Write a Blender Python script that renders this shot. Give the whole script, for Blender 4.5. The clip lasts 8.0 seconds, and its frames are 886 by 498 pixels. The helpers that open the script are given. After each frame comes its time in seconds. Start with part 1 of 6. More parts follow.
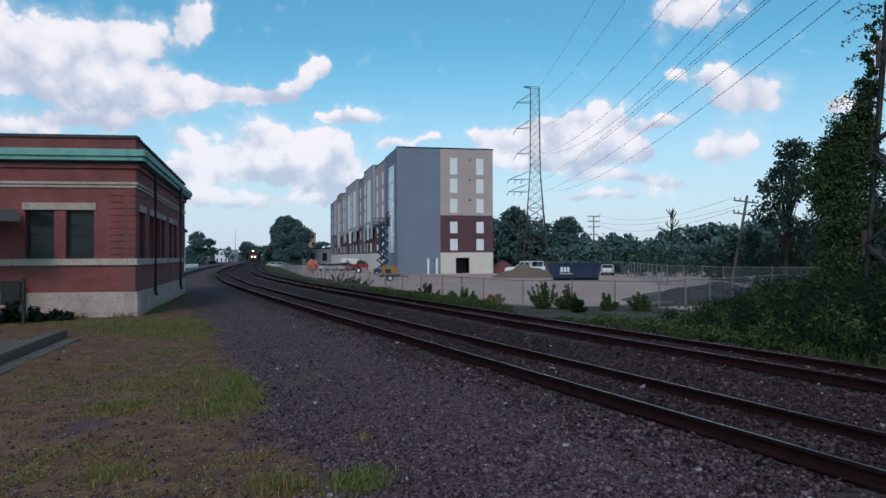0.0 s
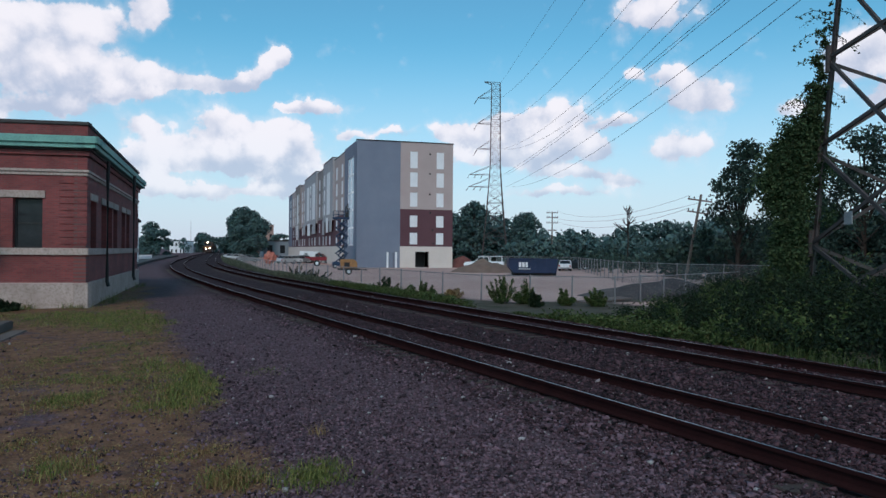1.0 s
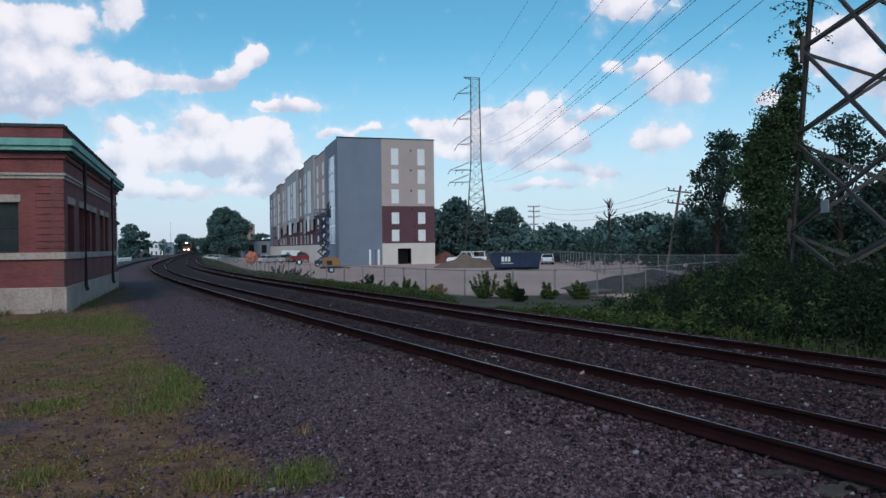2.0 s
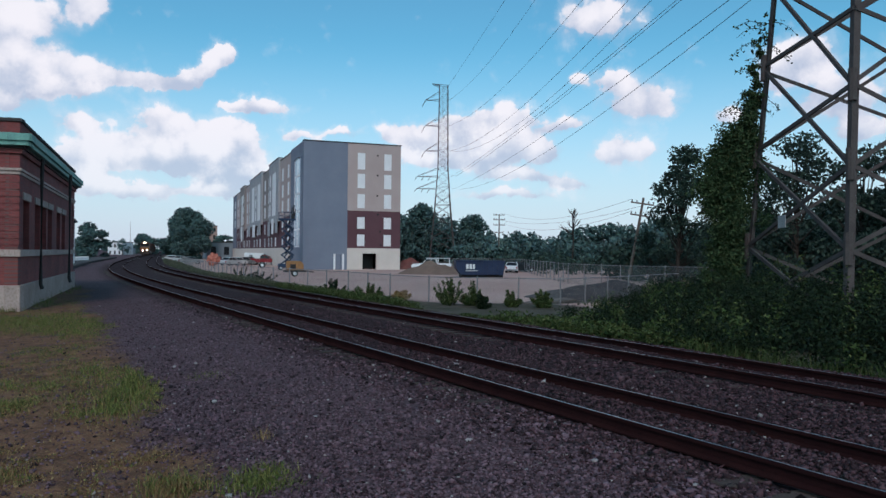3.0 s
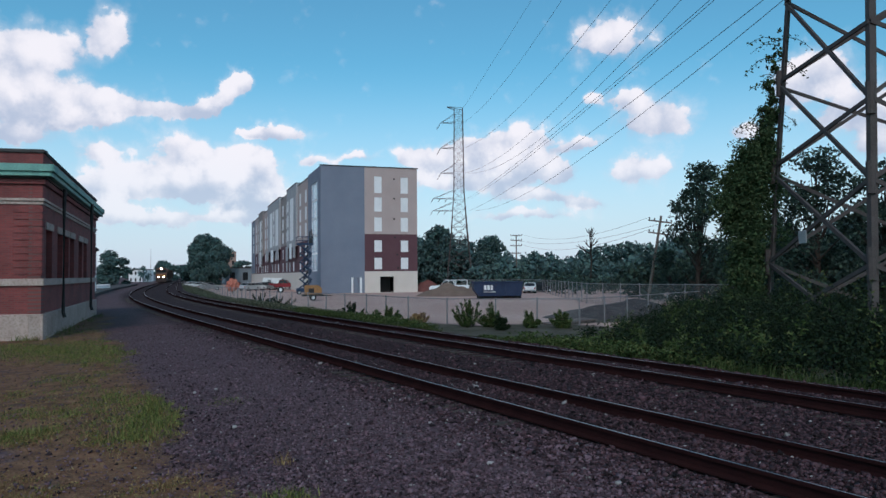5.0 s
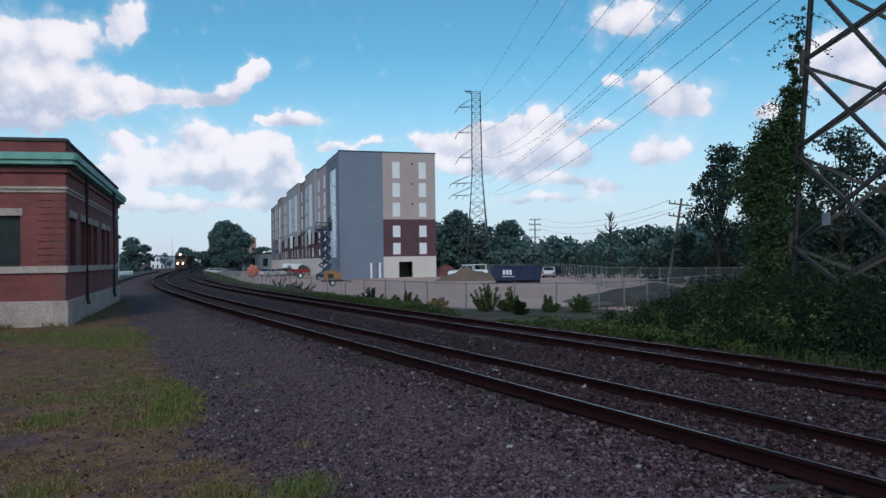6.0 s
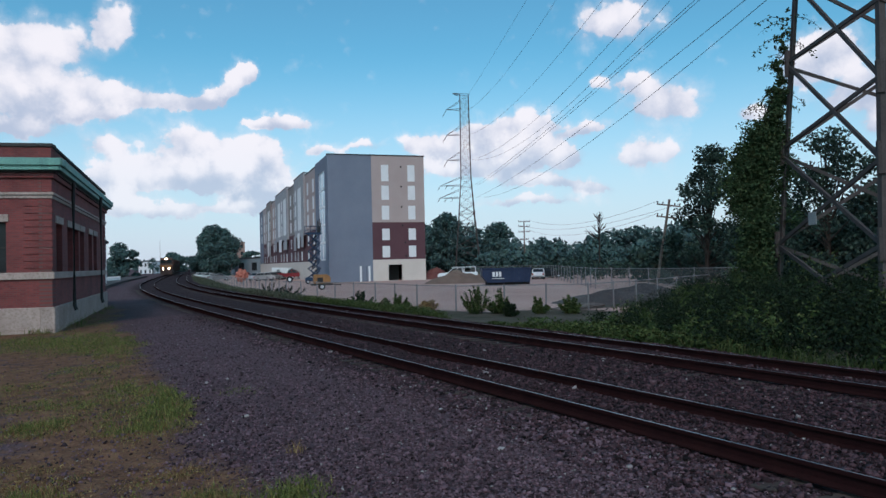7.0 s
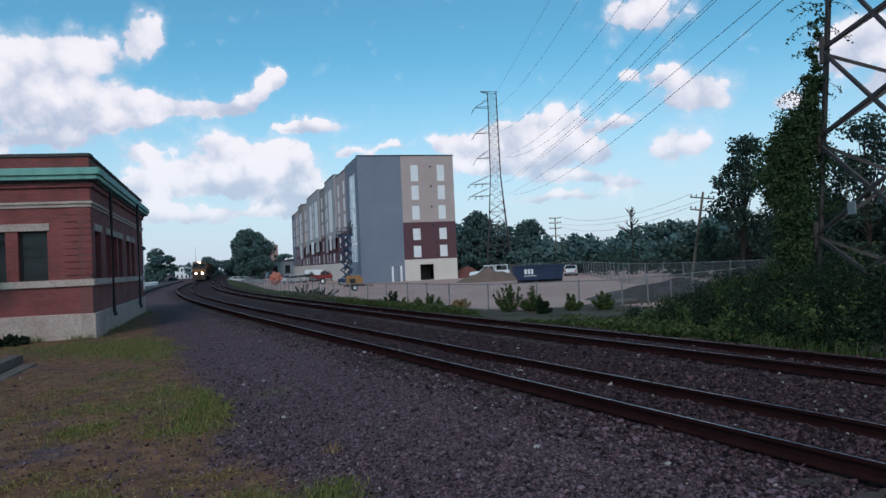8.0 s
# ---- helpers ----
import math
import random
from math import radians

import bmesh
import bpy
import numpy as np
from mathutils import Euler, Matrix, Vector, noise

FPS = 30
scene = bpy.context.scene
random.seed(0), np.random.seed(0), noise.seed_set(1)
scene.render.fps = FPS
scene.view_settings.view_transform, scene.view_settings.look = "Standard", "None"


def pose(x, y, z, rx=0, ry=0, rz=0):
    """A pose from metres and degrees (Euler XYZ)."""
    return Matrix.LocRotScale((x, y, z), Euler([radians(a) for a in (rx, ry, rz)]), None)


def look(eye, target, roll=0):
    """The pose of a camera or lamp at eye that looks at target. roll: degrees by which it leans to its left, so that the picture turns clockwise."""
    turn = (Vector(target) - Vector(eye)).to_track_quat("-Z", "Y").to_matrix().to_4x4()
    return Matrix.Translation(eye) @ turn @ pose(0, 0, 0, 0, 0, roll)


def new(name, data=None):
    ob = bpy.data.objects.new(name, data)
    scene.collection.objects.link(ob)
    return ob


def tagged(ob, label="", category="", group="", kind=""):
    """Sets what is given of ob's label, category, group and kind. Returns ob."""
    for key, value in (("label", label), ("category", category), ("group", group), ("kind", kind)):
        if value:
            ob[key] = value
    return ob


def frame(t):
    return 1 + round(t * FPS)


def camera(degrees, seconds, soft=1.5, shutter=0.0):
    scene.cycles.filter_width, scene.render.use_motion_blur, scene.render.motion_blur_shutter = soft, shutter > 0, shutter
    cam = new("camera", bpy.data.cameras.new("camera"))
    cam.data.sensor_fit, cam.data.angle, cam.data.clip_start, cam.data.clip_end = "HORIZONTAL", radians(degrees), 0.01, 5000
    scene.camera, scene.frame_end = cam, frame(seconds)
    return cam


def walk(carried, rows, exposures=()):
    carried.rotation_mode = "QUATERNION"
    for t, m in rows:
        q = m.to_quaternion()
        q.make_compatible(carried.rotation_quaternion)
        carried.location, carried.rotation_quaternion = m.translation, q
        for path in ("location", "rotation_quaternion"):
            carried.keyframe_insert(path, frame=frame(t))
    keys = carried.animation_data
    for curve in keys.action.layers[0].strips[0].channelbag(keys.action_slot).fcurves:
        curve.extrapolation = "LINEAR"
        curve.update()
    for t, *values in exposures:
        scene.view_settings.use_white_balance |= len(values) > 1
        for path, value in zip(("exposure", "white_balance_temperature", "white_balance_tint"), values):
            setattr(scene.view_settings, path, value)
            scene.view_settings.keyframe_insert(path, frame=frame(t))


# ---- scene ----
# camera: held in the hand at one spot beside the line, turning a little
EYE = 2.0
cam = camera(63.41, 8.0)
walk(cam, [
    (0.0, pose(0, 0, EYE, 90.549, 0.230, 0.033)),
    (0.5, pose(0, 0, EYE, 89.874, -0.083, -1.124)),
    (1.0, pose(0, 0, EYE, 90.083, -0.489, -3.212)),
    (1.5, pose(0, 0, EYE, 89.884, 0.447, -5.148)),
    (1.7, pose(0, 0, EYE, 89.750, 0.846, -4.669)),
    (2.8, pose(0, 0, EYE, 90.067, -0.603, -5.665)),
    (3.0, pose(0, 0, EYE, 90.268, -0.563, -7.395)),
    (3.5, pose(0, 0, EYE, 90.573, -2.153, -6.990)),
    (4.0, pose(0, 0, EYE, 90.966, -1.953, -5.353)),
    (4.5, pose(0, 0, EYE, 91.229, -0.705, -3.650)),
    (4.7, pose(0, 0, EYE, 92.049, -0.073, -5.526)),
    (5.8, pose(0, 0, EYE, 91.354, 1.231, -5.766)),
    (6.0, pose(0, 0, EYE, 90.816, 0.793, -4.507)),
    (6.5, pose(0, 0, EYE, 91.628, -0.179, -4.414)),
    (7.0, pose(0, 0, EYE, 91.004, 1.310, -5.338)),
    (7.5, pose(0, 0, EYE, 91.036, 1.643, -4.119)),
    (8.0, pose(0, 0, EYE, 91.003, 2.566, -2.826)),
], exposures=[(0.0, 0.0, 6700, 44), (8.0, 0.0, 6700, 44)])

# ---- sky and sun ----
SUN_EL, SUN_AZ = radians(40), radians(188)     # azimuth clockwise from +y
world = bpy.data.worlds.new("sky")
scene.world = world
world.use_nodes = True
wn, wl = world.node_tree.nodes, world.node_tree.links
wn.clear()


def wmath(op, a, b=None, clamp=False):
    n = wn.new("ShaderNodeMath")
    n.operation, n.use_clamp = op, clamp
    for i, v in enumerate((a, b)):
        if v is None:
            continue
        if isinstance(v, (int, float)):
            n.inputs[i].default_value = v
        else:
            wl.new(v, n.inputs[i])
    return n.outputs[0]


def wrange(v, a, b, c=0.0, d=1.0):
    n = wn.new("ShaderNodeMapRange")
    n.interpolation_type = "SMOOTHSTEP"
    wl.new(v, n.inputs["Value"])
    for key, val in zip(("From Min", "From Max", "To Min", "To Max"), (a, b, c, d)):
        n.inputs[key].default_value = val
    return n.outputs["Result"]


def wnoise(vec, scale, detail, rough=0.55):
    n = wn.new("ShaderNodeTexNoise")
    wl.new(vec, n.inputs["Vector"])
    n.inputs["Scale"].default_value, n.inputs["Detail"].default_value, n.inputs["Roughness"].default_value = scale, detail, rough
    return n


def wmix(fac, a, b):
    n = wn.new("ShaderNodeMix")
    n.data_type = "RGBA"
    wl.new(fac, n.inputs[0])
    for s, v in ((6, a), (7, b)):
        if isinstance(v, tuple):
            n.inputs[s].default_value = (*v, 1)
        else:
            wl.new(v, n.inputs[s])
    return n.outputs[2]


# heaped fair-weather clouds: azimuth, elevation, half width, half height (degrees)
CLOUDS = (
    (-30.0, 13.8, 4.4, 2.6), (-24.0, 15.3, 4.2, 2.2), (-19.3, 17.3, 1.5, 1.9), (-26.6, 12.3, 5.4, 1.9), (-19.7, 12.3, 2.8, 1.2), (-15.6, 12.2, 2.5, 0.9), (-12.8, 12.4, 1.7, 0.8), (-10.7, 13.8, 1.2, 1.0), (-11.6, 13.0, 1.3, 0.8), (-9.6, 14.4, 0.9, 0.8),
    (-30.4, 8.9, 2.5, 0.6), (-19.7, 8.6, 1.8, 1.1), (-14.7, 9.2, 1.9, 1.5), (-10.7, 8.4, 2.4, 1.6), (-8.2, 8.1, 1.5, 1.9), (-15.2, 6.8, 5.0, 1.3), (-10.0, 6.3, 3.5, 1.2), (-19.1, 4.6, 1.3, 1.5), (-15.6, 4.2, 3.8, 0.7),
    (-10.0, 4.5, 2.6, 0.6), (-6.5, 11.0, 2.0, 0.7), (-8.9, 10.8, 1.3, 0.4), (-0.6, 9.0, 1.6, 0.5), (-36.0, 14.5, 4.0, 4.0), (-36.0, 9.5, 3.0, 1.0), (-4.0, 9.0, 1.0, 0.5),
    (-26.0, 9.9, 4.5, 0.8), (-18.5, 6.3, 3.0, 1.1), (-8.0, 5.6, 3.0, 0.9), (-12.0, 7.2, 4.0, 1.4), (-21.5, 11.0, 3.5, 0.8),
)
CLOUDS_EAST = (
    (4.3, 9.2, 1.8, 1.1), (9.0, 10.0, 2.0, 1.2), (12.3, 10.6, 2.7, 1.6), (14.9, 8.1, 2.1, 1.3), (9.7, 7.4, 3.9, 1.1), (17.2, 10.1, 1.9, 0.7), (22.6, 11.6, 2.9, 2.1), (20.7, 13.3, 0.9, 0.8), (18.6, 13.4, 0.8, 0.6), (21.6, 7.8, 2.3, 1.5),
    (19.2, 17.8, 3.1, 2.1), (16.7, 5.6, 2.0, 0.6), (28.8, 10.4, 1.1, 0.8), (13.1, 6.2, 3.0, 0.6), (12.3, 4.7, 3.9, 0.5), (33.9, 14.2, 2.2, 1.5), (36.1, 11.2, 3.1, 2.1), (37.7, 8.8, 1.7, 1.1), (32.5, 13.0, 1.5, 1.2), (45.0, 13.0, 4.0, 3.0), (7.0, 8.8, 3.0, 1.3), (11.8, 8.7, 3.0, 1.3), (5.5, 7.2, 2.0, 0.8),
)
# added clouds out of view, made large to whiten the light from the sky
CLOUDS_UNSEEN = ((-55.0, 16.0, 9.0, 5.0), (70.0, 18.0, 12.0, 6.0), (-80.0, 28.0, 16.0, 8.0), (110.0, 26.0, 16.0, 8.0), (150.0, 20.0, 18.0, 8.0), (-120.0, 30.0, 20.0, 10.0), (-160.0, 24.0, 18.0, 9.0), (60.0, 50.0, 26.0, 11.0), (-140.0, 58.0, 34.0, 12.0))
coord = wn.new("ShaderNodeTexCoord")
sep = wn.new("ShaderNodeSeparateXYZ")
wl.new(coord.outputs["Generated"], sep.inputs[0])
az = wmath("MULTIPLY", wmath("ARCTAN2", sep.outputs[0], sep.outputs[1]), 180 / math.pi)
el = wmath("MULTIPLY", wmath("ARCSINE", sep.outputs[2]), 180 / math.pi)
warp = wnoise(coord.outputs["Generated"], 9.0, 6.0, 0.6)
wsep = wn.new("ShaderNodeSeparateColor")
wl.new(warp.outputs["Color"], wsep.inputs[0])
warp2 = wnoise(coord.outputs["Generated"], 34.0, 4.0, 0.6)
wsep2 = wn.new("ShaderNodeSeparateColor")
wl.new(warp2.outputs["Color"], wsep2.inputs[0])


def warped(base, s1, s2, k1, k2):
    return wmath("ADD", base, wmath("ADD", wmath("MULTIPLY", wmath("SUBTRACT", s1, 0.5), k1), wmath("MULTIPLY", wmath("SUBTRACT", s2, 0.5), k2)))


waz = warped(az, wsep.outputs[0], wsep2.outputs[0], 3.6, 2.0)
wel = warped(el, wsep.outputs[1], wsep2.outputs[1], 2.6, 1.5)
dens, shade = None, None
for ca, ce, cw, ch in CLOUDS + CLOUDS_EAST + CLOUDS_UNSEEN:
    dx = wmath("DIVIDE", wmath("SUBTRACT", waz, ca), cw)
    dy = wmath("DIVIDE", wmath("SUBTRACT", wel, ce), ch)
    # flat base: the lower half falls off faster
    dy = wmath("MAXIMUM", dy, wmath("MULTIPLY", dy, -1.35))
    r = wmath("ADD", wmath("MULTIPLY", dx, dx), wmath("MULTIPLY", dy, dy))
    g = wmath("EXPONENT", wmath("MULTIPLY", r, -1.1))
    sh = wmath("MULTIPLY", g, wmath("DIVIDE", wmath("SUBTRACT", el, ce), ch))
    dens = g if dens is None else wmath("ADD", dens, g)
    shade = sh if shade is None else wmath("ADD", shade, sh)


def billow(scale, smooth):
    """Rounded heaps: 0.5 at the heart of each, falling to its rim."""
    push = wn.new("ShaderNodeVectorMath")
    push.operation = "MULTIPLY_ADD"
    wl.new(warp2.outputs["Color"], push.inputs[0])
    push.inputs[1].default_value = (0.03, 0.03, 0.03)
    wl.new(coord.outputs["Generated"], push.inputs[2])
    v = wn.new("ShaderNodeTexVoronoi")
    v.feature = "SMOOTH_F1"
    wl.new(push.outputs[0], v.inputs["Vector"])
    v.inputs["Scale"].default_value, v.inputs["Smoothness"].default_value = scale, smooth
    return wmath("SUBTRACT", 0.5, v.outputs["Distance"])


fine = wnoise(coord.outputs["Generated"], 22.0, 8.0, 0.62)
heap_big, heap_small = billow(30.0, 0.25), billow(75.0, 0.2)
puff = wmath("ADD", wmath("MULTIPLY", heap_big, 0.75), wmath("MULTIPLY", heap_small, 0.4))
edge = wmath("ADD", dens, wmath("ADD", wmath("MULTIPLY", wmath("SUBTRACT", fine.outputs["Fac"], 0.5), 0.7), wmath("MULTIPLY", puff, 0.55)))
veil = wmath("MULTIPLY", wrange(edge, 0.10, 0.62), 0.36)
cloud = wmath("MAXIMUM", wrange(edge, 0.37, 0.66), veil)
lit = wrange(wmath("ADD", shade, wmath("ADD", wmath("MULTIPLY", heap_big, 1.3), wmath("MULTIPLY", wmath("SUBTRACT", fine.outputs["Fac"], 0.5), 1.5))), -0.75, 0.7)
sky = wn.new("ShaderNodeTexSky")
sky.sky_type, sky.sun_disc = "NISHITA", False
sky.sun_elevation, sky.sun_rotation = SUN_EL, SUN_AZ
sky.air_density, sky.dust_density, sky.ozone_density = 1.0, 1.5, 1.0
tint = wn.new("ShaderNodeMix")
tint.data_type, tint.blend_type = "RGBA", "MULTIPLY"
tint.inputs[0].default_value = 1.0
wl.new(sky.outputs[0], tint.inputs[6])
tint.inputs[7].default_value = (0.036, 0.142, 0.130, 1)
# haze whitens the lowest degrees
haze = wrange(el, 0.0, 17.0, 0.78, 0.0)
base = wmix(haze, tint.outputs[2], (0.58, 0.79, 0.83))
col = wmix(lit, (0.39, 0.575, 0.64), (0.77, 0.945, 0.87))
out = wmix(wmath("MULTIPLY", cloud, wrange(el, 1.0, 11.0, 0.62, 0.95)), base, col)
bg = wn.new("ShaderNodeBackground")
wl.new(out, bg.inputs[0])
bg.inputs[1].default_value = 1.02
wo = wn.new("ShaderNodeOutputWorld")
wl.new(bg.outputs[0], wo.inputs[0])
scene.view_settings.exposure = 0.0

sun = new("sun", bpy.data.lights.new("sun", "SUN"))
sun.data.energy, sun.data.angle, sun.data.color = 1.0, radians(14), (1.0, 0.86, 0.76)
sun.matrix_world = look((0, 0, 60), (-math.sin(SUN_AZ) * math.cos(SUN_EL), -math.cos(SUN_AZ) * math.cos(SUN_EL), 60 - math.sin(SUN_EL)))

# ---- materials ----
def mat_base(name, rough=0.8, metal=0.0):
    m = bpy.data.materials.new(name)
    m.use_nodes = True
    n, l = m.node_tree.nodes, m.node_tree.links
    b = n["Principled BSDF"]
    b.inputs["Roughness"].default_value, b.inputs["Metallic"].default_value = rough, metal
    return m, n, l, b


def surface(name, c1, c2, scale=3.0, fine=40.0, rough=0.8, metal=0.0, bump=0.15, c3=None, patch=0.35, pieces=0.0, islands=0.0, spec=0.2):
    """A worn surface: two colours in broad patches, a third in fine grain, with relief at the grain's scale."""
    m, n, l, b = mat_base(name, rough, metal)
    co = n.new("ShaderNodeTexCoord")
    n1 = n.new("ShaderNodeTexNoise")
    n1.inputs["Scale"].default_value, n1.inputs["Detail"].default_value, n1.inputs["Roughness"].default_value = scale, 5.0, 0.6
    n2 = n.new("ShaderNodeTexNoise")
    n2.inputs["Scale"].default_value, n2.inputs["Detail"].default_value = fine, 4.0
    l.new(co.outputs["Object"], n1.inputs["Vector"])
    l.new(co.outputs["Object"], n2.inputs["Vector"])
    r1 = n.new("ShaderNodeMapRange")
    r1.inputs["From Min"].default_value, r1.inputs["From Max"].default_value = 0.5 - patch / 2, 0.5 + patch / 2
    l.new(n1.outputs["Fac"], r1.inputs["Value"])
    mx = n.new("ShaderNodeMix")
    mx.data_type = "RGBA"
    mx.inputs[6].default_value, mx.inputs[7].default_value = (*c1, 1), (*c2, 1)
    l.new(r1.outputs["Result"], mx.inputs[0])
    col = mx.outputs[2]
    g = n.new("ShaderNodeMix")
    g.data_type = "RGBA"
    r2 = n.new("ShaderNodeMapRange")
    r2.inputs["From Min"].default_value, r2.inputs["From Max"].default_value, r2.inputs["To Max"].default_value = 0.45, 0.75, 0.7
    l.new(n2.outputs["Fac"], r2.inputs["Value"])
    l.new(r2.outputs["Result"], g.inputs[0])
    l.new(col, g.inputs[6])
    g.inputs[7].default_value = (*(c3 or tuple(x * 0.6 for x in c1)), 1)
    col = g.outputs[2]
    for amount, node, sock in ((pieces, "ShaderNodeObjectInfo", "Random"), (islands, "ShaderNodeNewGeometry", "Random Per Island")):
        if amount:
            oi = n.new(node)
            hs = n.new("ShaderNodeHueSaturation")
            rr = n.new("ShaderNodeMapRange")
            rr.inputs["To Min"].default_value, rr.inputs["To Max"].default_value = 1 - amount, 1 + amount
            l.new(oi.outputs[sock], rr.inputs["Value"])
            l.new(rr.outputs["Result"], hs.inputs["Value"])
            l.new(col, hs.inputs["Color"])
            col = hs.outputs[0]
    l.new(col, b.inputs["Base Color"])
    if spec is not None:
        b.inputs["Specular IOR Level"].default_value = spec
    if bump:
        bp = n.new("ShaderNodeBump")
        bp.inputs["Strength"].default_value, bp.inputs["Distance"].default_value = bump, 0.02
        l.new(n2.outputs["Fac"], bp.inputs["Height"])
        l.new(bp.outputs[0], b.inputs["Normal"])
    return m


def leafy(name, c1, c2, c3):
    m, n, l, b = mat_base(name, 0.6)
    gi = n.new("ShaderNodeNewGeometry")
    ramp = n.new("ShaderNodeValToRGB")
    ramp.color_ramp.elements[0].color, ramp.color_ramp.elements[1].color = (*c1, 1), (*c3, 1)
    e = ramp.color_ramp.elements.new(0.55)
    e.color = (*c2, 1)
    l.new(gi.outputs["Random Per Island"], ramp.inputs[0])
    l.new(ramp.outputs[0], b.inputs["Base Color"])
    b.inputs["Specular IOR Level"].default_value = 0.08
    return m


def glow(name, colour, strength):
    m, n, l, b = mat_base(name, 0.4)
    b.inputs["Base Color"].default_value = (*colour, 1)
    b.inputs["Emission Color"].default_value = (*colour, 1)
    b.inputs["Emission Strength"].default_value = strength
    return m


BRICK = surface("red brick", (0.20, 0.055, 0.045), (0.155, 0.045, 0.04), 1.1, 30, 0.85, c3=(0.11, 0.04, 0.035), pieces=0.25)
MORTAR = surface("mortar", (0.17, 0.09, 0.075), (0.13, 0.075, 0.065), 2.0, 50, 0.95)
LIMESTONE = surface("limestone", (0.50, 0.375, 0.34), (0.37, 0.27, 0.24), 0.9, 14, 0.85, c3=(0.22, 0.16, 0.13), pieces=0.08)
COPPER = surface("green copper", (0.16, 0.42, 0.36), (0.11, 0.30, 0.27), 1.3, 18, 0.6, c3=(0.10, 0.22, 0.2))
DARKGLASS = surface("dark window", (0.012, 0.016, 0.02), (0.03, 0.035, 0.04), 1.5, 8, 0.12, bump=0.0, c3=(0.02, 0.022, 0.025))
DARKMETAL = surface("dark metal", (0.03, 0.028, 0.03), (0.05, 0.045, 0.045), 3, 40, 0.55, 0.4)
ROOFTAR = surface("roof felt", (0.06, 0.055, 0.055), (0.085, 0.075, 0.075), 1, 25, 0.9)
GREYBLOCK = surface("grey render", (0.165, 0.19, 0.25), (0.20, 0.225, 0.285), 0.25, 9, 0.85, c3=(0.15, 0.17, 0.22))
TAN = surface("tan cladding", (0.42, 0.315, 0.30), (0.47, 0.36, 0.345), 0.3, 14, 0.85, c3=(0.385, 0.29, 0.275))
MAROON = surface("maroon cladding", (0.115, 0.05, 0.06), (0.135, 0.06, 0.07), 0.3, 14, 0.85, c3=(0.1, 0.045, 0.055))
CREAM = surface("cream masonry", (0.62, 0.52, 0.47), (0.68, 0.58, 0.53), 0.4, 12, 0.85, c3=(0.55, 0.46, 0.42))
WHITEBOARD = surface("white board", (0.72, 0.70, 0.72), (0.80, 0.78, 0.80), 0.7, 10, 0.7, c3=(0.66, 0.65, 0.66))
PALEBLUE = surface("pale glazing", (0.45, 0.55, 0.66), (0.55, 0.64, 0.74), 0.8, 6, 0.15, bump=0.0)
PALEGREY = surface("pale grey panel", (0.34, 0.33, 0.35), (0.40, 0.39, 0.41), 0.5, 10, 0.8)
# rail sides: maroon rust, with the shade on them darkened into the colour
RAILSIDE = surface("shade-darkened rusty rail", (0.022, 0.0085, 0.0095), (0.033, 0.012, 0.012), 2.5, 40, 0.95, 0.0, c3=(0.016, 0.008, 0.008), spec=0.0)
RAILHEAD = surface("worn rail head", (0.58, 0.46, 0.46), (0.44, 0.35, 0.35), 2.0, 30, 0.34, 1.0, bump=0.03)
TIE = surface("creosoted timber", (0.05, 0.038, 0.034), (0.075, 0.055, 0.048), 3, 26, 0.9, pieces=0.3)
STEEL = surface("weathered steel", (0.070, 0.057, 0.057), (0.105, 0.086, 0.083), 1.2, 22, 0.75, 0.1, c3=(0.045, 0.034, 0.031))
GALV = surface("galvanised steel", (0.30, 0.31, 0.32), (0.38, 0.39, 0.40), 1.5, 30, 0.55, 0.4)
WIRE = surface("wire", (0.05, 0.055, 0.065), (0.06, 0.065, 0.075), 1, 10, 0.6, bump=0)
BARK = surface("bark", (0.034, 0.028, 0.025), (0.055, 0.045, 0.038), 2.5, 18, 0.95, bump=0.5)
POLEWOOD = surface("pole timber", (0.13, 0.105, 0.09), (0.18, 0.15, 0.13), 2, 20, 0.9)
# bush leaves: the self-shadow open leaf cards lack is put into this near-black green
LEAFSHADED = leafy("leaves", (0.005, 0.013, 0.0075), (0.010, 0.022, 0.011), (0.025, 0.042, 0.018))
LEAFDARK = leafy("dark leaves", (0.017, 0.037, 0.034), (0.030, 0.058, 0.048), (0.052, 0.086, 0.060))
# distant foliage: air haze put into the colour as a paler, bluer tint
LEAFHAZE = leafy("haze-tinted far leaves", (0.047, 0.098, 0.106), (0.066, 0.128, 0.126), (0.092, 0.158, 0.135))
WEED = leafy("weeds", (0.020, 0.040, 0.012), (0.040, 0.068, 0.021), (0.095, 0.115, 0.045))
VINE = leafy("creeper leaves", (0.018, 0.040, 0.020), (0.036, 0.068, 0.032), (0.075, 0.115, 0.05))
VERGEGREEN = leafy("dull verge grass", (0.05, 0.062, 0.045), (0.075, 0.09, 0.06), (0.13, 0.13, 0.09))
GRASS = leafy("grass", (0.045, 0.075, 0.020), (0.10, 0.13, 0.034), (0.26, 0.23, 0.08))
DRYGRASS = leafy("dry grass", (0.13, 0.07, 0.036), (0.23, 0.135, 0.062), (0.38, 0.26, 0.12))
STONES = surface("ballast stone", (0.132, 0.081, 0.095), (0.095, 0.056, 0.068), 1.0, 60, 0.9, c3=(0.062, 0.037, 0.049), islands=0.9)
OILSTONES = surface("oil-stained ballast stone", (0.076, 0.040, 0.046), (0.051, 0.026, 0.031), 1.0, 60, 0.9, c3=(0.028, 0.014, 0.017), islands=0.95)
PALESTONE = surface("pale stone", (0.30, 0.27, 0.27), (0.22, 0.20, 0.20), 3.0, 60, 0.9, islands=0.3)
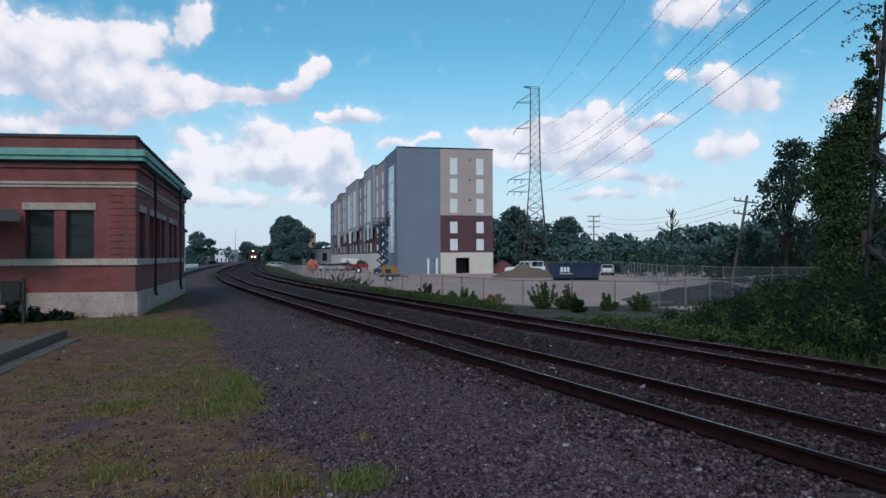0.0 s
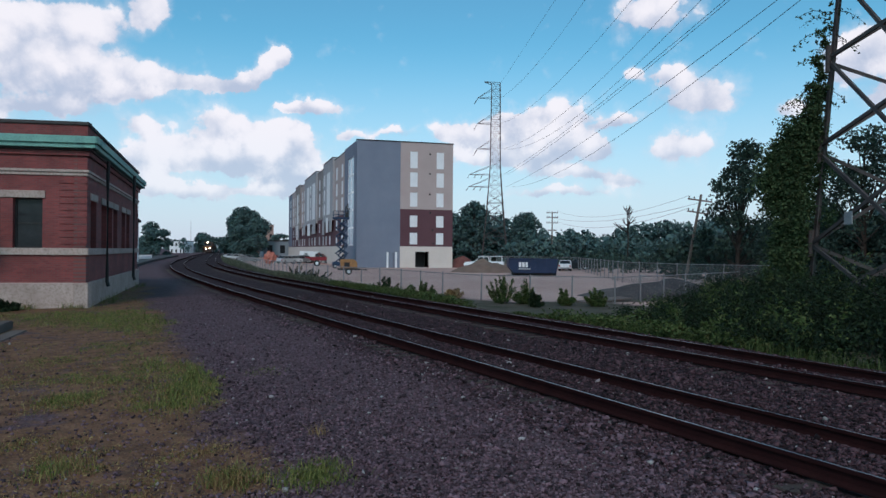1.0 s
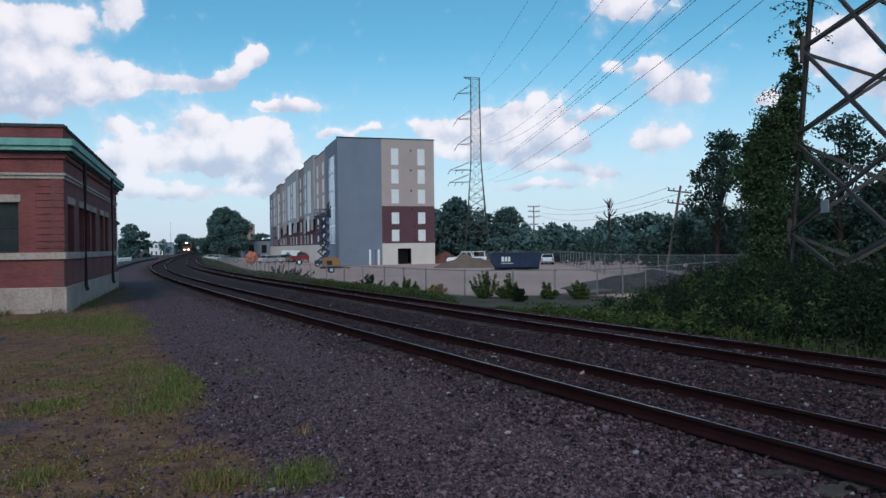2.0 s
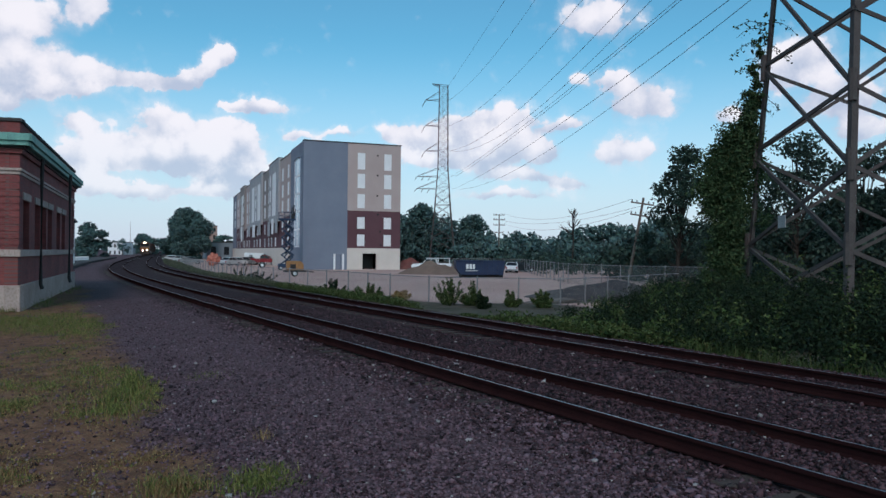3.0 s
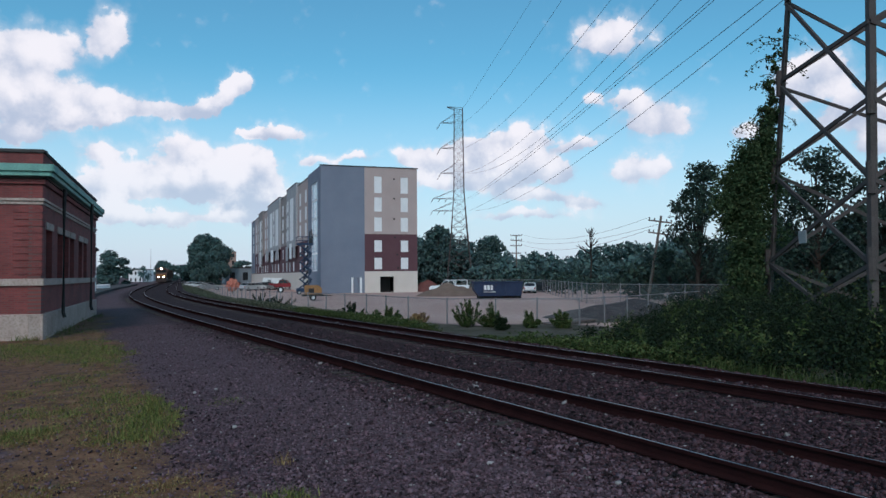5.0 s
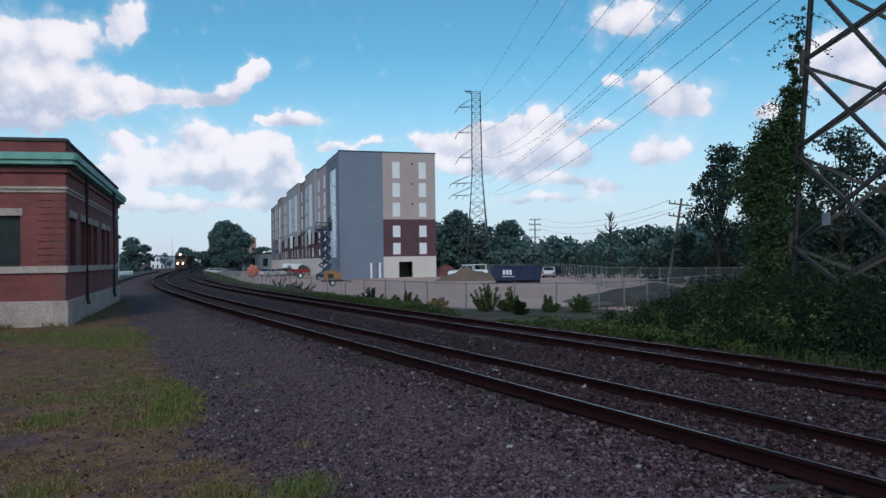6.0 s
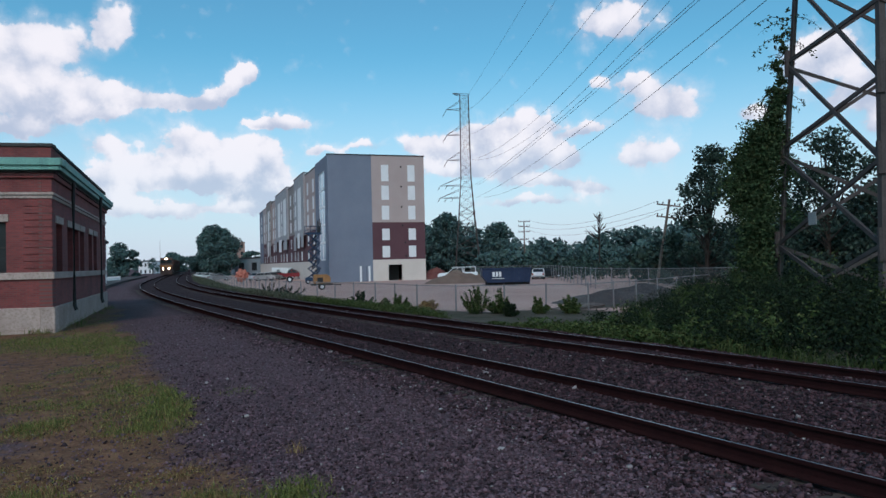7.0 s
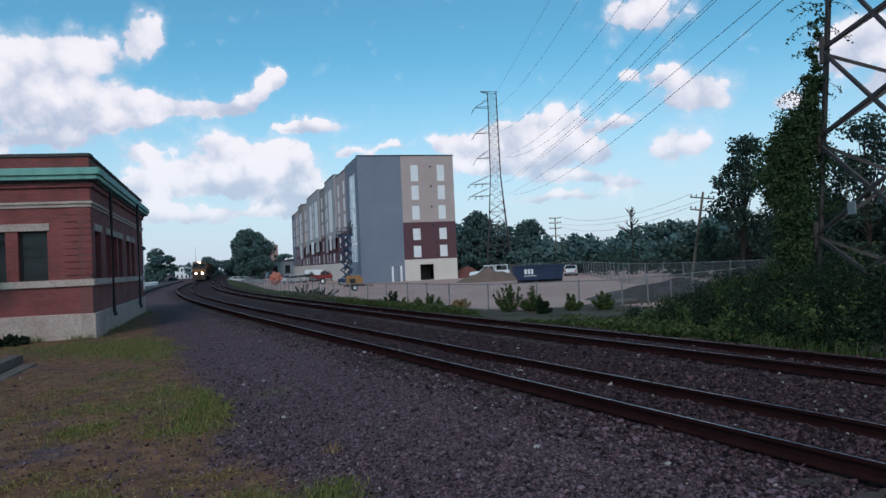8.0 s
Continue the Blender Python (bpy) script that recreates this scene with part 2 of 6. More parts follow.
CONCRETE = surface("concrete", (0.16, 0.125, 0.11), (0.085, 0.068, 0.062), 0.8, 18, 0.9)
EARTH = surface("earth heap", (0.20, 0.13, 0.105), (0.15, 0.10, 0.08), 0.7, 9, 0.95, bump=0.6)
DARKEARTH = surface("dark rubble", (0.036, 0.032, 0.034), (0.075, 0.066, 0.066), 0.9, 7, 0.95, bump=0.8)

# ---- helpers for building ----
def mesh_of(name, verts, faces, mats):
    me = bpy.data.meshes.new(name)
    me.from_pydata(verts, [], faces)
    for m in mats if isinstance(mats, (list, tuple)) else (mats,):
        me.materials.append(m)
    me.update()
    return me


def part(name, bm, material, parent=None, label=""):
    """Links a bmesh as one mesh object, under parent where one is given."""
    me = bpy.data.meshes.new(name)
    bm.normal_update()
    bm.to_mesh(me)
    bm.free()
    for m in material if isinstance(material, (list, tuple)) else (material,):
        me.materials.append(m)
    ob = new(name, me)
    ob.parent = parent
    if label:
        ob["label"] = label
    return ob


def thing(name, m, label, category, group="", kind=""):
    ob = new(name)
    ob.empty_display_size = 0.2
    ob.matrix_basis = m
    return tagged(ob, label, category, group, kind)


def add_box(bm, lo, hi, bevel=0.0, m=None, mi=0):
    vs = [bm.verts.new((x, y, z)) for x in (lo[0], hi[0]) for y in (lo[1], hi[1]) for z in (lo[2], hi[2])]
    fs = [bm.faces.new([vs[i] for i in q]) for q in ((0, 1, 3, 2), (4, 6, 7, 5), (0, 4, 5, 1), (2, 3, 7, 6), (0, 2, 6, 4), (1, 5, 7, 3))]
    for f in fs:
        f.material_index = mi
    if bevel:
        es = {e for f in fs for e in f.edges}
        got = bmesh.ops.bevel(bm, geom=list(es), offset=bevel, segments=1, affect="EDGES")
        vs = list({v for f in got["faces"] for v in f.verts} | {v for v in vs if v.is_valid})
    if m is not None:
        bmesh.ops.transform(bm, matrix=m, verts=[v for v in vs if v.is_valid])
    return vs


def box(lo, hi, bevel=0.0):
    bm = bmesh.new()
    add_box(bm, lo, hi, bevel)
    return bm


def add_bar(bm, a, b, w, h=None, sides=4):
    """A bar of width w from a to b."""
    a, b = Vector(a), Vector(b)
    d = b - a
    q = d.to_track_quat("Z", "Y").to_matrix()
    h = h or w
    rings = []
    for p in (a, b):
        ring = []
        for k in range(sides):
            t = 2 * math.pi * (k + 0.5) / sides
            r = 0.5 * math.sqrt(2) if sides == 4 else 0.5
            ring.append(bm.verts.new(p + q @ Vector((math.cos(t) * w * r, math.sin(t) * h * r, 0))))
        rings.append(ring)
    for k in range(sides):
        bm.faces.new((rings[0][k], rings[0][(k + 1) % sides], rings[1][(k + 1) % sides], rings[1][k]))
    bm.faces.new(rings[0][::-1])
    bm.faces.new(rings[1])


def add_tube(bm, pts, radii, sides=8):
    pts = [Vector(p) for p in pts]
    rings = []
    for i, p in enumerate(pts):
        d = (pts[min(i + 1, len(pts) - 1)] - pts[max(i - 1, 0)]).normalized()
        q = d.to_track_quat("Z", "Y").to_matrix()
        r = radii[i] if isinstance(radii, (list, tuple)) else radii
        rings.append([bm.verts.new(p + q @ Vector((math.cos(2 * math.pi * k / sides) * r, math.sin(2 * math.pi * k / sides) * r, 0))) for k in range(sides)])
    for i in range(len(rings) - 1):
        for k in range(sides):
            bm.faces.new((rings[i][k], rings[i][(k + 1) % sides], rings[i + 1][(k + 1) % sides], rings[i + 1][k]))
    bm.faces.new(rings[0][::-1])
    bm.faces.new(rings[-1])


# ---- the line of the railway ----
GAUGE, SPACING, CANT = 1.435, 4.32, 0.05
S0, S1 = -160, 700
_s = np.arange(S0, S1 + 1.0)
_k = np.interp(_s, [-160, 0, 60, 130, 400], [-0.00004, -0.00004, 0.002456, 0.000147, 0.00005])
_i0 = -S0
_h = np.cumsum(_k)
_h = _h - _h[_i0] - 0.41368
_x = np.cumsum(np.sin(_h))
_y = np.cumsum(np.cos(_h))
_x, _y = _x - _x[_i0] + 2.374, _y - _y[_i0] + 12.0


def line_at(s, off=0.0):
    """Place and heading (clockwise from +y) on the near track's centre line; off: metres to its right."""
    x, y, h = (float(np.interp(s, _s, v)) for v in (_x, _y, _h))
    return x + math.cos(h) * off, y - math.sin(h) * off, h


def line_offset(x, y):
    """Signed metres from the near track's centre line (right is positive), and the chainage."""
    x, y = np.atleast_1d(x), np.atleast_1d(y)
    best, arg = np.full(x.shape, 1e18), np.zeros(x.shape, int)
    for i in range(0, len(_s), 2):
        d = (x - _x[i]) ** 2 + (y - _y[i]) ** 2
        w = d < best
        best[w], arg[w] = d[w], i
    off = (x - _x[arg]) * np.cos(_h[arg]) - (y - _y[arg]) * np.sin(_h[arg])
    return off, _s[arg]


LOT = -0.8


def ground_height(x, y):
    off, s = line_offset(x, y)
    z = np.interp(off, [-30, -12, -7, -2.6, -1.5, 5.9, 6.8, 9.5], [-0.30, -0.27, -0.22, -0.19, -0.15, -0.15, -0.25, LOT])
    return z, off, s


def fence_offset(s):
    """How far the lot's fence stands from the near track along the line."""
    return np.interp(s, FENCE_S, FENCE_OFF)


def smooth_noise(x, y, scale, seed):
    r = np.random.default_rng(seed)
    out = np.zeros_like(x)
    for k in range(7):
        a, p = r.uniform(0, 2 * math.pi), r.uniform(0, 6.28)
        f = scale * r.uniform(0.6, 2.2)
        out += np.sin((x * math.cos(a) + y * math.sin(a)) * f + p)
    return out / 7


def grass_amount(x, y):
    """1 where grass grows on the near side of the line, 0 on bare ballast."""
    edge = np.interp(y, [4.0, 6.5, 8.5, 11.0, 12.5, 15.0, 18.5, 22.0, 27.0, 32.0, 45.0], [-1.1, -1.35, -2.1, -2.6, -2.7, -4.1, -5.6, -7.0, -9.0, -10.8, -15.0])
    w = smooth_noise(x, y, 0.5, 23) * 0.8 + smooth_noise(x, y, 1.3, 3) * 0.9 + smooth_noise(x, y, 5.0, 4) * 0.35
    return np.clip((edge - x + w) / 0.5, 0, 1)


FENCE = [(-0.1, 48.8), (2.4, 42.9), (4.4, 39.9), (6.95, 38.9), (11.3, 37.6), (15.2, 41.0)]
_fo, _fs = line_offset(np.array([p[0] for p in FENCE]), np.array([p[1] for p in FENCE]))
_ord = np.argsort(_fs)
FENCE_S, FENCE_OFF = np.append(_fs[_ord], 60.0), np.append(_fo[_ord], 10.0)


def build_ground():
    rad = np.concatenate([np.arange(0.5, 4, 0.5), np.arange(4, 14, 0.16), np.geomspace(14, 130, 150), np.geomspace(136, 4000, 40)])
    ang = np.radians(np.concatenate([np.arange(-48, 50, 0.5), np.arange(50, 312, 6.0)]))
    rr, aa = np.meshgrid(rad, ang, indexing="ij")
    x, y = (rr * np.sin(aa)).ravel(), (rr * np.cos(aa)).ravel()
    z, off, s = ground_height(x, y)
    near = np.clip(1 - np.hypot(x, y) / 90, 0, 1)
    z = z + near * (smooth_noise(x, y, 0.8, 1) * 0.05 + smooth_noise(x, y, 4.0, 2) * 0.018)
    grass = grass_amount(x, y) * (off < -2.2) * np.clip((48 - y) / 12, 0, 1)
    lot = np.clip((off - fence_offset(s)) / 0.8, 0, 1)
    lot = lot * np.clip((128 - np.hypot(x, y)) / 10, 0, 1) ** (x > 6)
    verge = np.clip((off - 6.6) / 0.6, 0, 1) * (1 - lot)
    na, nr = len(ang), len(rad)
    faces = []
    for i in range(nr - 1):
        for j in range(na):
            k = (j + 1) % na
            faces.append((i * na + j, i * na + k, (i + 1) * na + k, (i + 1) * na + j))
    faces.append(tuple(range(na))[::-1])
    me = mesh_of("ground", np.stack([x, y, z], 1).tolist(), faces, GROUND)
    track = np.clip((off + 2.1) / 1.2, 0, 1) * np.clip((7.2 - off) / 0.8, 0, 1)
    for name, v in (("grass", grass), ("lot", lot), ("verge", verge), ("track", track)):
        at = me.attributes.new(name, "FLOAT", "POINT")
        at.data.foreach_set("value", v.astype(np.float32))
    for p in me.polygons:
        p.use_smooth = True
    ob = new("ground", me)
    return tagged(ob, "gravel and weedy ground beside the railway line", "ground", kind="structure")


def ground_material():
    m, n, l, b = mat_base("ballast and earth", 0.95)
    b.inputs["Specular IOR Level"].default_value = 0.1
    co = n.new("ShaderNodeTexCoord")

    def noise_node(scale, detail=4.0, rough=0.6):
        t = n.new("ShaderNodeTexNoise")
        t.inputs["Scale"].default_value, t.inputs["Detail"].default_value, t.inputs["Roughness"].default_value = scale, detail, rough
        l.new(co.outputs["Object"], t.inputs["Vector"])
        return t.outputs["Fac"]

    def ramp(v, a, b_, c1, c2):
        r = n.new("ShaderNodeValToRGB")
        r.color_ramp.elements[0].position, r.color_ramp.elements[1].position = a, b_
        r.color_ramp.elements[0].color, r.color_ramp.elements[1].color = (*c1, 1), (*c2, 1)
        l.new(v, r.inputs[0])
        return r.outputs[0]

    def mix(f, a, c):
        x = n.new("ShaderNodeMix")
        x.data_type = "RGBA"
        l.new(f, x.inputs[0])
        l.new(a, x.inputs[6])
        l.new(c, x.inputs[7])
        return x.outputs[2]

    def attr(name):
        a = n.new("ShaderNodeAttribute")
        a.attribute_name = name
        return a.outputs["Fac"]

    vor = n.new("ShaderNodeTexVoronoi")
    vor.inputs["Scale"].default_value = 22.0
    l.new(co.outputs["Object"], vor.inputs["Vector"])
    vs = n.new("ShaderNodeSeparateColor")
    l.new(vor.outputs["Color"], vs.inputs[0])
    gravel = ramp(vs.outputs[0], 0.0, 1.0, (0.042, 0.026, 0.032), (0.15, 0.095, 0.115))
    brownish = ramp(noise_node(0.35, 5.0), 0.35, 0.65, (0.08, 0.05, 0.054), (0.125, 0.077, 0.08))
    gm = n.new("ShaderNodeMix")
    gm.data_type = "RGBA"
    gm.inputs[0].default_value = 0.45
    l.new(gravel, gm.inputs[6])
    l.new(brownish, gm.inputs[7])
    soil = ramp(noise_node(3.1, 9.0, 0.72), 0.36, 0.66, (0.095, 0.046, 0.031), (0.25, 0.125, 0.074))
    sandy = ramp(noise_node(0.12, 5.0), 0.35, 0.65, (0.42, 0.26, 0.225), (0.50, 0.33, 0.29))
    green = ramp(noise_node(0.8, 6.0), 0.35, 0.65, (0.05, 0.052, 0.036), (0.10, 0.088, 0.072))
    oily = ramp(vs.outputs[1], 0.0, 1.0, (0.016, 0.0090, 0.0102), (0.050, 0.028, 0.032))
    c = mix(attr("track"), gm.outputs[2], oily)
    stony = n.new("ShaderNodeMapRange")
    stony.inputs["From Min"].default_value, stony.inputs["From Max"].default_value = 0.56, 0.66
    l.new(noise_node(0.9, 6.0, 0.65), stony.inputs["Value"])
    soil = mix(stony.outputs["Result"], soil, gm.outputs[2])
    c = mix(attr("grass"), c, soil)
    c = mix(attr("verge"), c, green)
    c = mix(attr("lot"), c, sandy)
    l.new(c, b.inputs["Base Color"])
    bp = n.new("ShaderNodeBump")
    bp.inputs["Strength"].default_value, bp.inputs["Distance"].default_value = 0.8, 0.03
    l.new(vor.outputs["Distance"], bp.inputs["Height"])
    l.new(bp.outputs[0], b.inputs["Normal"])
    return m


GROUND = ground_material()
build_ground()


# ---- tracks ----
def rail_mesh(off, top, s_from, s_to):
    """One rail of head, web and foot, swept along the line."""
    prof = [(-0.07, -0.172), (0.07, -0.172), (0.07, -0.155), (0.012, -0.13), (0.009, -0.045), (0.037, -0.036), (0.037, -0.006), (0.012, 0.0), (-0.012, 0.0), (-0.037, -0.006),
            (-0.037, -0.036), (-0.009, -0.045), (-0.012, -0.13), (-0.07, -0.155)]
    ss = np.concatenate([np.arange(s_from, 150, 1.5), np.arange(150, s_to, 6.0)])
    verts, faces, mi = [], [], []
    n = len(prof)
    for s in ss:
        x, y, h = line_at(s, off)
        for a, b in prof:
            verts.append((x + math.cos(h) * a, y - math.sin(h) * a, top + b))
    for i in range(len(ss) - 1):
        for k in range(n):
            q = (k + 1) % n
            faces.append((i * n + k, i * n + q, (i + 1) * n + q, (i + 1) * n + k))
            mi.append(1 if k == 7 else 0)
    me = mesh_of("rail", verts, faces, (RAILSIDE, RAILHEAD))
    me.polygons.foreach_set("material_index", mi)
    return me


def build_track(centre, label):
    tr = thing("railway_track", pose(0, 0, 0), label, "railway track", "tracks of the double line", "structure")
    for side, z in ((-1, CANT), (1, 0.0)):
        o = new("rail", rail_mesh(centre + side * (GAUGE / 2 + 0.037), z, -120, 600))
        o.parent = tr
    bm = bmesh.new()
    add_box(bm, (-1.3, -0.115, -0.18), (1.3, 0.115, 0.0), 0.012)
    tie = part("tie", bm, TIE, tr)
    for i in range(150):
        o = tie if i == 0 else tie.copy()
        if i:
            scene.collection.objects.link(o)
        x, y, h = line_at(-12 + i * 0.53, centre)
        o.matrix_basis = pose(x, y, -0.182, 0, math.degrees(CANT / GAUGE), -math.degrees(h) + random.uniform(-1, 1))
    return tr


build_track(0.0, "near curved track of rusty steel rails on ballast")
build_track(SPACING, "far curved track of rusty steel rails on ballast")

# ---- brick station ----
def brick_wall_material():
    m, n, l, b = mat_base("brickwork", 0.88)
    co = n.new("ShaderNodeTexCoord")
    sp = n.new("ShaderNodeSeparateXYZ")
    cb = n.new("ShaderNodeCombineXYZ")
    l.new(co.outputs["Object"], sp.inputs[0])
    l.new(sp.outputs[0], cb.inputs[0])
    l.new(sp.outputs[2], cb.inputs[1])
    br = n.new("ShaderNodeTexBrick")
    l.new(cb.outputs[0], br.inputs["Vector"])
    br.inputs["Color1"].default_value, br.inputs["Color2"].default_value, br.inputs["Mortar"].default_value = (0.28, 0.056, 0.052, 1), (0.20, 0.04, 0.042, 1), (0.17, 0.075, 0.07, 1)
    br.inputs["Scale"].default_value, br.inputs["Mortar Size"].default_value = 1.0, 0.008
    br.inputs["Brick Width"].default_value, br.inputs["Row Height"].default_value = 0.21, 0.068
    nz = n.new("ShaderNodeTexNoise")
    nz.inputs["Scale"].default_value, nz.inputs["Detail"].default_value = 0.7, 6.0
    l.new(co.outputs["Object"], nz.inputs["Vector"])
    hs = n.new("ShaderNodeHueSaturation")
    mr = n.new("ShaderNodeMapRange")
    mr.inputs["From Min"].default_value, mr.inputs["From Max"].default_value, mr.inputs["To Min"].default_value, mr.inputs["To Max"].default_value = 0.3, 0.7, 0.72, 1.2
    l.new(nz.outputs["Fac"], mr.inputs["Value"])
    l.new(mr.outputs["Result"], hs.inputs["Value"])
    l.new(br.outputs["Color"], hs.inputs["Color"])
    l.new(hs.outputs[0], b.inputs["Base Color"])
    bp = n.new("ShaderNodeBump")
    bp.invert = True
    bp.inputs["Strength"].default_value, bp.inputs["Distance"].default_value = 0.5, 0.01
    l.new(br.outputs["Fac"], bp.inputs["Height"])
    l.new(bp.outputs[0], b.inputs["Normal"])
    return m


BRICKWALL = brick_wall_material()


def frame_of(p, d, out):
    """Local frame: x along d, y into the building, z up, origin p."""
    d, inn = Vector((d[0], d[1], 0)).normalized(), -Vector((out[0], out[1], 0)).normalized()
    return Matrix(((d.x, inn.x, 0, p[0]), (d.y, inn.y, 0, p[1]), (0, 0, 1, 0), (0, 0, 0, 1)))


def wall_bm(x0, x1, z0, z1, depth, holes, y0=0.0):
    """A wall with holes (xa, xb, za, zb) cut through it."""
    xs = sorted({x0, x1, *[v for h in holes for v in h[:2]]})
    zs = sorted({z0, z1, *[v for h in holes for v in h[2:]]})
    bm = bmesh.new()
    grid = {}

    def vert(i, j, k):
        if (i, j, k) not in grid:
            grid[i, j, k] = bm.verts.new((xs[i], y0 + k * depth, zs[j]))
        return grid[i, j, k]

    def solid(i, j):
        if not (0 <= i < len(xs) - 1 and 0 <= j < len(zs) - 1):
            return False
        cx, cz = (xs[i] + xs[i + 1]) / 2, (zs[j] + zs[j + 1]) / 2
        return not any(a < cx < b and c < cz < d for a, b, c, d in holes)

    for i in range(len(xs) - 1):
        for j in range(len(zs) - 1):
            if not solid(i, j):
                continue
            bm.faces.new((vert(i, j, 0), vert(i + 1, j, 0), vert(i + 1, j + 1, 0), vert(i, j + 1, 0)))
            bm.faces.new((vert(i, j + 1, 1), vert(i + 1, j + 1, 1), vert(i + 1, j, 1), vert(i, j, 1)))
            for di, dj, e in ((-1, 0, ((i, j), (i, j + 1))), (1, 0, ((i + 1, j + 1), (i + 1, j))), (0, -1, ((i + 1, j), (i, j))), (0, 1, ((i, j + 1), (i + 1, j + 1)))):
                if not solid(i + di, j + dj):
                    (a, b), (c, d) = e
                    bm.faces.new((vert(a, b, 0), vert(c, d, 0), vert(c, d, 1), vert(a, b, 1)))
    return bm


def sash_window(parent, x0, x1, z0, z1, y, frame_mat, glass_mat, bars=1):
    w = part("window", wall_bm(x0, x1, z0, z1, 0.07, [(x0 + 0.07, x1 - 0.07, z0 + 0.07, z1 - 0.07)], y), frame_mat, parent)
    part("pane", box((x0 + 0.06, y + 0.03, z0 + 0.06), (x1 - 0.06, y + 0.045, z1 - 0.06)), glass_mat, w)
    for i in range(bars):
        zc = z0 + (z1 - z0) * (i + 1) / (bars + 1)
        part("glazing_bar", box((x0 + 0.06, y + 0.005, zc - 0.025), (x1 - 0.06, y + 0.028, zc + 0.025)), frame_mat, w)
    return w


STATION_C = (-11.52, 26.81)
FRONT_D, SIDE_D = Vector((-0.991, -0.13, 0)).normalized(), Vector((-0.2475, 0.969, 0)).normalized()
SIDE_L, FRONT_L = 17.8, 17.0


def station():
    st = thing("station_building", pose(0, 0, 0), "single-storey red brick railway station with green copper cornice", "building")
    inner = Vector(STATION_C).to_3d() + FRONT_D * 3 + SIDE_D * 3
    for d, length, wins, tag in ((FRONT_D, FRONT_L, FRONT_WINS, "front"), (SIDE_D, SIDE_L, SIDE_WINS, "side")):
        out = SIDE_D * -1 if tag == "front" else FRONT_D * -1
        out = out - d * out.dot(d)
        m = frame_of(STATION_C, d, out)
        holes = [(a, b, 1.95, 3.75) for a, b in wins]
        w = part("wall", wall_bm(0, length, 0.68, 5.6, 0.4, holes), BRICKWALL, st)
        w.matrix_basis = m
        base = part("plinth", box((-0.1, -0.1, -0.9), (length, 0.38, 0.70), 0.02), LIMESTONE, st, "weathered pale stone plinth")
        base.matrix_basis = m
        for nm, z0, z1, p in (("sill_band", 1.70, 1.95, 0.09), ("stone_band", 4.58, 4.70, 0.05), ("stone_band", 4.70, 4.80, 0.10)):
            o = part(nm, box((-p, -p, z0), (length, 0.1, z1), 0.012), LIMESTONE, st)
            o.matrix_basis = m
        for a, b in wins:
            sash_window(w, a + 0.003, b - 0.003, 1.953, 3.747, 0.2, DARKMETAL, DARKGLASS, 1)
        for a, b in (FRONT_LINTELS if tag == "front" else [(a - 0.12, b + 0.12) for a, b in wins]):
            o = part("lintel", box((a, -0.05, 3.752), (b, 0.15, 4.02), 0.012), LIMESTONE, st)
            o.matrix_basis = m
        # recessed brick grooves at the corner piers
        for gx in ((0.0, 0.9),) if tag == "front" else ((0.0, 0.6), (length - 0.8, length)):
            for i in range(10):
                z = 2.1 + i * 0.245
                o = part("quoin", box((gx[0] - 0.035, -0.035, z), (gx[1], 0.05, z + 0.2), 0.006), BRICKWALL, st)
                o.matrix_basis = m
        # brick frieze, copper cornice and parapet
        for nm, z0, z1, p, mt, lab in (("frieze", 4.80, 5.30, 0.03, BRICKWALL, ""), ("brick_course", 5.30, 5.48, 0.12, BRICKWALL, ""), ("gutter_bed", 5.48, 5.56, 0.18, DARKMETAL, ""),
                                      ("cornice", 5.56, 5.72, 0.36, COPPER, "green weathered copper cornice"), ("cornice_lip", 5.72, 5.98, 0.44, COPPER, "green weathered copper cornice")):
            o = part(nm, box((-p, -p, z0), (length + (p if tag == "side" else 0), 0.3, z1), 0.015), mt, st, lab)
            o.matrix_basis = m
        o = part("parapet", box((-0.02, -0.02, 5.98), (length, 0.32, 6.42)), BRICKWALL, st)
        o.matrix_basis = m
        o = part("coping", box((-0.08, -0.08, 6.42), (length + 0.05, 0.38, 6.55), 0.02), ROOFTAR, st)
        o.matrix_basis = m
    m = frame_of(STATION_C, SIDE_D, FRONT_D * -1)
    for x in (3.2, 9.4):
        bm = bmesh.new()
        add_tube(bm, [(x, -0.12, 5.5), (x, -0.10, 4.9), (x, -0.10, 0.6), (x, -0.16, 0.4)], 0.07, 8)
        o = part("downpipe", bm, DARKMETAL, st)
        o.matrix_basis = m
    # roof and the far walls that close it
    c = Vector(STATION_C).to_3d()
    a, b2, c2 = c + SIDE_D * SIDE_L, c + SIDE_D * SIDE_L + FRONT_D * FRONT_L, c + FRONT_D * FRONT_L
    bm = bmesh.new()
    vs = [bm.verts.new((p.x, p.y, z)) for z in (5.5, 5.9) for p in (c, a, b2, c2)]
    bm.faces.new(vs[4:])
    bm.faces.new(vs[:4][::-1])
    part("roof", bm, ROOFTAR, st)
    for p, q in ((a, b2), (b2, c2)):
        d = (q - p).normalized()
        out = Vector((d.y, -d.x, 0))
        if out.dot(p - inner) < 0:
            out = -out
        o = part("wall", box((0, 0, -0.6), ((q - p).length, 0.4, 6.4)), BRICKWALL, st)
        o.matrix_basis = frame_of(p, d, out)
    return st


FRONT_WINS = [(1.47, 2.45), (2.86, 3.86), (8.5, 9.5)]
FRONT_LINTELS = [(1.38, 3.96), (8.4, 9.6)]
SIDE_WINS = [(0.9, 2.3), (3.6, 5.0), (5.4, 6.8), (7.2, 8.6), (10.2, 11.6), (12.2, 13.6)]
station()

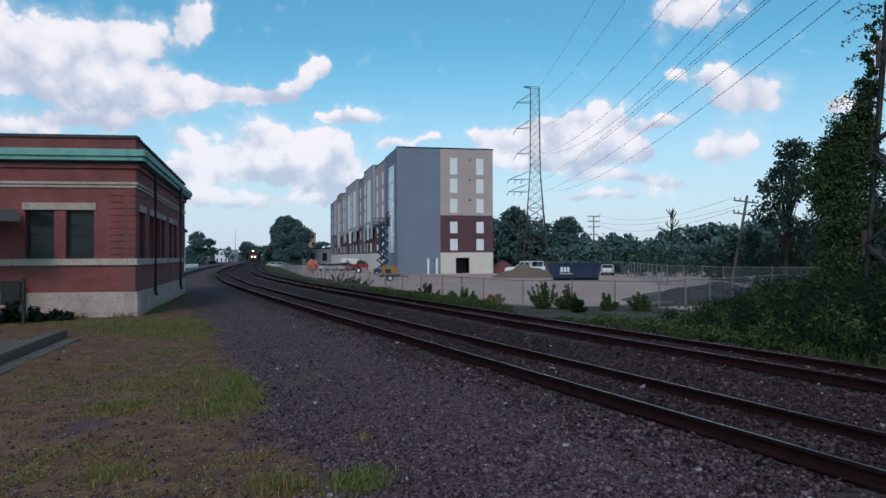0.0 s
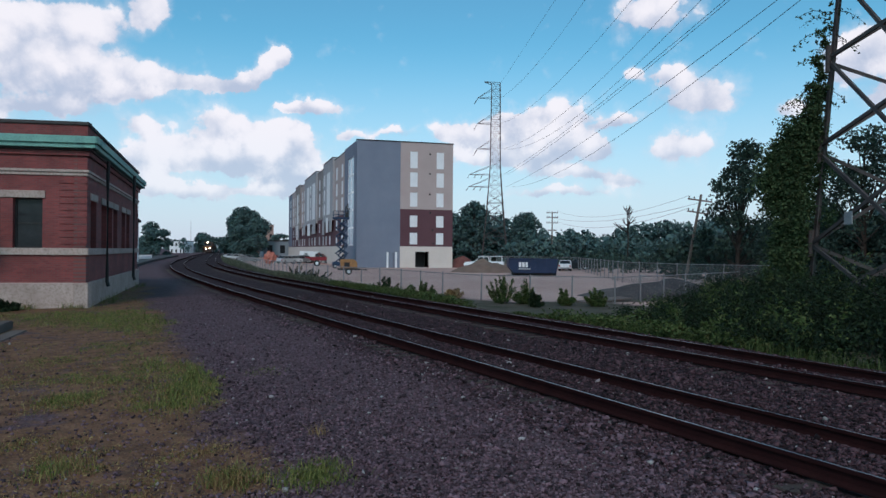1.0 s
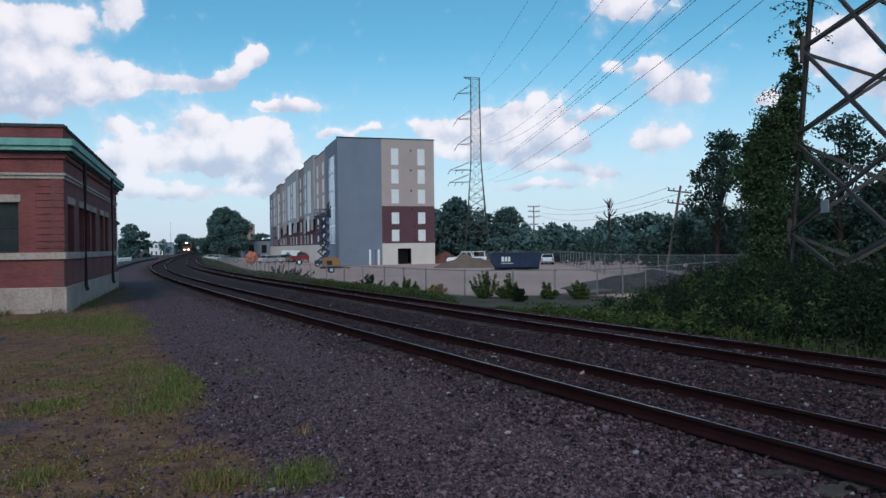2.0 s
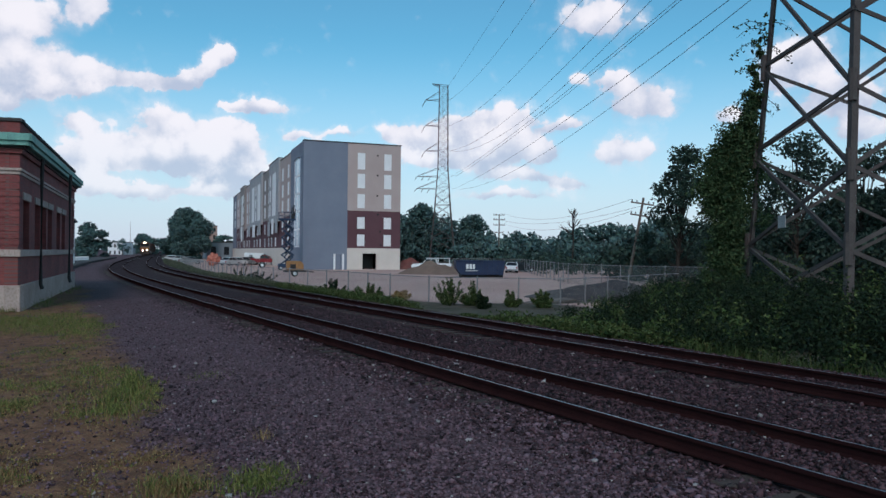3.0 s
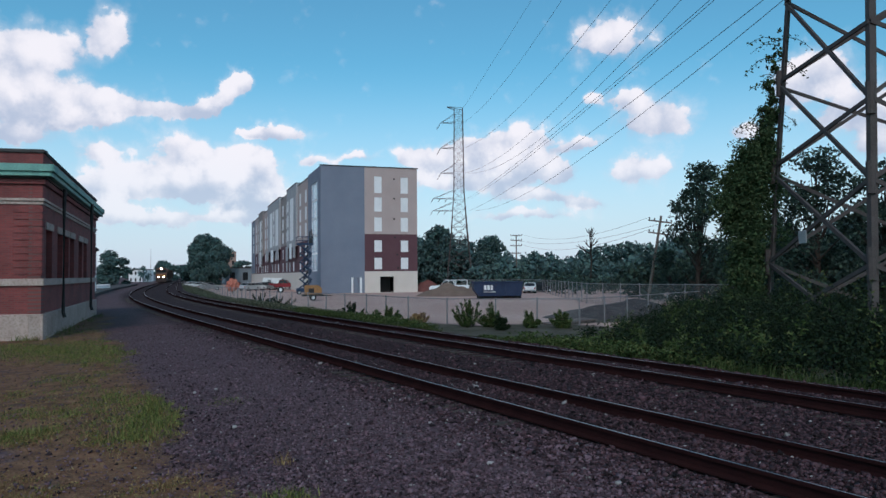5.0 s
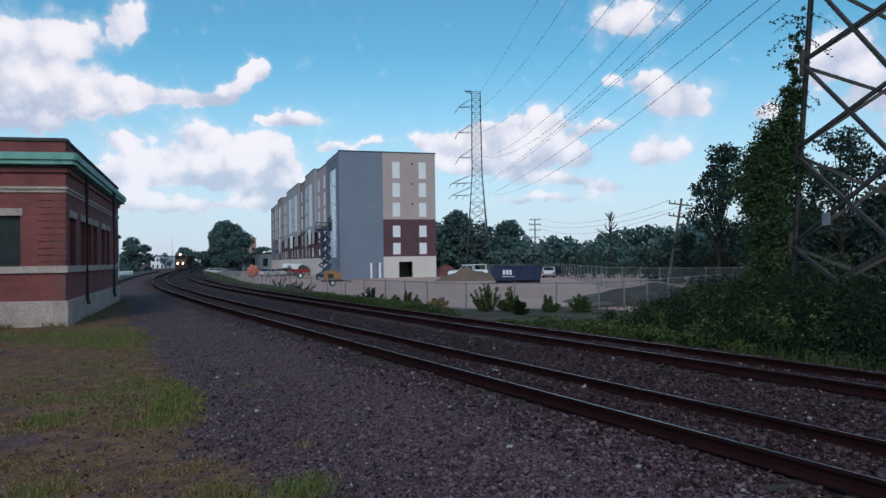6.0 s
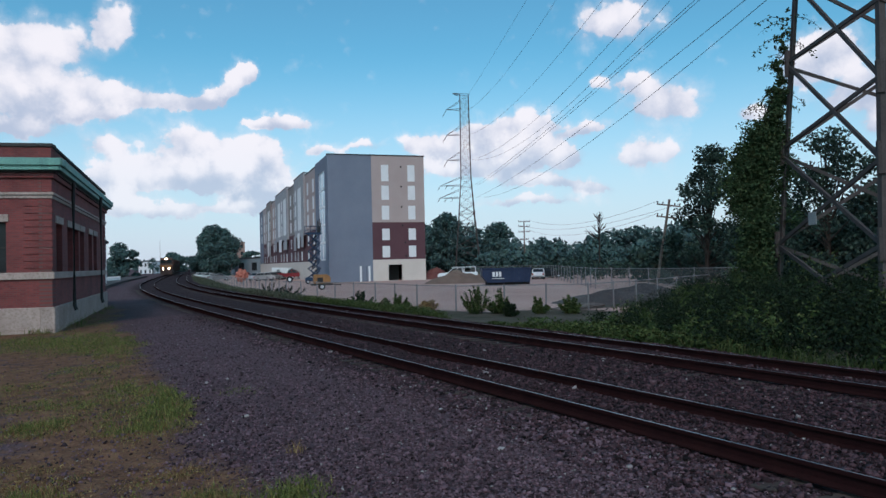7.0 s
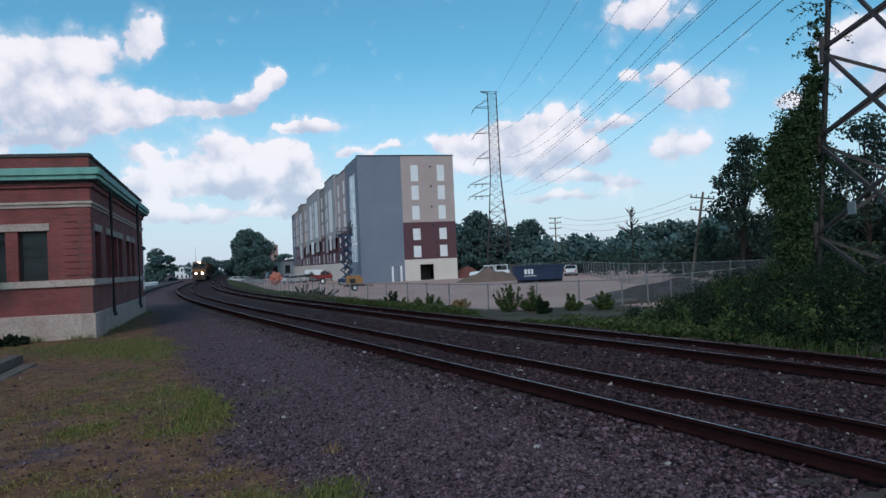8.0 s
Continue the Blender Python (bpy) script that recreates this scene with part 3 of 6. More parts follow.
# ---- five-storey block under construction ----
BLK_L, BLK_SEAM, BLK_R, BLK_END = (-7.08, 110.2), (-0.42, 111.55), (7.86, 113.5), (-36.0, 228.9)
BLK_TOP = 18.75
GREYTAN = surface("grey-tan cladding", (0.25, 0.21, 0.205), (0.29, 0.245, 0.24), 0.4, 10, 0.85)


def block():
    bl = thing("apartment_block", pose(0, 0, 0), "five-storey apartment block under construction in grey, tan and maroon cladding", "building")
    l, r = Vector(BLK_L).to_3d(), Vector(BLK_R).to_3d()
    d = (r - l).normalized()
    width = (r - l).length
    seam = (Vector(BLK_SEAM).to_3d() - l).dot(d)
    m = frame_of(BLK_L, d, (d.y, -d.x))
    z_white, z_red = 2.52, 8.33
    # grey stair tower front
    o = part("wall", wall_bm(0, seam, LOT - 0.3, BLK_TOP, 0.4, [(seam - 1.75, seam - 1.0, LOT, LOT + 2.3)]), GREYBLOCK, bl, "grey rendered stair tower wall")
    o.matrix_basis = m
    # tan, maroon and cream front
    wins_tan = [(z, z + h) for z, h in ((14.75, 2.6), (11.85, 2.25), (8.75, 2.2))]
    wins_red = [(5.55, 7.35), (2.85, 4.65)]
    cols = [(seam + 1.55, seam + 2.75), (seam + 5.8, seam + 7.0)]
    for z0, z1, mt, wz in ((z_red, BLK_TOP, TAN, wins_tan), (z_white, z_red, MAROON, wins_red)):
        holes = [(a, b, c, e) for a, b in cols for c, e in wz]
        o = part("wall", wall_bm(seam + 0.002, width, z0 + 0.002, z1, 0.4, holes, 0.02 if mt is MAROON else 0.0), mt, bl)
        o.matrix_basis = m
        for a, b, c, e in holes:
            p = part("window", wall_bm(a + 0.003, b - 0.003, c + 0.003, e - 0.003, 0.06, [(a + 0.06, b - 0.06, c + 0.06, e - 0.06)], 0.05), WHITEBOARD, o)
            part("board", box((a + 0.05, 0.06, c + 0.05), (b - 0.05, 0.1, e - 0.05)), WHITEBOARD, p, "white sheet covering the opening")
    o = part("wall", wall_bm(seam + 0.002, width, LOT - 0.3, z_white, 0.4, [(seam + 2.45, seam + 4.65, LOT + 0.05, 1.35 + 0.35)], -0.03), CREAM, bl, "cream masonry ground floor")
    o.matrix_basis = m
    # dark sheet set behind the doorway in place of the interior's shade
    part("opening", box((seam + 2.4, 2.5, LOT), (seam + 4.7, 2.55, 1.8)), DARKMETAL, o, "dark sheet standing in for the shade inside the unfinished doorway")
    for x, z in ((seam + 4.6, 16.9), (seam + 4.6, 13.8), (seam + 4.6, 10.6), (seam + 4.7, 7.7), (seam + 5.1, 5.0), (seam + 5.2, 2.9)):
        o = part("vent", box((x, -0.05, z), (x + 0.26, 0.05, z + 0.26), 0.02), DARKMETAL, bl)
        o.matrix_basis = m
    # torn membrane round the side door
    for x in (seam - 2.1, seam - 0.75):
        o = part("jamb", box((x, -0.05, LOT), (x + 0.3, 0.02, LOT + 2.4), 0.01), WHITEBOARD, bl)
        o.matrix_basis = m
    o = part("door", box((seam - 1.7, 0.1, LOT), (seam - 1.05, 0.16, LOT + 2.28)), GREYBLOCK, bl)
    o.matrix_basis = m
    o = part("coping", box((-0.1, -0.1, BLK_TOP), (width + 0.1, 0.5, BLK_TOP + 0.14), 0.02), DARKMETAL, bl)
    o.matrix_basis = m
    # long side
    e = Vector(BLK_END).to_3d()
    d2 = (e - l).normalized()
    long = (e - l).length
    out2 = Vector((-d2.y, d2.x, 0))
    m2 = frame_of(BLK_L, d2, out2)
    # grey return with its tall glazed slot
    o = part("wall", wall_bm(0, 12.0, LOT - 0.3, BLK_TOP, 0.4, [(2.9, 8.7, 2.6, 16.7)]), GREYBLOCK, bl)
    o.matrix_basis = m2
    for i in range(5):
        z = 2.6 + i * 2.82
        for j in range(2):
            x = 2.9 + j * 2.9
            p = part("window", wall_bm(x + 0.01, x + 2.89, z + 0.01, z + 2.81, 0.1, [(x + 0.14, x + 2.76, z + 0.15, z + 2.67)], 0.1), WHITEBOARD, o)
            part("pane", box((x + 0.1, 0.14, z + 0.1), (x + 2.8, 0.17, z + 2.72)), PALEBLUE, p)
    # bays: start, end, stands forward, foot of the upper cladding, cladding, window columns, tall slots
    bays = ((12.0, 23.5, 0, 7.9, TAN, ((13.4, 15.0), (19.8, 21.4)), ()), (23.5, 36.7, 1, 7.4, PALEGREY, ((34.0, 35.2),), ((27.0, 31.4),)),
            (36.7, 48.7, 0, 8.1, GREYTAN, ((38.0, 39.7), (44.1, 45.9)), ()), (48.7, 72.1, 1, 7.6, PALEGREY, ((58.0, 59.4),), ((50.6, 55.6), (61.8, 66.8))),
            (72.1, 84.6, 0, 7.6, TAN, ((74.4, 76.2), (79.4, 81.2)), ()), (84.6, 95.8, 1, 7.2, GREYTAN, ((86.0, 87.2),), ((88.8, 92.0),)),
            (95.8, 110.1, 0, 8.2, TAN, ((98.5, 100.3), (104.8, 106.6)), ()), (110.1, long, 0, 2.7, GREYBLOCK, ((114.0, 116.0),), ()))
    for k, (a, b, up, low, mid, cols, slots) in enumerate(bays):
        top = BLK_TOP + (0.1 if up else -0.45)
        y = -0.35 if up else 0.0
        holes = [(c, e, 8.6, 16.6) for c, e in slots] + [(c, e, z0, z0 + 2.2) for c, e in cols for z0 in (14.4, 11.5, 8.7)]
        o = part("wall", wall_bm(a, b - 0.004, low, top, 0.5 - y, holes, y), mid, bl)
        o.matrix_basis = m2
        for h in holes:
            w_ = part("window", wall_bm(h[0] + 0.003, h[1] - 0.003, h[2] + 0.003, h[3] - 0.003, 0.1, [(h[0] + 0.12, h[1] - 0.12, h[2] + 0.1, h[3] - 0.1)], y - 0.03), WHITEBOARD, o)
            part("board", box((h[0] + 0.1, y - 0.015, h[2] + 0.05), (h[1] - 0.1, y + 0.06, h[3] - 0.05)), WHITEBOARD, w_)
        cx = [(c + e) / 2 for c, e in cols + slots]
        holes = [(c - 0.75, c + 0.75, 2.8, 4.5) for c in cx] + ([(c - 0.75, c + 0.75, 5.4, 7.3) for c in cx] if low > 7.4 else [])
        if low > 4.55:
            o = part("wall", wall_bm(a, b - 0.004, z_white, low - 0.004, 0.45, holes, 0.02), MAROON, bl)
            o.matrix_basis = m2
            for h in holes:
                w_ = part("window", wall_bm(h[0] + 0.003, h[1] - 0.003, h[2] + 0.003, h[3] - 0.003, 0.1, [(h[0] + 0.1, h[1] - 0.1, h[2] + 0.1, h[3] - 0.1)], 0.0), WHITEBOARD, o)
                part("board", box((h[0] + 0.08, 0.012, h[2] + 0.05), (h[1] - 0.08, 0.08, h[3] - 0.05)), WHITEBOARD if (k + int(h[0])) % 2 else PALEGREY, w_)
        if up:
            # loose sheets of pale board over the lower storeys
            rng = random.Random(k)
            for i in range(3):
                x0 = a + 0.6 + i * (b - a - 3.0) / 2
                part("sheet", box((x0, y - 0.09, low - rng.uniform(2.0, 2.9)), (x0 + (b - a) * rng.uniform(0.16, 0.26), y - 0.035, low + rng.uniform(0.2, 1.2))), (PALEGREY, WHITEBOARD, PALEGREY)[i], bl).matrix_basis = m2
        o = part("coping", box((a, y - 0.08, top), (b - 0.004, 0.5, top + 0.14)), DARKMETAL, bl)
        o.matrix_basis = m2
    o = part("wall", box((12.004, -0.03, LOT - 0.3), (long, 0.4, z_white - 0.004)), CREAM, bl)
    o.matrix_basis = m2
    # back walls and roof
    back_r = r + (e - l)
    for p, q in ((r, back_r), (e, back_r)):
        dd = (q - p).normalized()
        oo = Vector((dd.y, -dd.x, 0))
        if oo.dot(p - (l + back_r) / 2) < 0:
            oo = -oo
        o = part("wall", box((0.45, 0, LOT - 0.3), ((q - p).length, 0.4, BLK_TOP - 1.0)), TAN, bl)
        o.matrix_basis = frame_of(p, dd, oo)
    bm = bmesh.new()
    bm.faces.new([bm.verts.new((p.x, p.y, BLK_TOP - 1.2)) for p in (l, r, back_r, e)])
    part("roof", bm, ROOFTAR, bl)
    return bl


block()

# ---- lattice towers and lines ----
def lattice_tower(m, label, widths, right_arms=(), foot_braces=()):
    """A four-legged lattice tower, 45 m high, with arms on one side or both. foot_braces: leg, height, leg, height of each bar below 14.8 m."""
    tw = thing("transmission_tower", m, label, "tower", "transmission towers")
    half = lambda z: float(np.interp(z, [0, 15, 24, 45], widths))
    levels = [0, 3.2, 6.4, 9.4, 12.2, 14.8, 17.2, 19.4, 21.6, 23.8] + [23.8 + 1.77 * i for i in range(1, 12)] + [45.0]
    corners = ((1, 1), (-1, 1), (-1, -1), (1, -1))
    for cx, cy in corners:
        # angle section: six-sided outline swept up the leg
        bm = bmesh.new()
        rings = []
        for z in levels:
            w = 0.24 if z < 15 else 0.18
            t = w * 0.14
            h = half(z)
            prof = ((0, 0), (w, 0), (w, t), (t, t), (t, w), (0, w))
            rings.append([bm.verts.new((cx * (h - px), cy * (h - py), z)) for px, py in prof])
        for r0, r1 in zip(rings[:-1], rings[1:]):
            for k in range(6):
                q = (r0[k], r0[(k + 1) % 6], r1[(k + 1) % 6], r1[k])
                bm.faces.new(q if cx * cy > 0 else q[::-1])
        part("leg", bm, STEEL, tw)
    for f in range(4):
        (ax, ay), (bx, by) = corners[f], corners[(f + 1) % 4]
        for z0, z1 in zip(levels[:-1], levels[1:]):
            if foot_braces and z0 < 14:
                continue
            h0, h1 = half(z0), half(z1)
            w = 0.15 if z0 < 15 else 0.09
            bars = [((ax * h0, ay * h0, z0), (bx * h1, by * h1, z1)), ((bx * h0 * 0.99, by * h0 * 0.99, z0), (ax * h1 * 0.99, ay * h1 * 0.99, z1))]
            if z0 > 14 or round(z0, 1) in (6.4, 12.2):
                bars.append(((ax * h0, ay * h0, z0), (bx * h0, by * h0, z0)))
            for p, q in bars:
                bm = bmesh.new()
                add_bar(bm, p, q, w, w * 0.5)
                part("brace", bm, STEEL, tw)
    for la, za, lb, zb in foot_braces:
        (ax, ay), (bx, by) = corners[la], corners[lb]
        ha, hb = half(za) - 0.03, half(zb) - 0.03
        bm = bmesh.new()
        p, q = Vector((ax * ha, ay * ha, za)), Vector((bx * hb, by * hb, zb))
        add_bar(bm, p, q, 0.17, 0.03)
        # the standing flange of the angle section
        side = (q - p).normalized().cross(Vector((0, 0, 1))).normalized() * 0.07
        add_bar(bm, p + side, q + side, 0.035, 0.15)
        part("brace", bm, STEEL, tw)
    if foot_braces:
        for leg, z in ((2, 5.95), (2, 3.05), (2, 8.7), (1, 7.1), (1, 10.8), (1, 3.2)):
            cx, cy = corners[leg]
            h = half(z) + 0.01
            bm = bmesh.new()
            add_bar(bm, (cx * h, cy * h, z - 0.55), (cx * h, cy * h, z + 0.55), 0.3, 0.3, 8)
            part("gusset_plate", bm, STEEL, tw)
    for z, reach in ((41.4, 3.4), (34.9, 3.4), (28.5, 3.3), (22.0, 5.1), (18.9, 5.0)):
        bm = bmesh.new()
        h = half(z)
        for s in (-1, 1):
            add_bar(bm, (-h, s * h, z), (-h - reach, 0, z), 0.12, 0.1)
            add_bar(bm, (-h, s * h, z + 2.0), (-h - reach, 0, z), 0.09, 0.08)
        for i in range(1, 4):
            f = i / 4
            add_bar(bm, (-h - reach * f, h * (1 - f), z), (-h - reach * f, -h * (1 - f), z), 0.07)
        arm = part("crossarm", bm, STEEL, tw)
        for f in ((1.0,) if z > 25 else (1.0, 0.66, 0.33)):
            bm = bmesh.new()
            x = -h - reach * f
            k = 0.8 if z > 25 else 0.45
            for i in range(8):
                add_bar(bm, (x - (0.13 * i + 0.05) * k, 0, z - (0.2 + 0.22 * i) * k), (x - (0.13 * i + 0.11) * k, 0, z - (0.32 + 0.22 * i) * k), 0.22, 0.22, 8)
            add_bar(bm, (x, 0, z), (x - 1.2 * k, 0, z - 2.3 * k), 0.05)
            part("insulator", bm, DARKMETAL, arm)
    for z, reach in right_arms:
        bm = bmesh.new()
        h = half(z)
        for s in (-1, 1):
            add_bar(bm, (h, s * h, z), (reach, 0, z), 0.12, 0.1)
            add_bar(bm, (h, s * h, z + 2.0 if z < 44 else z - 2.0), (reach, 0, z), 0.09, 0.08)
        part("crossarm", bm, STEEL, tw)
    bm = bmesh.new()
    for s in (-1, 1):
        add_bar(bm, (-1.15, s * 1.15, 45), (-2.9, s * 0.4, 45.5), 0.1)
        add_bar(bm, (1.15, s * 1.15, 45), (-2.9, s * 0.4, 45.5), 0.1)
    part("peak", bm, STEEL, tw)
    return tw


FAR_TOWER = pose(23.2, 180.5, -0.8, 0, 0, -6)
NEAR_TOWER = pose(20.32, 25.49, -0.8, 0, 0, -3.29)
# legs: 0 far right, 1 far left (overgrown), 2 near left, 3 near right
FOOT_BRACES = ((1, 3.2, 2, 5.9), (1, 6.9, 2, 3.05), (1, 7.3, 2, 8.7), (1, 10.7, 2, 5.95), (1, 10.9, 2, 11.4), (1, 14.2, 2, 8.75), (1, 14.3, 2, 14.6), (1, 3.15, 2, 0.4), (1, 0.5, 2, 3.0),
               (1, 10.6, 0, 8.7), (1, 6.9, 0, 4.1), (1, 3.3, 0, 7.3), (1, 7.3, 0, 11.2), (1, 10.9, 0, 14.4), (1, 14.2, 0, 11.4), (1, 3.1, 0, 0.4), (1, 0.5, 0, 4.0),
               (2, 8.7, 3, 5.7), (2, 5.9, 3, 10.0), (2, 3.1, 3, 6.4), (2, 3.0, 3, 0.3), (2, 11.4, 3, 9.2), (2, 8.8, 3, 13.0), (2, 11.4, 3, 14.6), (2, 0.6, 3, 2.8), (2, 5.9, 3, 2.9),
               (0, 0.5, 3, 3.0), (0, 4.0, 3, 0.4), (0, 4.1, 3, 6.3), (0, 7.3, 3, 3.1), (0, 7.4, 3, 9.9), (0, 11.2, 3, 6.5), (0, 11.3, 3, 13.0), (0, 14.5, 3, 10.1))
lattice_tower(FAR_TOWER, "tall steel lattice transmission tower with insulator arms", (3.35, 2.0, 1.35, 1.15))
lattice_tower(NEAR_TOWER, "steel lattice transmission tower overgrown with creeper at one leg", (3.61, 2.73, 1.8, 1.15), ((44.9, 5.7), (41.4, 3.5), (34.9, 4.8), (28.5, 5.1), (22.0, 3.1), (18.9, 2.6)), FOOT_BRACES)


def power_lines():
    """Conductors: height, offset on the far tower, offset on the near tower, sag."""
    for z, u, v, sag in ((45.0, 1.15, 5.6, 0.4), (41.4, 1.2, 3.4, 5.1), (34.9, 1.2, 4.7, 5.1), (28.5, 1.3, 3.7, 4.7), (28.5, 2.2, 5.0, 5.9), (22.0, 2.0, 2.8, 1.2), (22.0, 3.0, 3.0, 1.2), (18.9, 2.6, 2.1, 1.5), (18.9, 4.4, 2.5, 3.2)):
        a, b = FAR_TOWER @ Vector((u, 0, z)), NEAR_TOWER @ Vector((v, 0, z))
        bm = bmesh.new()
        pts = []
        for i in range(41):
            f = i / 40
            q = a.lerp(b, f)
            q.z -= sag * 4 * f * (1 - f)
            pts.append(q)
        add_tube(bm, pts, 0.022, 5)
        tagged(part("power_line", bm, WIRE), "dark overhead power line between the two lattice towers", "cable", "overhead lines")


power_lines()


def tower_sign():
    o = part("number_plate", box((-0.27, -0.02, -0.25), (0.27, 0.02, 0.25), 0.01), GALV)
    o.matrix_basis = NEAR_TOWER @ pose(-3.42, 0.75, 4.15, 0, 0, -90)
    tagged(o, "small blank grey metal plate fixed to the tower bracing", "plate")


tower_sign()

# ---- trees and undergrowth ----
def leaf_mesh(name, centres, sizes, mat, rng, flat=0.0, long=1.0):
    """Leaves: small folded blades of two triangles, one at each centre, facing at random."""
    c = np.asarray(centres, float)
    n = len(c)
    s = np.asarray(sizes, float).reshape(-1, 1) * np.ones((n, 1))
    u = rng.normal(size=(n, 3))
    u[:, 2] *= 1 - flat
    u /= np.linalg.norm(u, axis=1, keepdims=True)
    w = rng.normal(size=(n, 3))
    v = np.cross(u, w)
    v /= np.linalg.norm(v, axis=1, keepdims=True)
    k = np.cross(u, v)
    a, b = c - u * s * long, c + u * s * long
    p, q = c + v * s * 0.55 + k * s * 0.15, c - v * s * 0.55 + k * s * 0.15
    verts = np.stack([a, p, b, q], 1).reshape(-1, 3)
    me = bpy.data.meshes.new(name)
    me.vertices.add(4 * n)
    me.vertices.foreach_set("co", verts.astype(np.float32).ravel())
    idx = np.arange(n)[:, None] * 4
    tris = np.concatenate([idx + [0, 1, 2], idx + [0, 2, 3]], 1).ravel()
    me.loops.add(6 * n)
    me.loops.foreach_set("vertex_index", tris.astype(np.int32))
    me.polygons.add(2 * n)
    me.polygons.foreach_set("loop_start", (np.arange(2 * n) * 3).astype(np.int32))
    me.materials.append(mat)
    me.update(calc_edges=True)
    return me


def clump_points(rng, blobs, per, shell=0.55):
    """Points gathered towards the outside of ellipsoid clumps (centre, radii)."""
    out = []
    for c, r in blobs:
        n = max(4, int(per * (r[0] * r[1] * r[2]) ** (2 / 3)))
        d = rng.normal(size=(n, 3))
        d /= np.linalg.norm(d, axis=1, keepdims=True)
        rad = rng.uniform(shell, 1.08, size=(n, 1)) * (1 + 0.12 * np.sin(d[:, :1] * 7 + d[:, 1:2] * 5))
        out.append(np.array(c) + d * rad * np.array(r))
    return np.concatenate(out)


def tree(x, y, z, height, radius, label, seed, mat=None, trunk=0.3, leaf=0.22, density=60, low=0.25, blobs=26, narrow=1.0):
    rng = np.random.default_rng(seed)
    t = thing("tree", pose(x, y, z), label, "tree", "trees")
    bm = bmesh.new()
    lean = rng.normal(size=2) * 0.03 * height
    top = Vector((lean[0], lean[1], height * 0.85))
    add_tube(bm, [(0, 0, -0.3), (lean[0] * 0.2, lean[1] * 0.2, height * 0.3), (lean[0] * 0.6, lean[1] * 0.6, height * 0.6), top], [trunk, trunk * 0.8, trunk * 0.5, trunk * 0.12], 8)
    bl = []
    for i in range(blobs):
        f = low + (1 - low) * rng.uniform(0, 1) ** 0.9
        zc = height * (f * 0.95)
        prof = math.sin(min(1.0, (1.02 - f) / (1 - low) * 1.25 + 0.12) * math.pi * 0.55)
        a = rng.uniform(0, 2 * math.pi)
        rr = radius * prof * rng.uniform(0.35, 0.88)
        c = Vector((math.cos(a) * rr + lean[0] * f, math.sin(a) * rr + lean[1] * f, zc))
        s = radius * rng.uniform(0.22, 0.42)
        bl.append((tuple(c), (s, s, s * rng.uniform(0.6, 0.9) * narrow)))
        f0 = max(0.15, f * 0.6)
        start = Vector((lean[0] * f0, lean[1] * f0, height * f0 * 0.85))
        mid = start.lerp(c, 0.55) + Vector((0, 0, -0.05 * height * rng.uniform(0, 1)))
        add_tube(bm, [start, mid, c], [trunk * 0.35, trunk * 0.2, trunk * 0.06], 5)
    part("trunk", bm, BARK, t)
    pts = clump_points(rng, bl, density / leaf ** 0.6)
    cr = new("crown", leaf_mesh("crown", pts, rng.uniform(0.6, 1.25, len(pts)) * leaf, mat or LEAFSHADED, rng))
    cr.parent = t
    return t


def polar(az, dist):
    return dist * math.sin(radians(az)), dist * math.cos(radians(az))


def far_woods(name, az0, az1, dist, heights, seed, label, mat, leaf=0.6, step=3.2, depth=10.0, per=16):
    """A belt of trees too far off to tell apart."""
    rng = np.random.default_rng(seed)
    bl = []
    n = int(radians(az1 - az0) * dist / step)
    for i in range(n):
        a = az0 + (az1 - az0) * (i + rng.uniform(0, 1)) / n
        f = (a - az0) / (az1 - az0)
        h = float(np.interp(f, np.linspace(0, 1, len(heights)), heights)) * rng.uniform(0.78, 1.12)
        for _ in range(5):
            d = dist + rng.uniform(-depth, depth)
            x, y = polar(a + rng.normal() * 0.25, d)
            s = rng.uniform(0.16, 0.30) * h
            zc = rng.uniform(0.1, 1.0) * (h - s)
            bl.append(((x, y, zc + LOT), (s * 1.15, s * 1.15, s)))
    pts = clump_points(rng, bl, per / leaf)
    ob = new(name, leaf_mesh(name, pts, rng.uniform(0.6, 1.3, len(pts)) * leaf, mat, rng))
    return tagged(ob, label, "trees", kind="stuff")


# the farthest belts and trees take the leaf colour with haze painted in
far_woods("far_woods", 3.6, 47, 225, [17, 17, 14.5, 8.5, 10.5, 9.0, 12, 11.5, 13, 14, 15, 16, 17, 18, 18, 19, 20, 20], 11, "dark green wood behind the fenced lot", LEAFHAZE, 0.75)
far_woods("far_woods", -30, 3, 520, [6, 7, 9, 8, 7, 8, 9, 10], 12, "hazy far trees along the railway", LEAFHAZE, 1.2, 8.0, 20)
tree(*polar(-12.2, 232), -0.8, 14.2, 8.0, "large dark green broadleaf tree beside the railway", 21, LEAFHAZE, 0.5, 0.38, 80, 0.05, 46)
tree(*polar(-18.6, 200), -0.8, 9.0, 4.4, "dark green tree beyond the station", 22, LEAFHAZE, 0.4, 0.4, 60, 0.1)
tree(*polar(-15.3, 380), -0.8, 9.5, 6.5, "dark green tree beside the railway in the distance", 23, LEAFHAZE, 0.4, 0.5, 60, 0.05)
far_woods("dark_thicket", 20, 50, 82, [3.5, 5.0, 6.5, 8.0, 8.5, 9.0, 9.5], 13, "dark thicket behind the chain-link fence", LEAFDARK, 0.34, 1.4, 5.0, 24)
far_woods("dark_thicket", 30, 52, 60, [3.5, 5.5, 6.5, 7.0, 7.0], 15, "dense dark thicket behind the lattice tower", LEAFDARK, 0.28, 1.0, 4.0, 22)
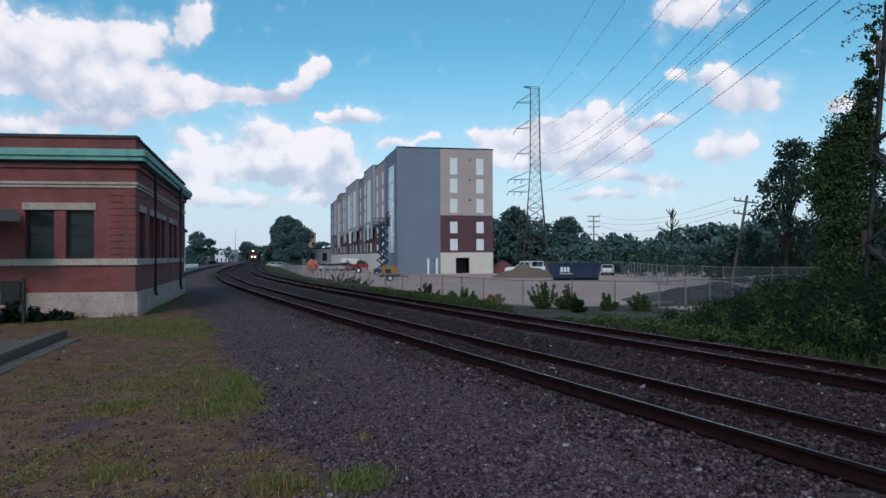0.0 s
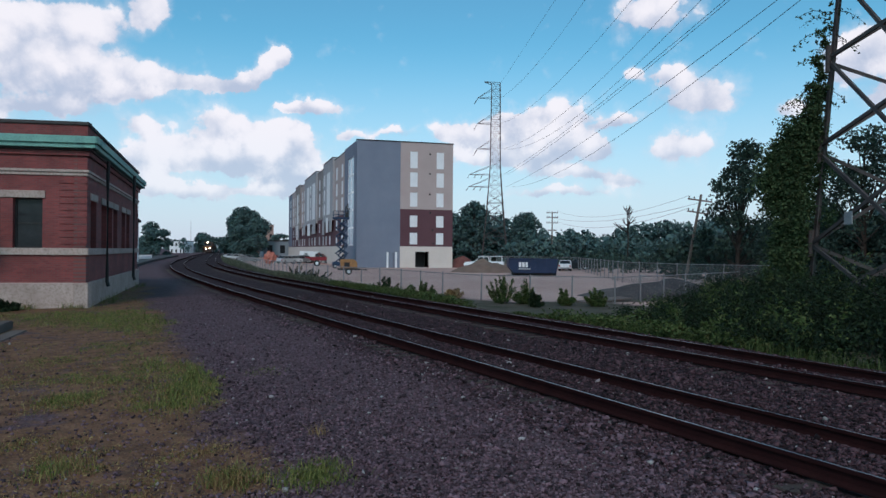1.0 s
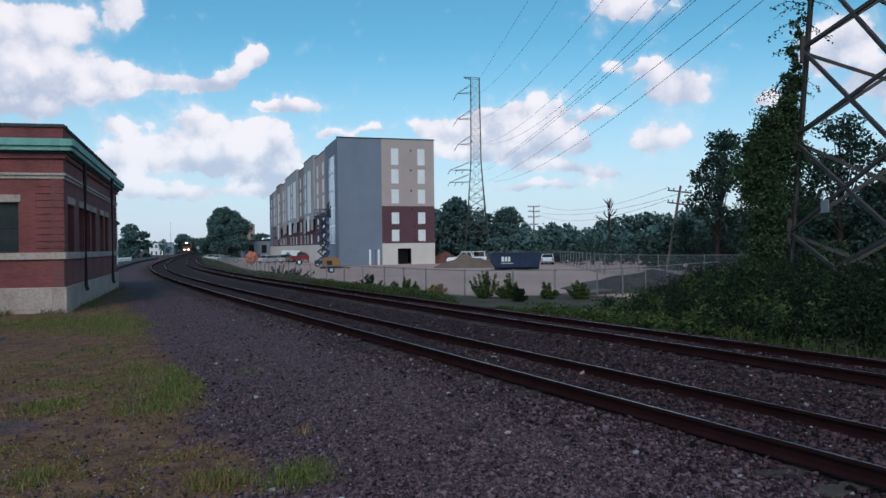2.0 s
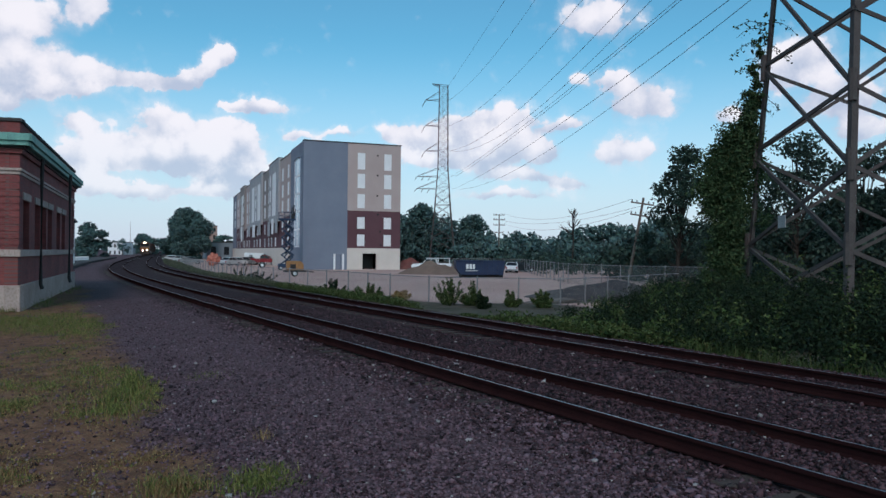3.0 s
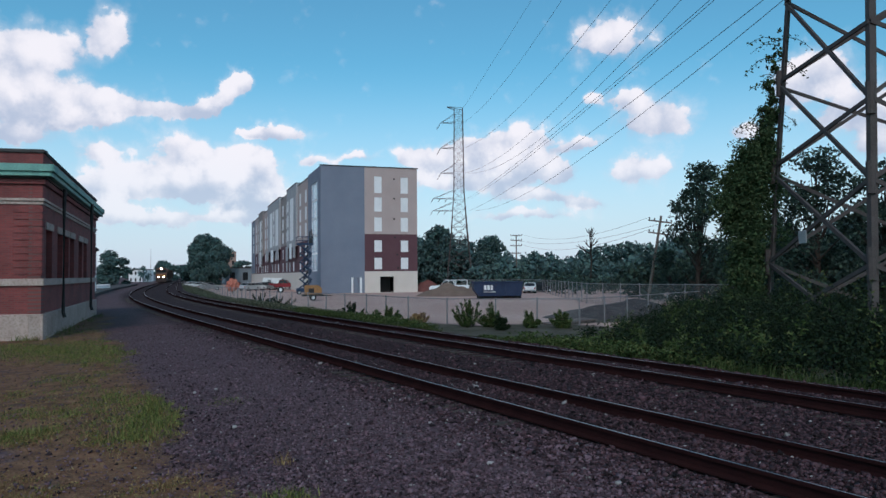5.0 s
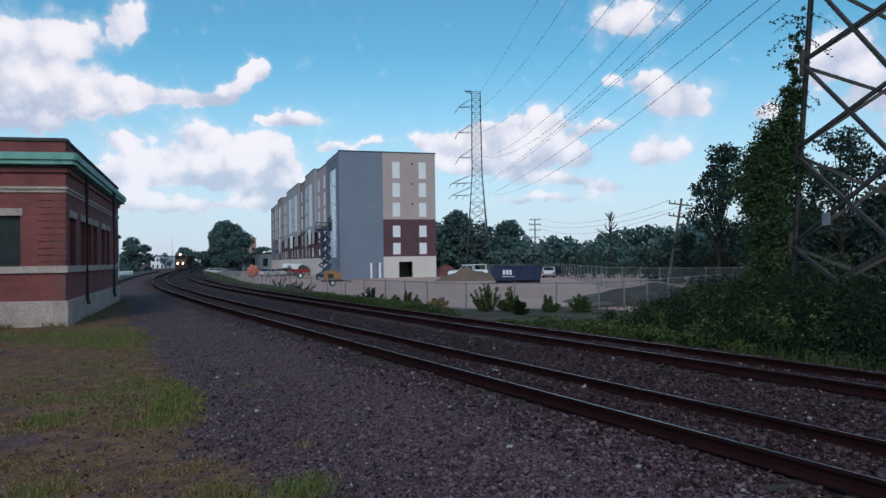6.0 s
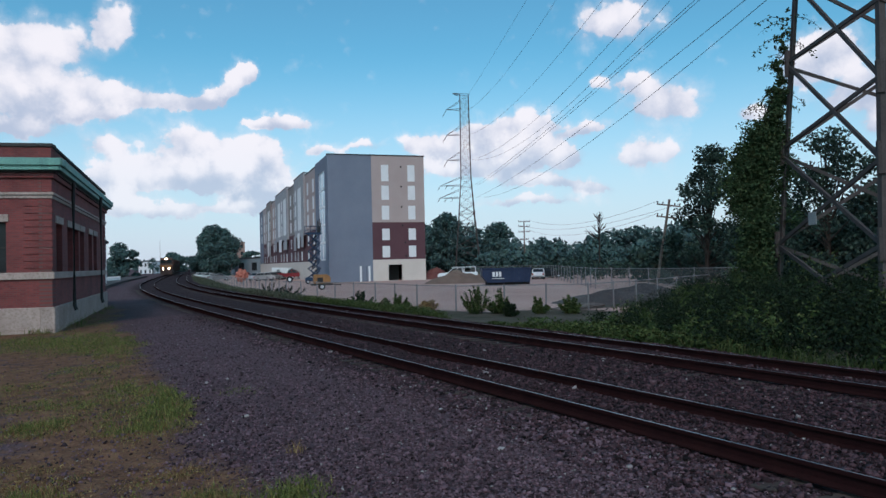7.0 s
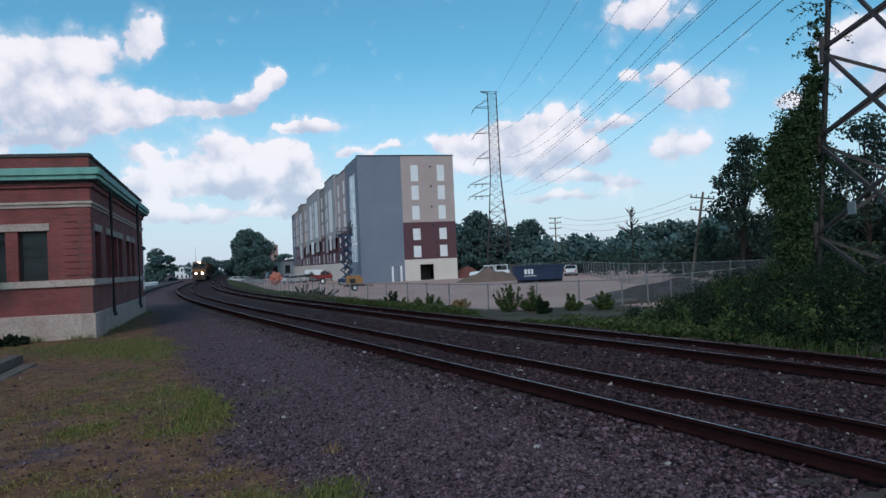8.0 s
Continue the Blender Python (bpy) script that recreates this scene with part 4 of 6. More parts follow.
far_woods("dark_thicket", 8, 22, 150, [5.5, 6.0, 7.0, 6.0, 6.5], 14, "dark green shrubs behind the fenced lot", LEAFHAZE, 0.5, 2.2, 6.0, 16)
tree(*polar(25.5, 68), LOT, 12.8, 2.8, "tall airy broadleaf tree behind the fence", 24, LEAFDARK, 0.22, 0.16, 90, 0.12, 44)
tree(*polar(28.0, 64), LOT, 5.6, 2.2, "dark broadleaf tree beside the lattice tower", 25, LEAFDARK, 0.2, 0.16, 80, 0.05, 30)
tree(*polar(23.6, 74), LOT, 5.2, 2.2, "low dark broadleaf tree behind the fence", 33, LEAFDARK, 0.2, 0.16, 70, 0.05, 24)
tree(*polar(33.6, 54), LOT, 11.2, 3.0, "airy broadleaf tree behind the lattice tower", 26, LEAFDARK, 0.2, 0.15, 70, 0.10, 42)
tree(*polar(37.6, 52), LOT, 9.6, 2.8, "airy broadleaf tree behind the lattice tower", 27, LEAFDARK, 0.2, 0.15, 70, 0.08, 38)
tree(*polar(31.2, 60), LOT, 6.8, 2.2, "dark broadleaf tree behind the creeper", 34, LEAFDARK, 0.2, 0.15, 80, 0.05, 32)
tree(*polar(42.0, 50), LOT, 11.0, 3.6, "dark broadleaf tree behind the lattice tower", 28, LEAFDARK, 0.2, 0.16, 85, 0.06, 44)
tree(*polar(5.6, 190), LOT, 15.5, 5.0, "broadleaf tree behind the apartment block", 29, LEAFHAZE, 0.35, 0.45, 50, 0.1, 26)
tree(*polar(9.6, 200), LOT, 12.5, 5.5, "broadleaf tree behind the far lattice tower", 30, LEAFHAZE, 0.35, 0.45, 50, 0.1, 26)
tree(*polar(-9.6, 330), LOT, 9.0, 5.5, "spreading tree beyond the apartment block", 31, LEAFHAZE, 0.35, 0.6, 50, 0.3, 18, 0.5)
tree(*polar(-16.7, 300), LOT, 7.0, 3.0, "pale thin tree beside the far tracks", 32, LEAFHAZE, 0.25, 0.4, 20, 0.2, 14)


far_woods("dark_thicket", 9, 16.5, 116, [2.6, 3.0, 3.4], 16, "low dark shrubs behind the back fence of the lot", LEAFDARK, 0.26, 1.2, 4.0, 14)
far_woods("dark_thicket", 15, 23, 99, [2.8, 3.2, 3.4], 18, "low dark shrubs behind the back fence of the lot", LEAFDARK, 0.24, 1.1, 4.0, 14)


def dead_tree(x, y, z, height, label):
    rng = np.random.default_rng(41)
    t = thing("dead_tree", pose(x, y, z), label, "tree")
    bm = bmesh.new()
    add_tube(bm, [(0, 0, -0.3), (0.2, 0, height * 0.5), (-0.1, 0.1, height)], [0.16, 0.12, 0.03], 7)
    part("trunk", bm, BARK, t)
    for i in range(16):
        f = rng.uniform(0.4, 0.95)
        a = rng.uniform(0, 6.28)
        ln = (1.05 - f) * height * rng.uniform(0.35, 0.6)
        s = Vector((0.1, 0, height * f))
        e = s + Vector((math.cos(a) * ln * 1.0, math.sin(a) * ln * 1.0, ln * 0.6))
        bm = bmesh.new()
        add_tube(bm, [s, s.lerp(e, 0.5) + Vector((0, 0, -0.1)), e], [0.12, 0.09, 0.03], 5)
        add_tube(bm, [s.lerp(e, 0.6), s.lerp(e, 0.8) + Vector((0.3 * math.cos(a + 1), 0.3 * math.sin(a + 1), 0.5))], [0.08, 0.03], 4)
        part("branch", bm, BARK, t)
    return t


dead_tree(*polar(17.6, 120), LOT, 10.2, "bare dead tree standing above the shrubs")


def creeper():
    """Creeper on the tower's corner leg, with loose trailing shoots."""
    rng = np.random.default_rng(51)
    foot = NEAR_TOWER @ Vector((-3.61, 3.61, 0))
    head = NEAR_TOWER @ Vector((-2.73, 2.73, 15))
    left = Vector((-0.86, 0.5, 0))
    bl = []
    for zc, r, side, n in ((0.5, 1.2, 0.2, 10), (1.6, 1.15, 0.35, 14), (2.7, 1.1, 0.45, 18), (3.8, 1.1, 0.55, 20), (4.8, 1.15, 0.6, 22), (5.8, 1.2, 0.7, 24), (6.6, 1.2, 0.75, 24), (7.4, 1.1, 0.6, 22), (8.2, 0.85, 0.4, 18),
                           (9.0, 0.65, 0.25, 15), (9.8, 0.5, 0.12, 13), (10.6, 0.42, 0.1, 11), (11.3, 0.34, 0.1, 9), (12.0, 0.3, 0.1, 7), (12.7, 0.24, 0.05, 5)):
        axis = foot.lerp(head, zc / 15)
        for _ in range(n):
            d = rng.normal(size=3) * 0.5
            c = axis + left * (side + (0.22 if 1.2 < zc < 6.0 else 0.0) + d[0] * r * 0.72) + Vector((d[1] * 0.25 - 0.1, d[1] * 0.25 + 0.2, d[2] * 0.6))
            s = r * rng.uniform(0.3, 0.55)
            bl.append((tuple(c), (s, s, s * 1.25)))
    pts = [clump_points(rng, bl, 1300, 0.1)]
    cr = thing("creeper", Matrix.Translation(foot), "green creeper climbing the lattice tower's corner leg", "climbing plant")
    for i in range(44):
        zc = rng.uniform(4.5, 12.8)
        p = foot.lerp(head, zc / 15) + left * float(np.interp(zc, [0, 6, 9, 13], [0.5, 1.4, 0.5, 0.1]))
        sgn = 1 if rng.uniform() < 0.78 else -1
        ln = rng.uniform(0.35, 1.35)
        tip = p + left * (sgn * ln) + Vector((0, 0, rng.uniform(-0.55, 0.15) * ln))
        mid = p.lerp(tip, 0.5) + Vector((0, 0, 0.22 * ln))
        bm = bmesh.new()
        q = [p, p.lerp(mid, 0.5) + Vector((0, 0, 0.05)), mid, mid.lerp(tip, 0.55) + Vector((0, 0, 0.06)), tip]
        add_tube(bm, [v - foot for v in q], [0.018, 0.015, 0.012, 0.009, 0.005], 4)
        part("shoot", bm, BARK, cr)
        f = rng.uniform(0, 1, int(26 * ln))[:, None]
        base = np.where(f < 0.5, np.array(p) * (1 - 2 * f) + np.array(mid) * 2 * f, np.array(mid) * (2 - 2 * f) + np.array(tip) * (2 * f - 1))
        pts.append(base + rng.normal(size=base.shape) * 0.07)
    pts = np.concatenate(pts) - np.array(foot)
    o = new("foliage", leaf_mesh("foliage", pts, rng.uniform(0.6, 1.3, len(pts)) * 0.07, VINE, rng))
    o.parent = cr


creeper()


def undergrowth():
    """Tangled bushes and tall weeds on the bank between the line and the lot."""
    rng = np.random.default_rng(61)
    bl, tall = [], []
    for _ in range(1500):
        s, off = rng.uniform(-32, 30), rng.uniform(6.6, 27)
        x, y, h = line_at(s, off)
        a = math.degrees(math.atan2(x, y))
        d = math.hypot(x, y)
        if not (9 < a < 62):
            continue
        edge = float(np.interp(a, [9, 14, 19, 24, 28, 60], [0.18, 0.35, 0.75, 1.3, 1.7, 2.1]))
        deep = float(np.interp(a, [9, 14, 18, 22, 26], [8.6, 9.5, 15, 20, 30]))
        if off > deep:
            continue
        hh = edge * float(np.interp(off, [6.6, 8.0, 11, 20], [0.28, 0.6, 1.0, 1.1])) * rng.uniform(0.7, 1.2)
        z0 = float(ground_height(np.array([x]), np.array([y]))[0][0])
        r = max(0.15, hh * 0.5)
        bl.append(((x, y, z0 + hh * 0.45), (r * 1.25, r * 1.25, hh * 0.5)))
        if rng.uniform() < float(np.interp(off, [7, 10, 13], [0.8, 0.5, 0.12])):
            tall.append((x, y, z0, hh * rng.uniform(1.1, 1.5)))
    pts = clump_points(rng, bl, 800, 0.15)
    o = new("undergrowth", leaf_mesh("undergrowth", pts, rng.uniform(0.6, 1.3, len(pts)) * 0.05, LEAFSHADED, rng))
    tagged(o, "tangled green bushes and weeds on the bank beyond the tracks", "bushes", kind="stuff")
    st = np.concatenate([np.stack([x + rng.normal(size=90) * 0.12, y + rng.normal(size=90) * 0.12, z + rng.uniform(0.1, 1, 90) * h], 1) for x, y, z, h in tall])
    o = new("tall_weeds", leaf_mesh("tall_weeds", st, rng.uniform(0.6, 1.3, len(st)) * 0.042, WEED, rng, 0.0, 1.6))
    tagged(o, "tall light green weeds among the bushes", "weeds", kind="stuff")


undergrowth()


def verge_weeds():
    """Low sparse weeds along the far side of the line."""
    rng = np.random.default_rng(63)
    pts, far = [], []
    for _ in range(3000):
        s = rng.uniform(2, 190) if rng.uniform() < 0.5 else rng.uniform(2, 50)
        off = rng.uniform(6.7, 9.6) if s < 36 else rng.uniform(6.4, 9.9)
        x, y, _h = line_at(s, off)
        if smooth_noise(np.array([x]), np.array([y]), 0.5, 9)[0] < (-0.05 if s < 36 else -0.35):
            continue
        hh = rng.uniform(0.1, 0.45)
        z0 = float(ground_height(np.array([x]), np.array([y]))[0][0])
        n = 60
        pts.append(np.stack([x + rng.normal(size=n) * hh * 0.5, y + rng.normal(size=n) * hh * 0.5, z0 + rng.uniform(0, 1, n) * hh], 1))
        far.append(s > 34)
    for nm, sel, mt, size, lab in (("verge_weeds", False, WEED, 0.05, "sparse low weeds along the edge of the ballast"), ("verge_grass", True, VERGEGREEN, 0.07, "dull green grass strip along the fence by the line")):
        q = np.concatenate([p for p, f in zip(pts, far) if f == sel])
        o = new(nm, leaf_mesh(nm, q, rng.uniform(0.6, 1.3, len(q)) * size, mt, rng))
        tagged(o, lab, "weeds", kind="stuff")


verge_weeds()


def shrub(x, y, height, radius, label, seed, mat=None, z=LOT, group="shrubs along the fence"):
    rng = np.random.default_rng(seed)
    t = thing("shrub", pose(x, y, z), label, "shrub", group)
    bm = bmesh.new()
    pts = []
    for i in range(20):
        a, r = rng.uniform(0, 6.28), radius * 1.5 * rng.uniform(0.05, 1) ** 0.7
        h = height * rng.uniform(0.4, 1.15) * (1 - 0.25 * (r / radius) ** 2)
        tip = Vector((math.cos(a) * r, math.sin(a) * r, h))
        add_tube(bm, [(tip.x * 0.3, tip.y * 0.3, -0.05), Vector((tip.x * 0.65, tip.y * 0.65, tip.z * 0.5)), tip], [0.014, 0.01, 0.004], 4)
        f = rng.uniform(0.05, 1.0, 90)[:, None] ** 0.8
        pts.append(np.array(tip) * np.array([0.3, 0.3, 0]) + np.array(tip) * f * np.array([0.7, 0.7, 1]) + rng.normal(size=(90, 3)) * 0.07 * (1.15 - 0.7 * f))
    part("stems", bm, BARK, t)
    pts = np.concatenate(pts)
    o = new("foliage", leaf_mesh("foliage", pts, rng.uniform(0.6, 1.3, len(pts)) * 0.05, mat or WEED, rng, 0, 1.7))
    o.parent = t


for u, w, hh in ((3.2, 1.2, 0.55), (4.0, 0.9, 0.75), (2.5, 0.8, 0.4)):
    p0 = Vector(STATION_C).to_3d() + FRONT_D * u - SIDE_D * w
    shrub(p0.x, p0.y, hh, 0.5, "low dark green shrub beside the station porch", 60 + int(u * 3), LEAFSHADED, -0.3, "shrubs by the station")
shrub(5.3, 37.8, 1.6, 0.6, "tall bushy green weed in front of the fence", 71)
shrub(6.5, 37.4, 1.2, 0.55, "bushy green weed in front of the fence", 72)
shrub(6.6, 35.2, 0.8, 0.3, "small dark green shrub at the ballast edge", 73, LEAFSHADED)
shrub(1.2, 43.6, 0.95, 0.8, "low green shrub in front of the fence", 74, WEED)
shrub(-1.0, 46.0, 1.1, 0.6, "slender green weed in front of the fence", 75, LEAFSHADED)
shrub(8.4, 36.6, 0.9, 0.4, "bushy green weed in front of the fence", 76)
shrub(9.9, 36.0, 0.85, 0.45, "bushy green weed in front of the fence", 77)
shrub(3.1, 42.2, 0.6, 0.5, "withered brownish weed in front of the fence", 78, DRYGRASS)
shrub(-7.5, 62.0, 1.0, 1.2, "low dark green shrub beside the line", 79, LEAFSHADED)
shrub(-10.5, 72.0, 1.1, 1.2, "low dark green shrub beside the line", 80, LEAFSHADED)


def blades(name, pts, heights, mat, rng, label, width=0.0036):
    """Grass: one bent blade of three triangles at each point."""
    n = len(pts)
    a = rng.uniform(0, 6.28, n)
    dx, dy = np.cos(a), np.sin(a)
    lean = rng.uniform(0.1, 1.1, n) * heights
    w = width * (1 + heights * 2)
    p = np.asarray(pts)
    z = np.zeros(n)
    v = np.stack([
        p + np.stack([-dy * w, dx * w, z], 1), p + np.stack([dy * w, -dx * w, z], 1),
        p + np.stack([dx * lean * 0.35 - dy * w * 0.7, dy * lean * 0.35 + dx * w * 0.7, heights * 0.6], 1), p + np.stack([dx * lean * 0.35 + dy * w * 0.7, dy * lean * 0.35 - dx * w * 0.7, heights * 0.6], 1),
        p + np.stack([dx * lean, dy * lean, heights], 1)], 1).reshape(-1, 3)
    me = bpy.data.meshes.new(name)
    me.vertices.add(5 * n)
    me.vertices.foreach_set("co", v.astype(np.float32).ravel())
    i = np.arange(n)[:, None] * 5
    tri = np.concatenate([i + [0, 1, 3], i + [0, 3, 2], i + [2, 3, 4]], 1).ravel()
    me.loops.add(9 * n)
    me.loops.foreach_set("vertex_index", tri.astype(np.int32))
    me.polygons.add(3 * n)
    me.polygons.foreach_set("loop_start", (np.arange(3 * n) * 3).astype(np.int32))
    me.materials.append(mat)
    me.update(calc_edges=True)
    return tagged(new(name, me), label, "grass", kind="stuff")


# centre, half widths and strength of the green patches; centres and half widths of the bald ones
LUSH = ((-3.1, 10.6, 0.55, 1.2, 1.1), (-3.2, 12.6, 0.7, 1.3, 1.2), (-2.7, 12.6, 0.4, 0.6, 0.6), (-4.4, 14.3, 0.9, 1.2, 0.9), (-4.9, 12.0, 0.9, 1.0, 0.4), (-5.9, 16.2, 1.0, 1.4, 0.6), (-7.2, 19.6, 1.3, 1.6, 0.9), (-8.6, 22.3, 2.4, 1.6, 1.0), (-8.4, 26.5, 1.2, 4.5, 0.9),
        (-11.5, 23.5, 3.5, 1.6, 0.8), (-4.8, 10.5, 0.35, 0.5, 0.7), (-3.4, 7.4, 0.25, 0.4, 0.5), (-9.6, 34.0, 1.6, 6.0, 0.8))
BALD = ((-5.0, 16.6, 0.5, 1.4), (-4.2, 15.1, 0.5, 0.7), (-8.6, 18.2, 1.5, 1.1), (-4.1, 9.2, 0.6, 0.4), (-8.2, 25.0, 0.5, 0.8))
TUFTS = ((-0.85, 7.05, 0.34, 1900, 0.12, GRASS), (-0.75, 7.4, 0.2, 500, 0.09, GRASS), (-1.62, 6.95, 0.26, 700, 0.13, DRYGRASS), (-1.6, 7.0, 0.3, 700, 0.13, GRASS), (-4.75, 10.5, 0.4, 800, 0.17, GRASS), (-4.7, 10.4, 0.45, 500, 0.17, DRYGRASS), (-3.4, 7.3, 0.3, 500, 0.13, GRASS),
         (-3.3, 7.4, 0.3, 400, 0.13, DRYGRASS), (-1.0, 8.7, 0.12, 60, 0.16, DRYGRASS), (-3.9, 11.4, 0.4, 500, 0.14, GRASS), (-2.4, 12.9, 0.35, 500, 0.12, GRASS), (-2.1, 8.1, 0.3, 300, 0.1, DRYGRASS))


def near_grass():
    rng = np.random.default_rng(91)
    n = 620000
    # evenly over the visible wedge, denser near the eye
    d = 4.5 * np.exp(rng.uniform(0, math.log(50 / 4.5), n))
    a = np.radians(rng.uniform(-48, -2, n))
    x, y = d * np.sin(a), d * np.cos(a)
    z, off, s = ground_height(x, y)
    g = grass_amount(x, y)
    bare = smooth_noise(x, y, 0.55, 7) + 0.7 * smooth_noise(x, y, 2.2, 8) + 0.8 * smooth_noise(x, y, 7.0, 17)
    # lush patches beside the ballast and along the wall, drier and thinner elsewhere
    lush = np.zeros(n)
    for cx, cy, rx, ry, k in LUSH:
        lush += k * np.exp(-(((x - cx) / rx) ** 2 + ((y - cy) / ry) ** 2))
    bald = np.zeros(n)
    for cx, cy, rx, ry in BALD:
        bald += np.exp(-(((x - cx) / rx) ** 2 + ((y - cy) / ry) ** 2))
    lush = np.clip(lush + 0.35 * smooth_noise(x, y, 3.0, 27), 0, 1) * np.clip(1 - bald, 0, 1)
    bare = bare - bald * 1.5
    keep = (g > 0.3) & (off < -2.4) & (rng.uniform(0, 1, n) < np.clip(0.55 + 0.8 * lush + 0.8 * bare, 0.1, 1))
    # the station stands here
    c = np.array(STATION_C)
    u = (x - c[0]) * SIDE_D.x + (y - c[1]) * SIDE_D.y
    v = (x - c[0]) * FRONT_D.x + (y - c[1]) * FRONT_D.y
    keep &= ~((u > -0.15) & (v > -0.15))
    x, y, z, lush, bare = x[keep], y[keep], z[keep], lush[keep], bare[keep]
    z = z - 0.02 + np.clip(1 - np.hypot(x, y) / 90, 0, 1) * (smooth_noise(x, y, 0.8, 1) * 0.05 + smooth_noise(x, y, 4.0, 2) * 0.018)
    green = rng.uniform(0, 1, len(x)) < np.clip(0.06 + lush * 0.9 + bare * 0.35 + (y - 12) * 0.02, 0.03, 0.95)
    h = (0.026 + 0.048 * lush + 0.03 * np.clip(bare, 0, 1)) * rng.uniform(0.4, 1.6, len(x)) * (1 + (rng.uniform(0, 1, len(x)) < 0.02) * 1.2)
    p = np.stack([x, y, z], 1)
    blades("grass", p[green], h[green], GRASS, rng, "patchy green grass beside the ballast")
    blades("dry_grass", p[~green], h[~green] * 0.75, DRYGRASS, rng, "dry yellow-brown grass on bare soil")
    # broad-leaved weeds in loose patches
    sel = (rng.uniform(0, 1, len(x)) < np.clip(0.12 + 0.4 * bare + 0.2 * lush, 0.03, 0.5))
    for nm, q, mt, lab in (("low_weeds", sel & green, GRASS, "low broad-leaved green weeds on the soil"), ("withered_weeds", sel & ~green, DRYGRASS, "withered brown weeds on the soil")):
        c = p[q] + rng.normal(size=(int(q.sum()), 3)) * np.array([0.03, 0.03, 0.012]) + np.array([0, 0, 0.03])
        o = new(nm, leaf_mesh(nm, c, rng.uniform(0.5, 1.4, len(c)) * 0.011, mt, rng, 0.4, 1.6))
        tagged(o, lab, "weeds", kind="stuff")
    # tufts out on the ballast and at the wall's foot
    for tx, ty, r, k, hh, mt in TUFTS:
        q = np.stack([tx + rng.normal(size=k) * r * 0.5, ty + rng.normal(size=k) * r * 0.6, np.full(k, -0.26)], 1)
        blades("grass_tuft", q, rng.uniform(0.2, 1.1, k) * hh, mt, rng, "tuft of green grass on the gravel" if mt is GRASS else "tuft of yellowing grass on the dry soil")
    q = []
    for i in range(3000):
        if i % 2:
            p0 = Vector(STATION_C).to_3d() + SIDE_D * rng.uniform(0, 16) - FRONT_D * rng.uniform(0.12, 0.7)
        else:
            p0 = Vector(STATION_C).to_3d() + FRONT_D * rng.uniform(0, 5) - SIDE_D * rng.uniform(0.12, 0.5)
        q.append((p0.x, p0.y, -0.3))
    q = [v for v in q if smooth_noise(np.array([v[0]]), np.array([v[1]]), 2.5, 19)[0] > 0.02]
    blades("wall_weeds", np.array(q), rng.uniform(0.1, 0.6, len(q)) ** 2.0, GRASS, rng, "weeds growing at the foot of the brick wall", 0.006)


near_grass()


def bank_grass():
    """Rank grass along the foot of the bank beyond the line."""
    rng = np.random.default_rng(93)
    p, h = [], []
    for _ in range(26000):
        s = rng.uniform(-32, 24)
        off = 6.9 + abs(rng.normal()) * 1.1
        x, y, _h = line_at(s, off)
        a = math.degrees(math.atan2(x, y))
        if a < 8:
            continue
        p.append((x, y, off))
        h.append(rng.uniform(0.05, 0.5) ** 1.4 * min(1.0, max(0.35, (a - 6) / 14)))
    p = np.array(p)
    z = ground_height(p[:, 0], p[:, 1])[0]
    blades("bank_grass", np.stack([p[:, 0], p[:, 1], z - 0.03], 1), np.array(h), WEED, rng, "rank green grass along the bank beyond the tracks", 0.0045)


bank_grass()


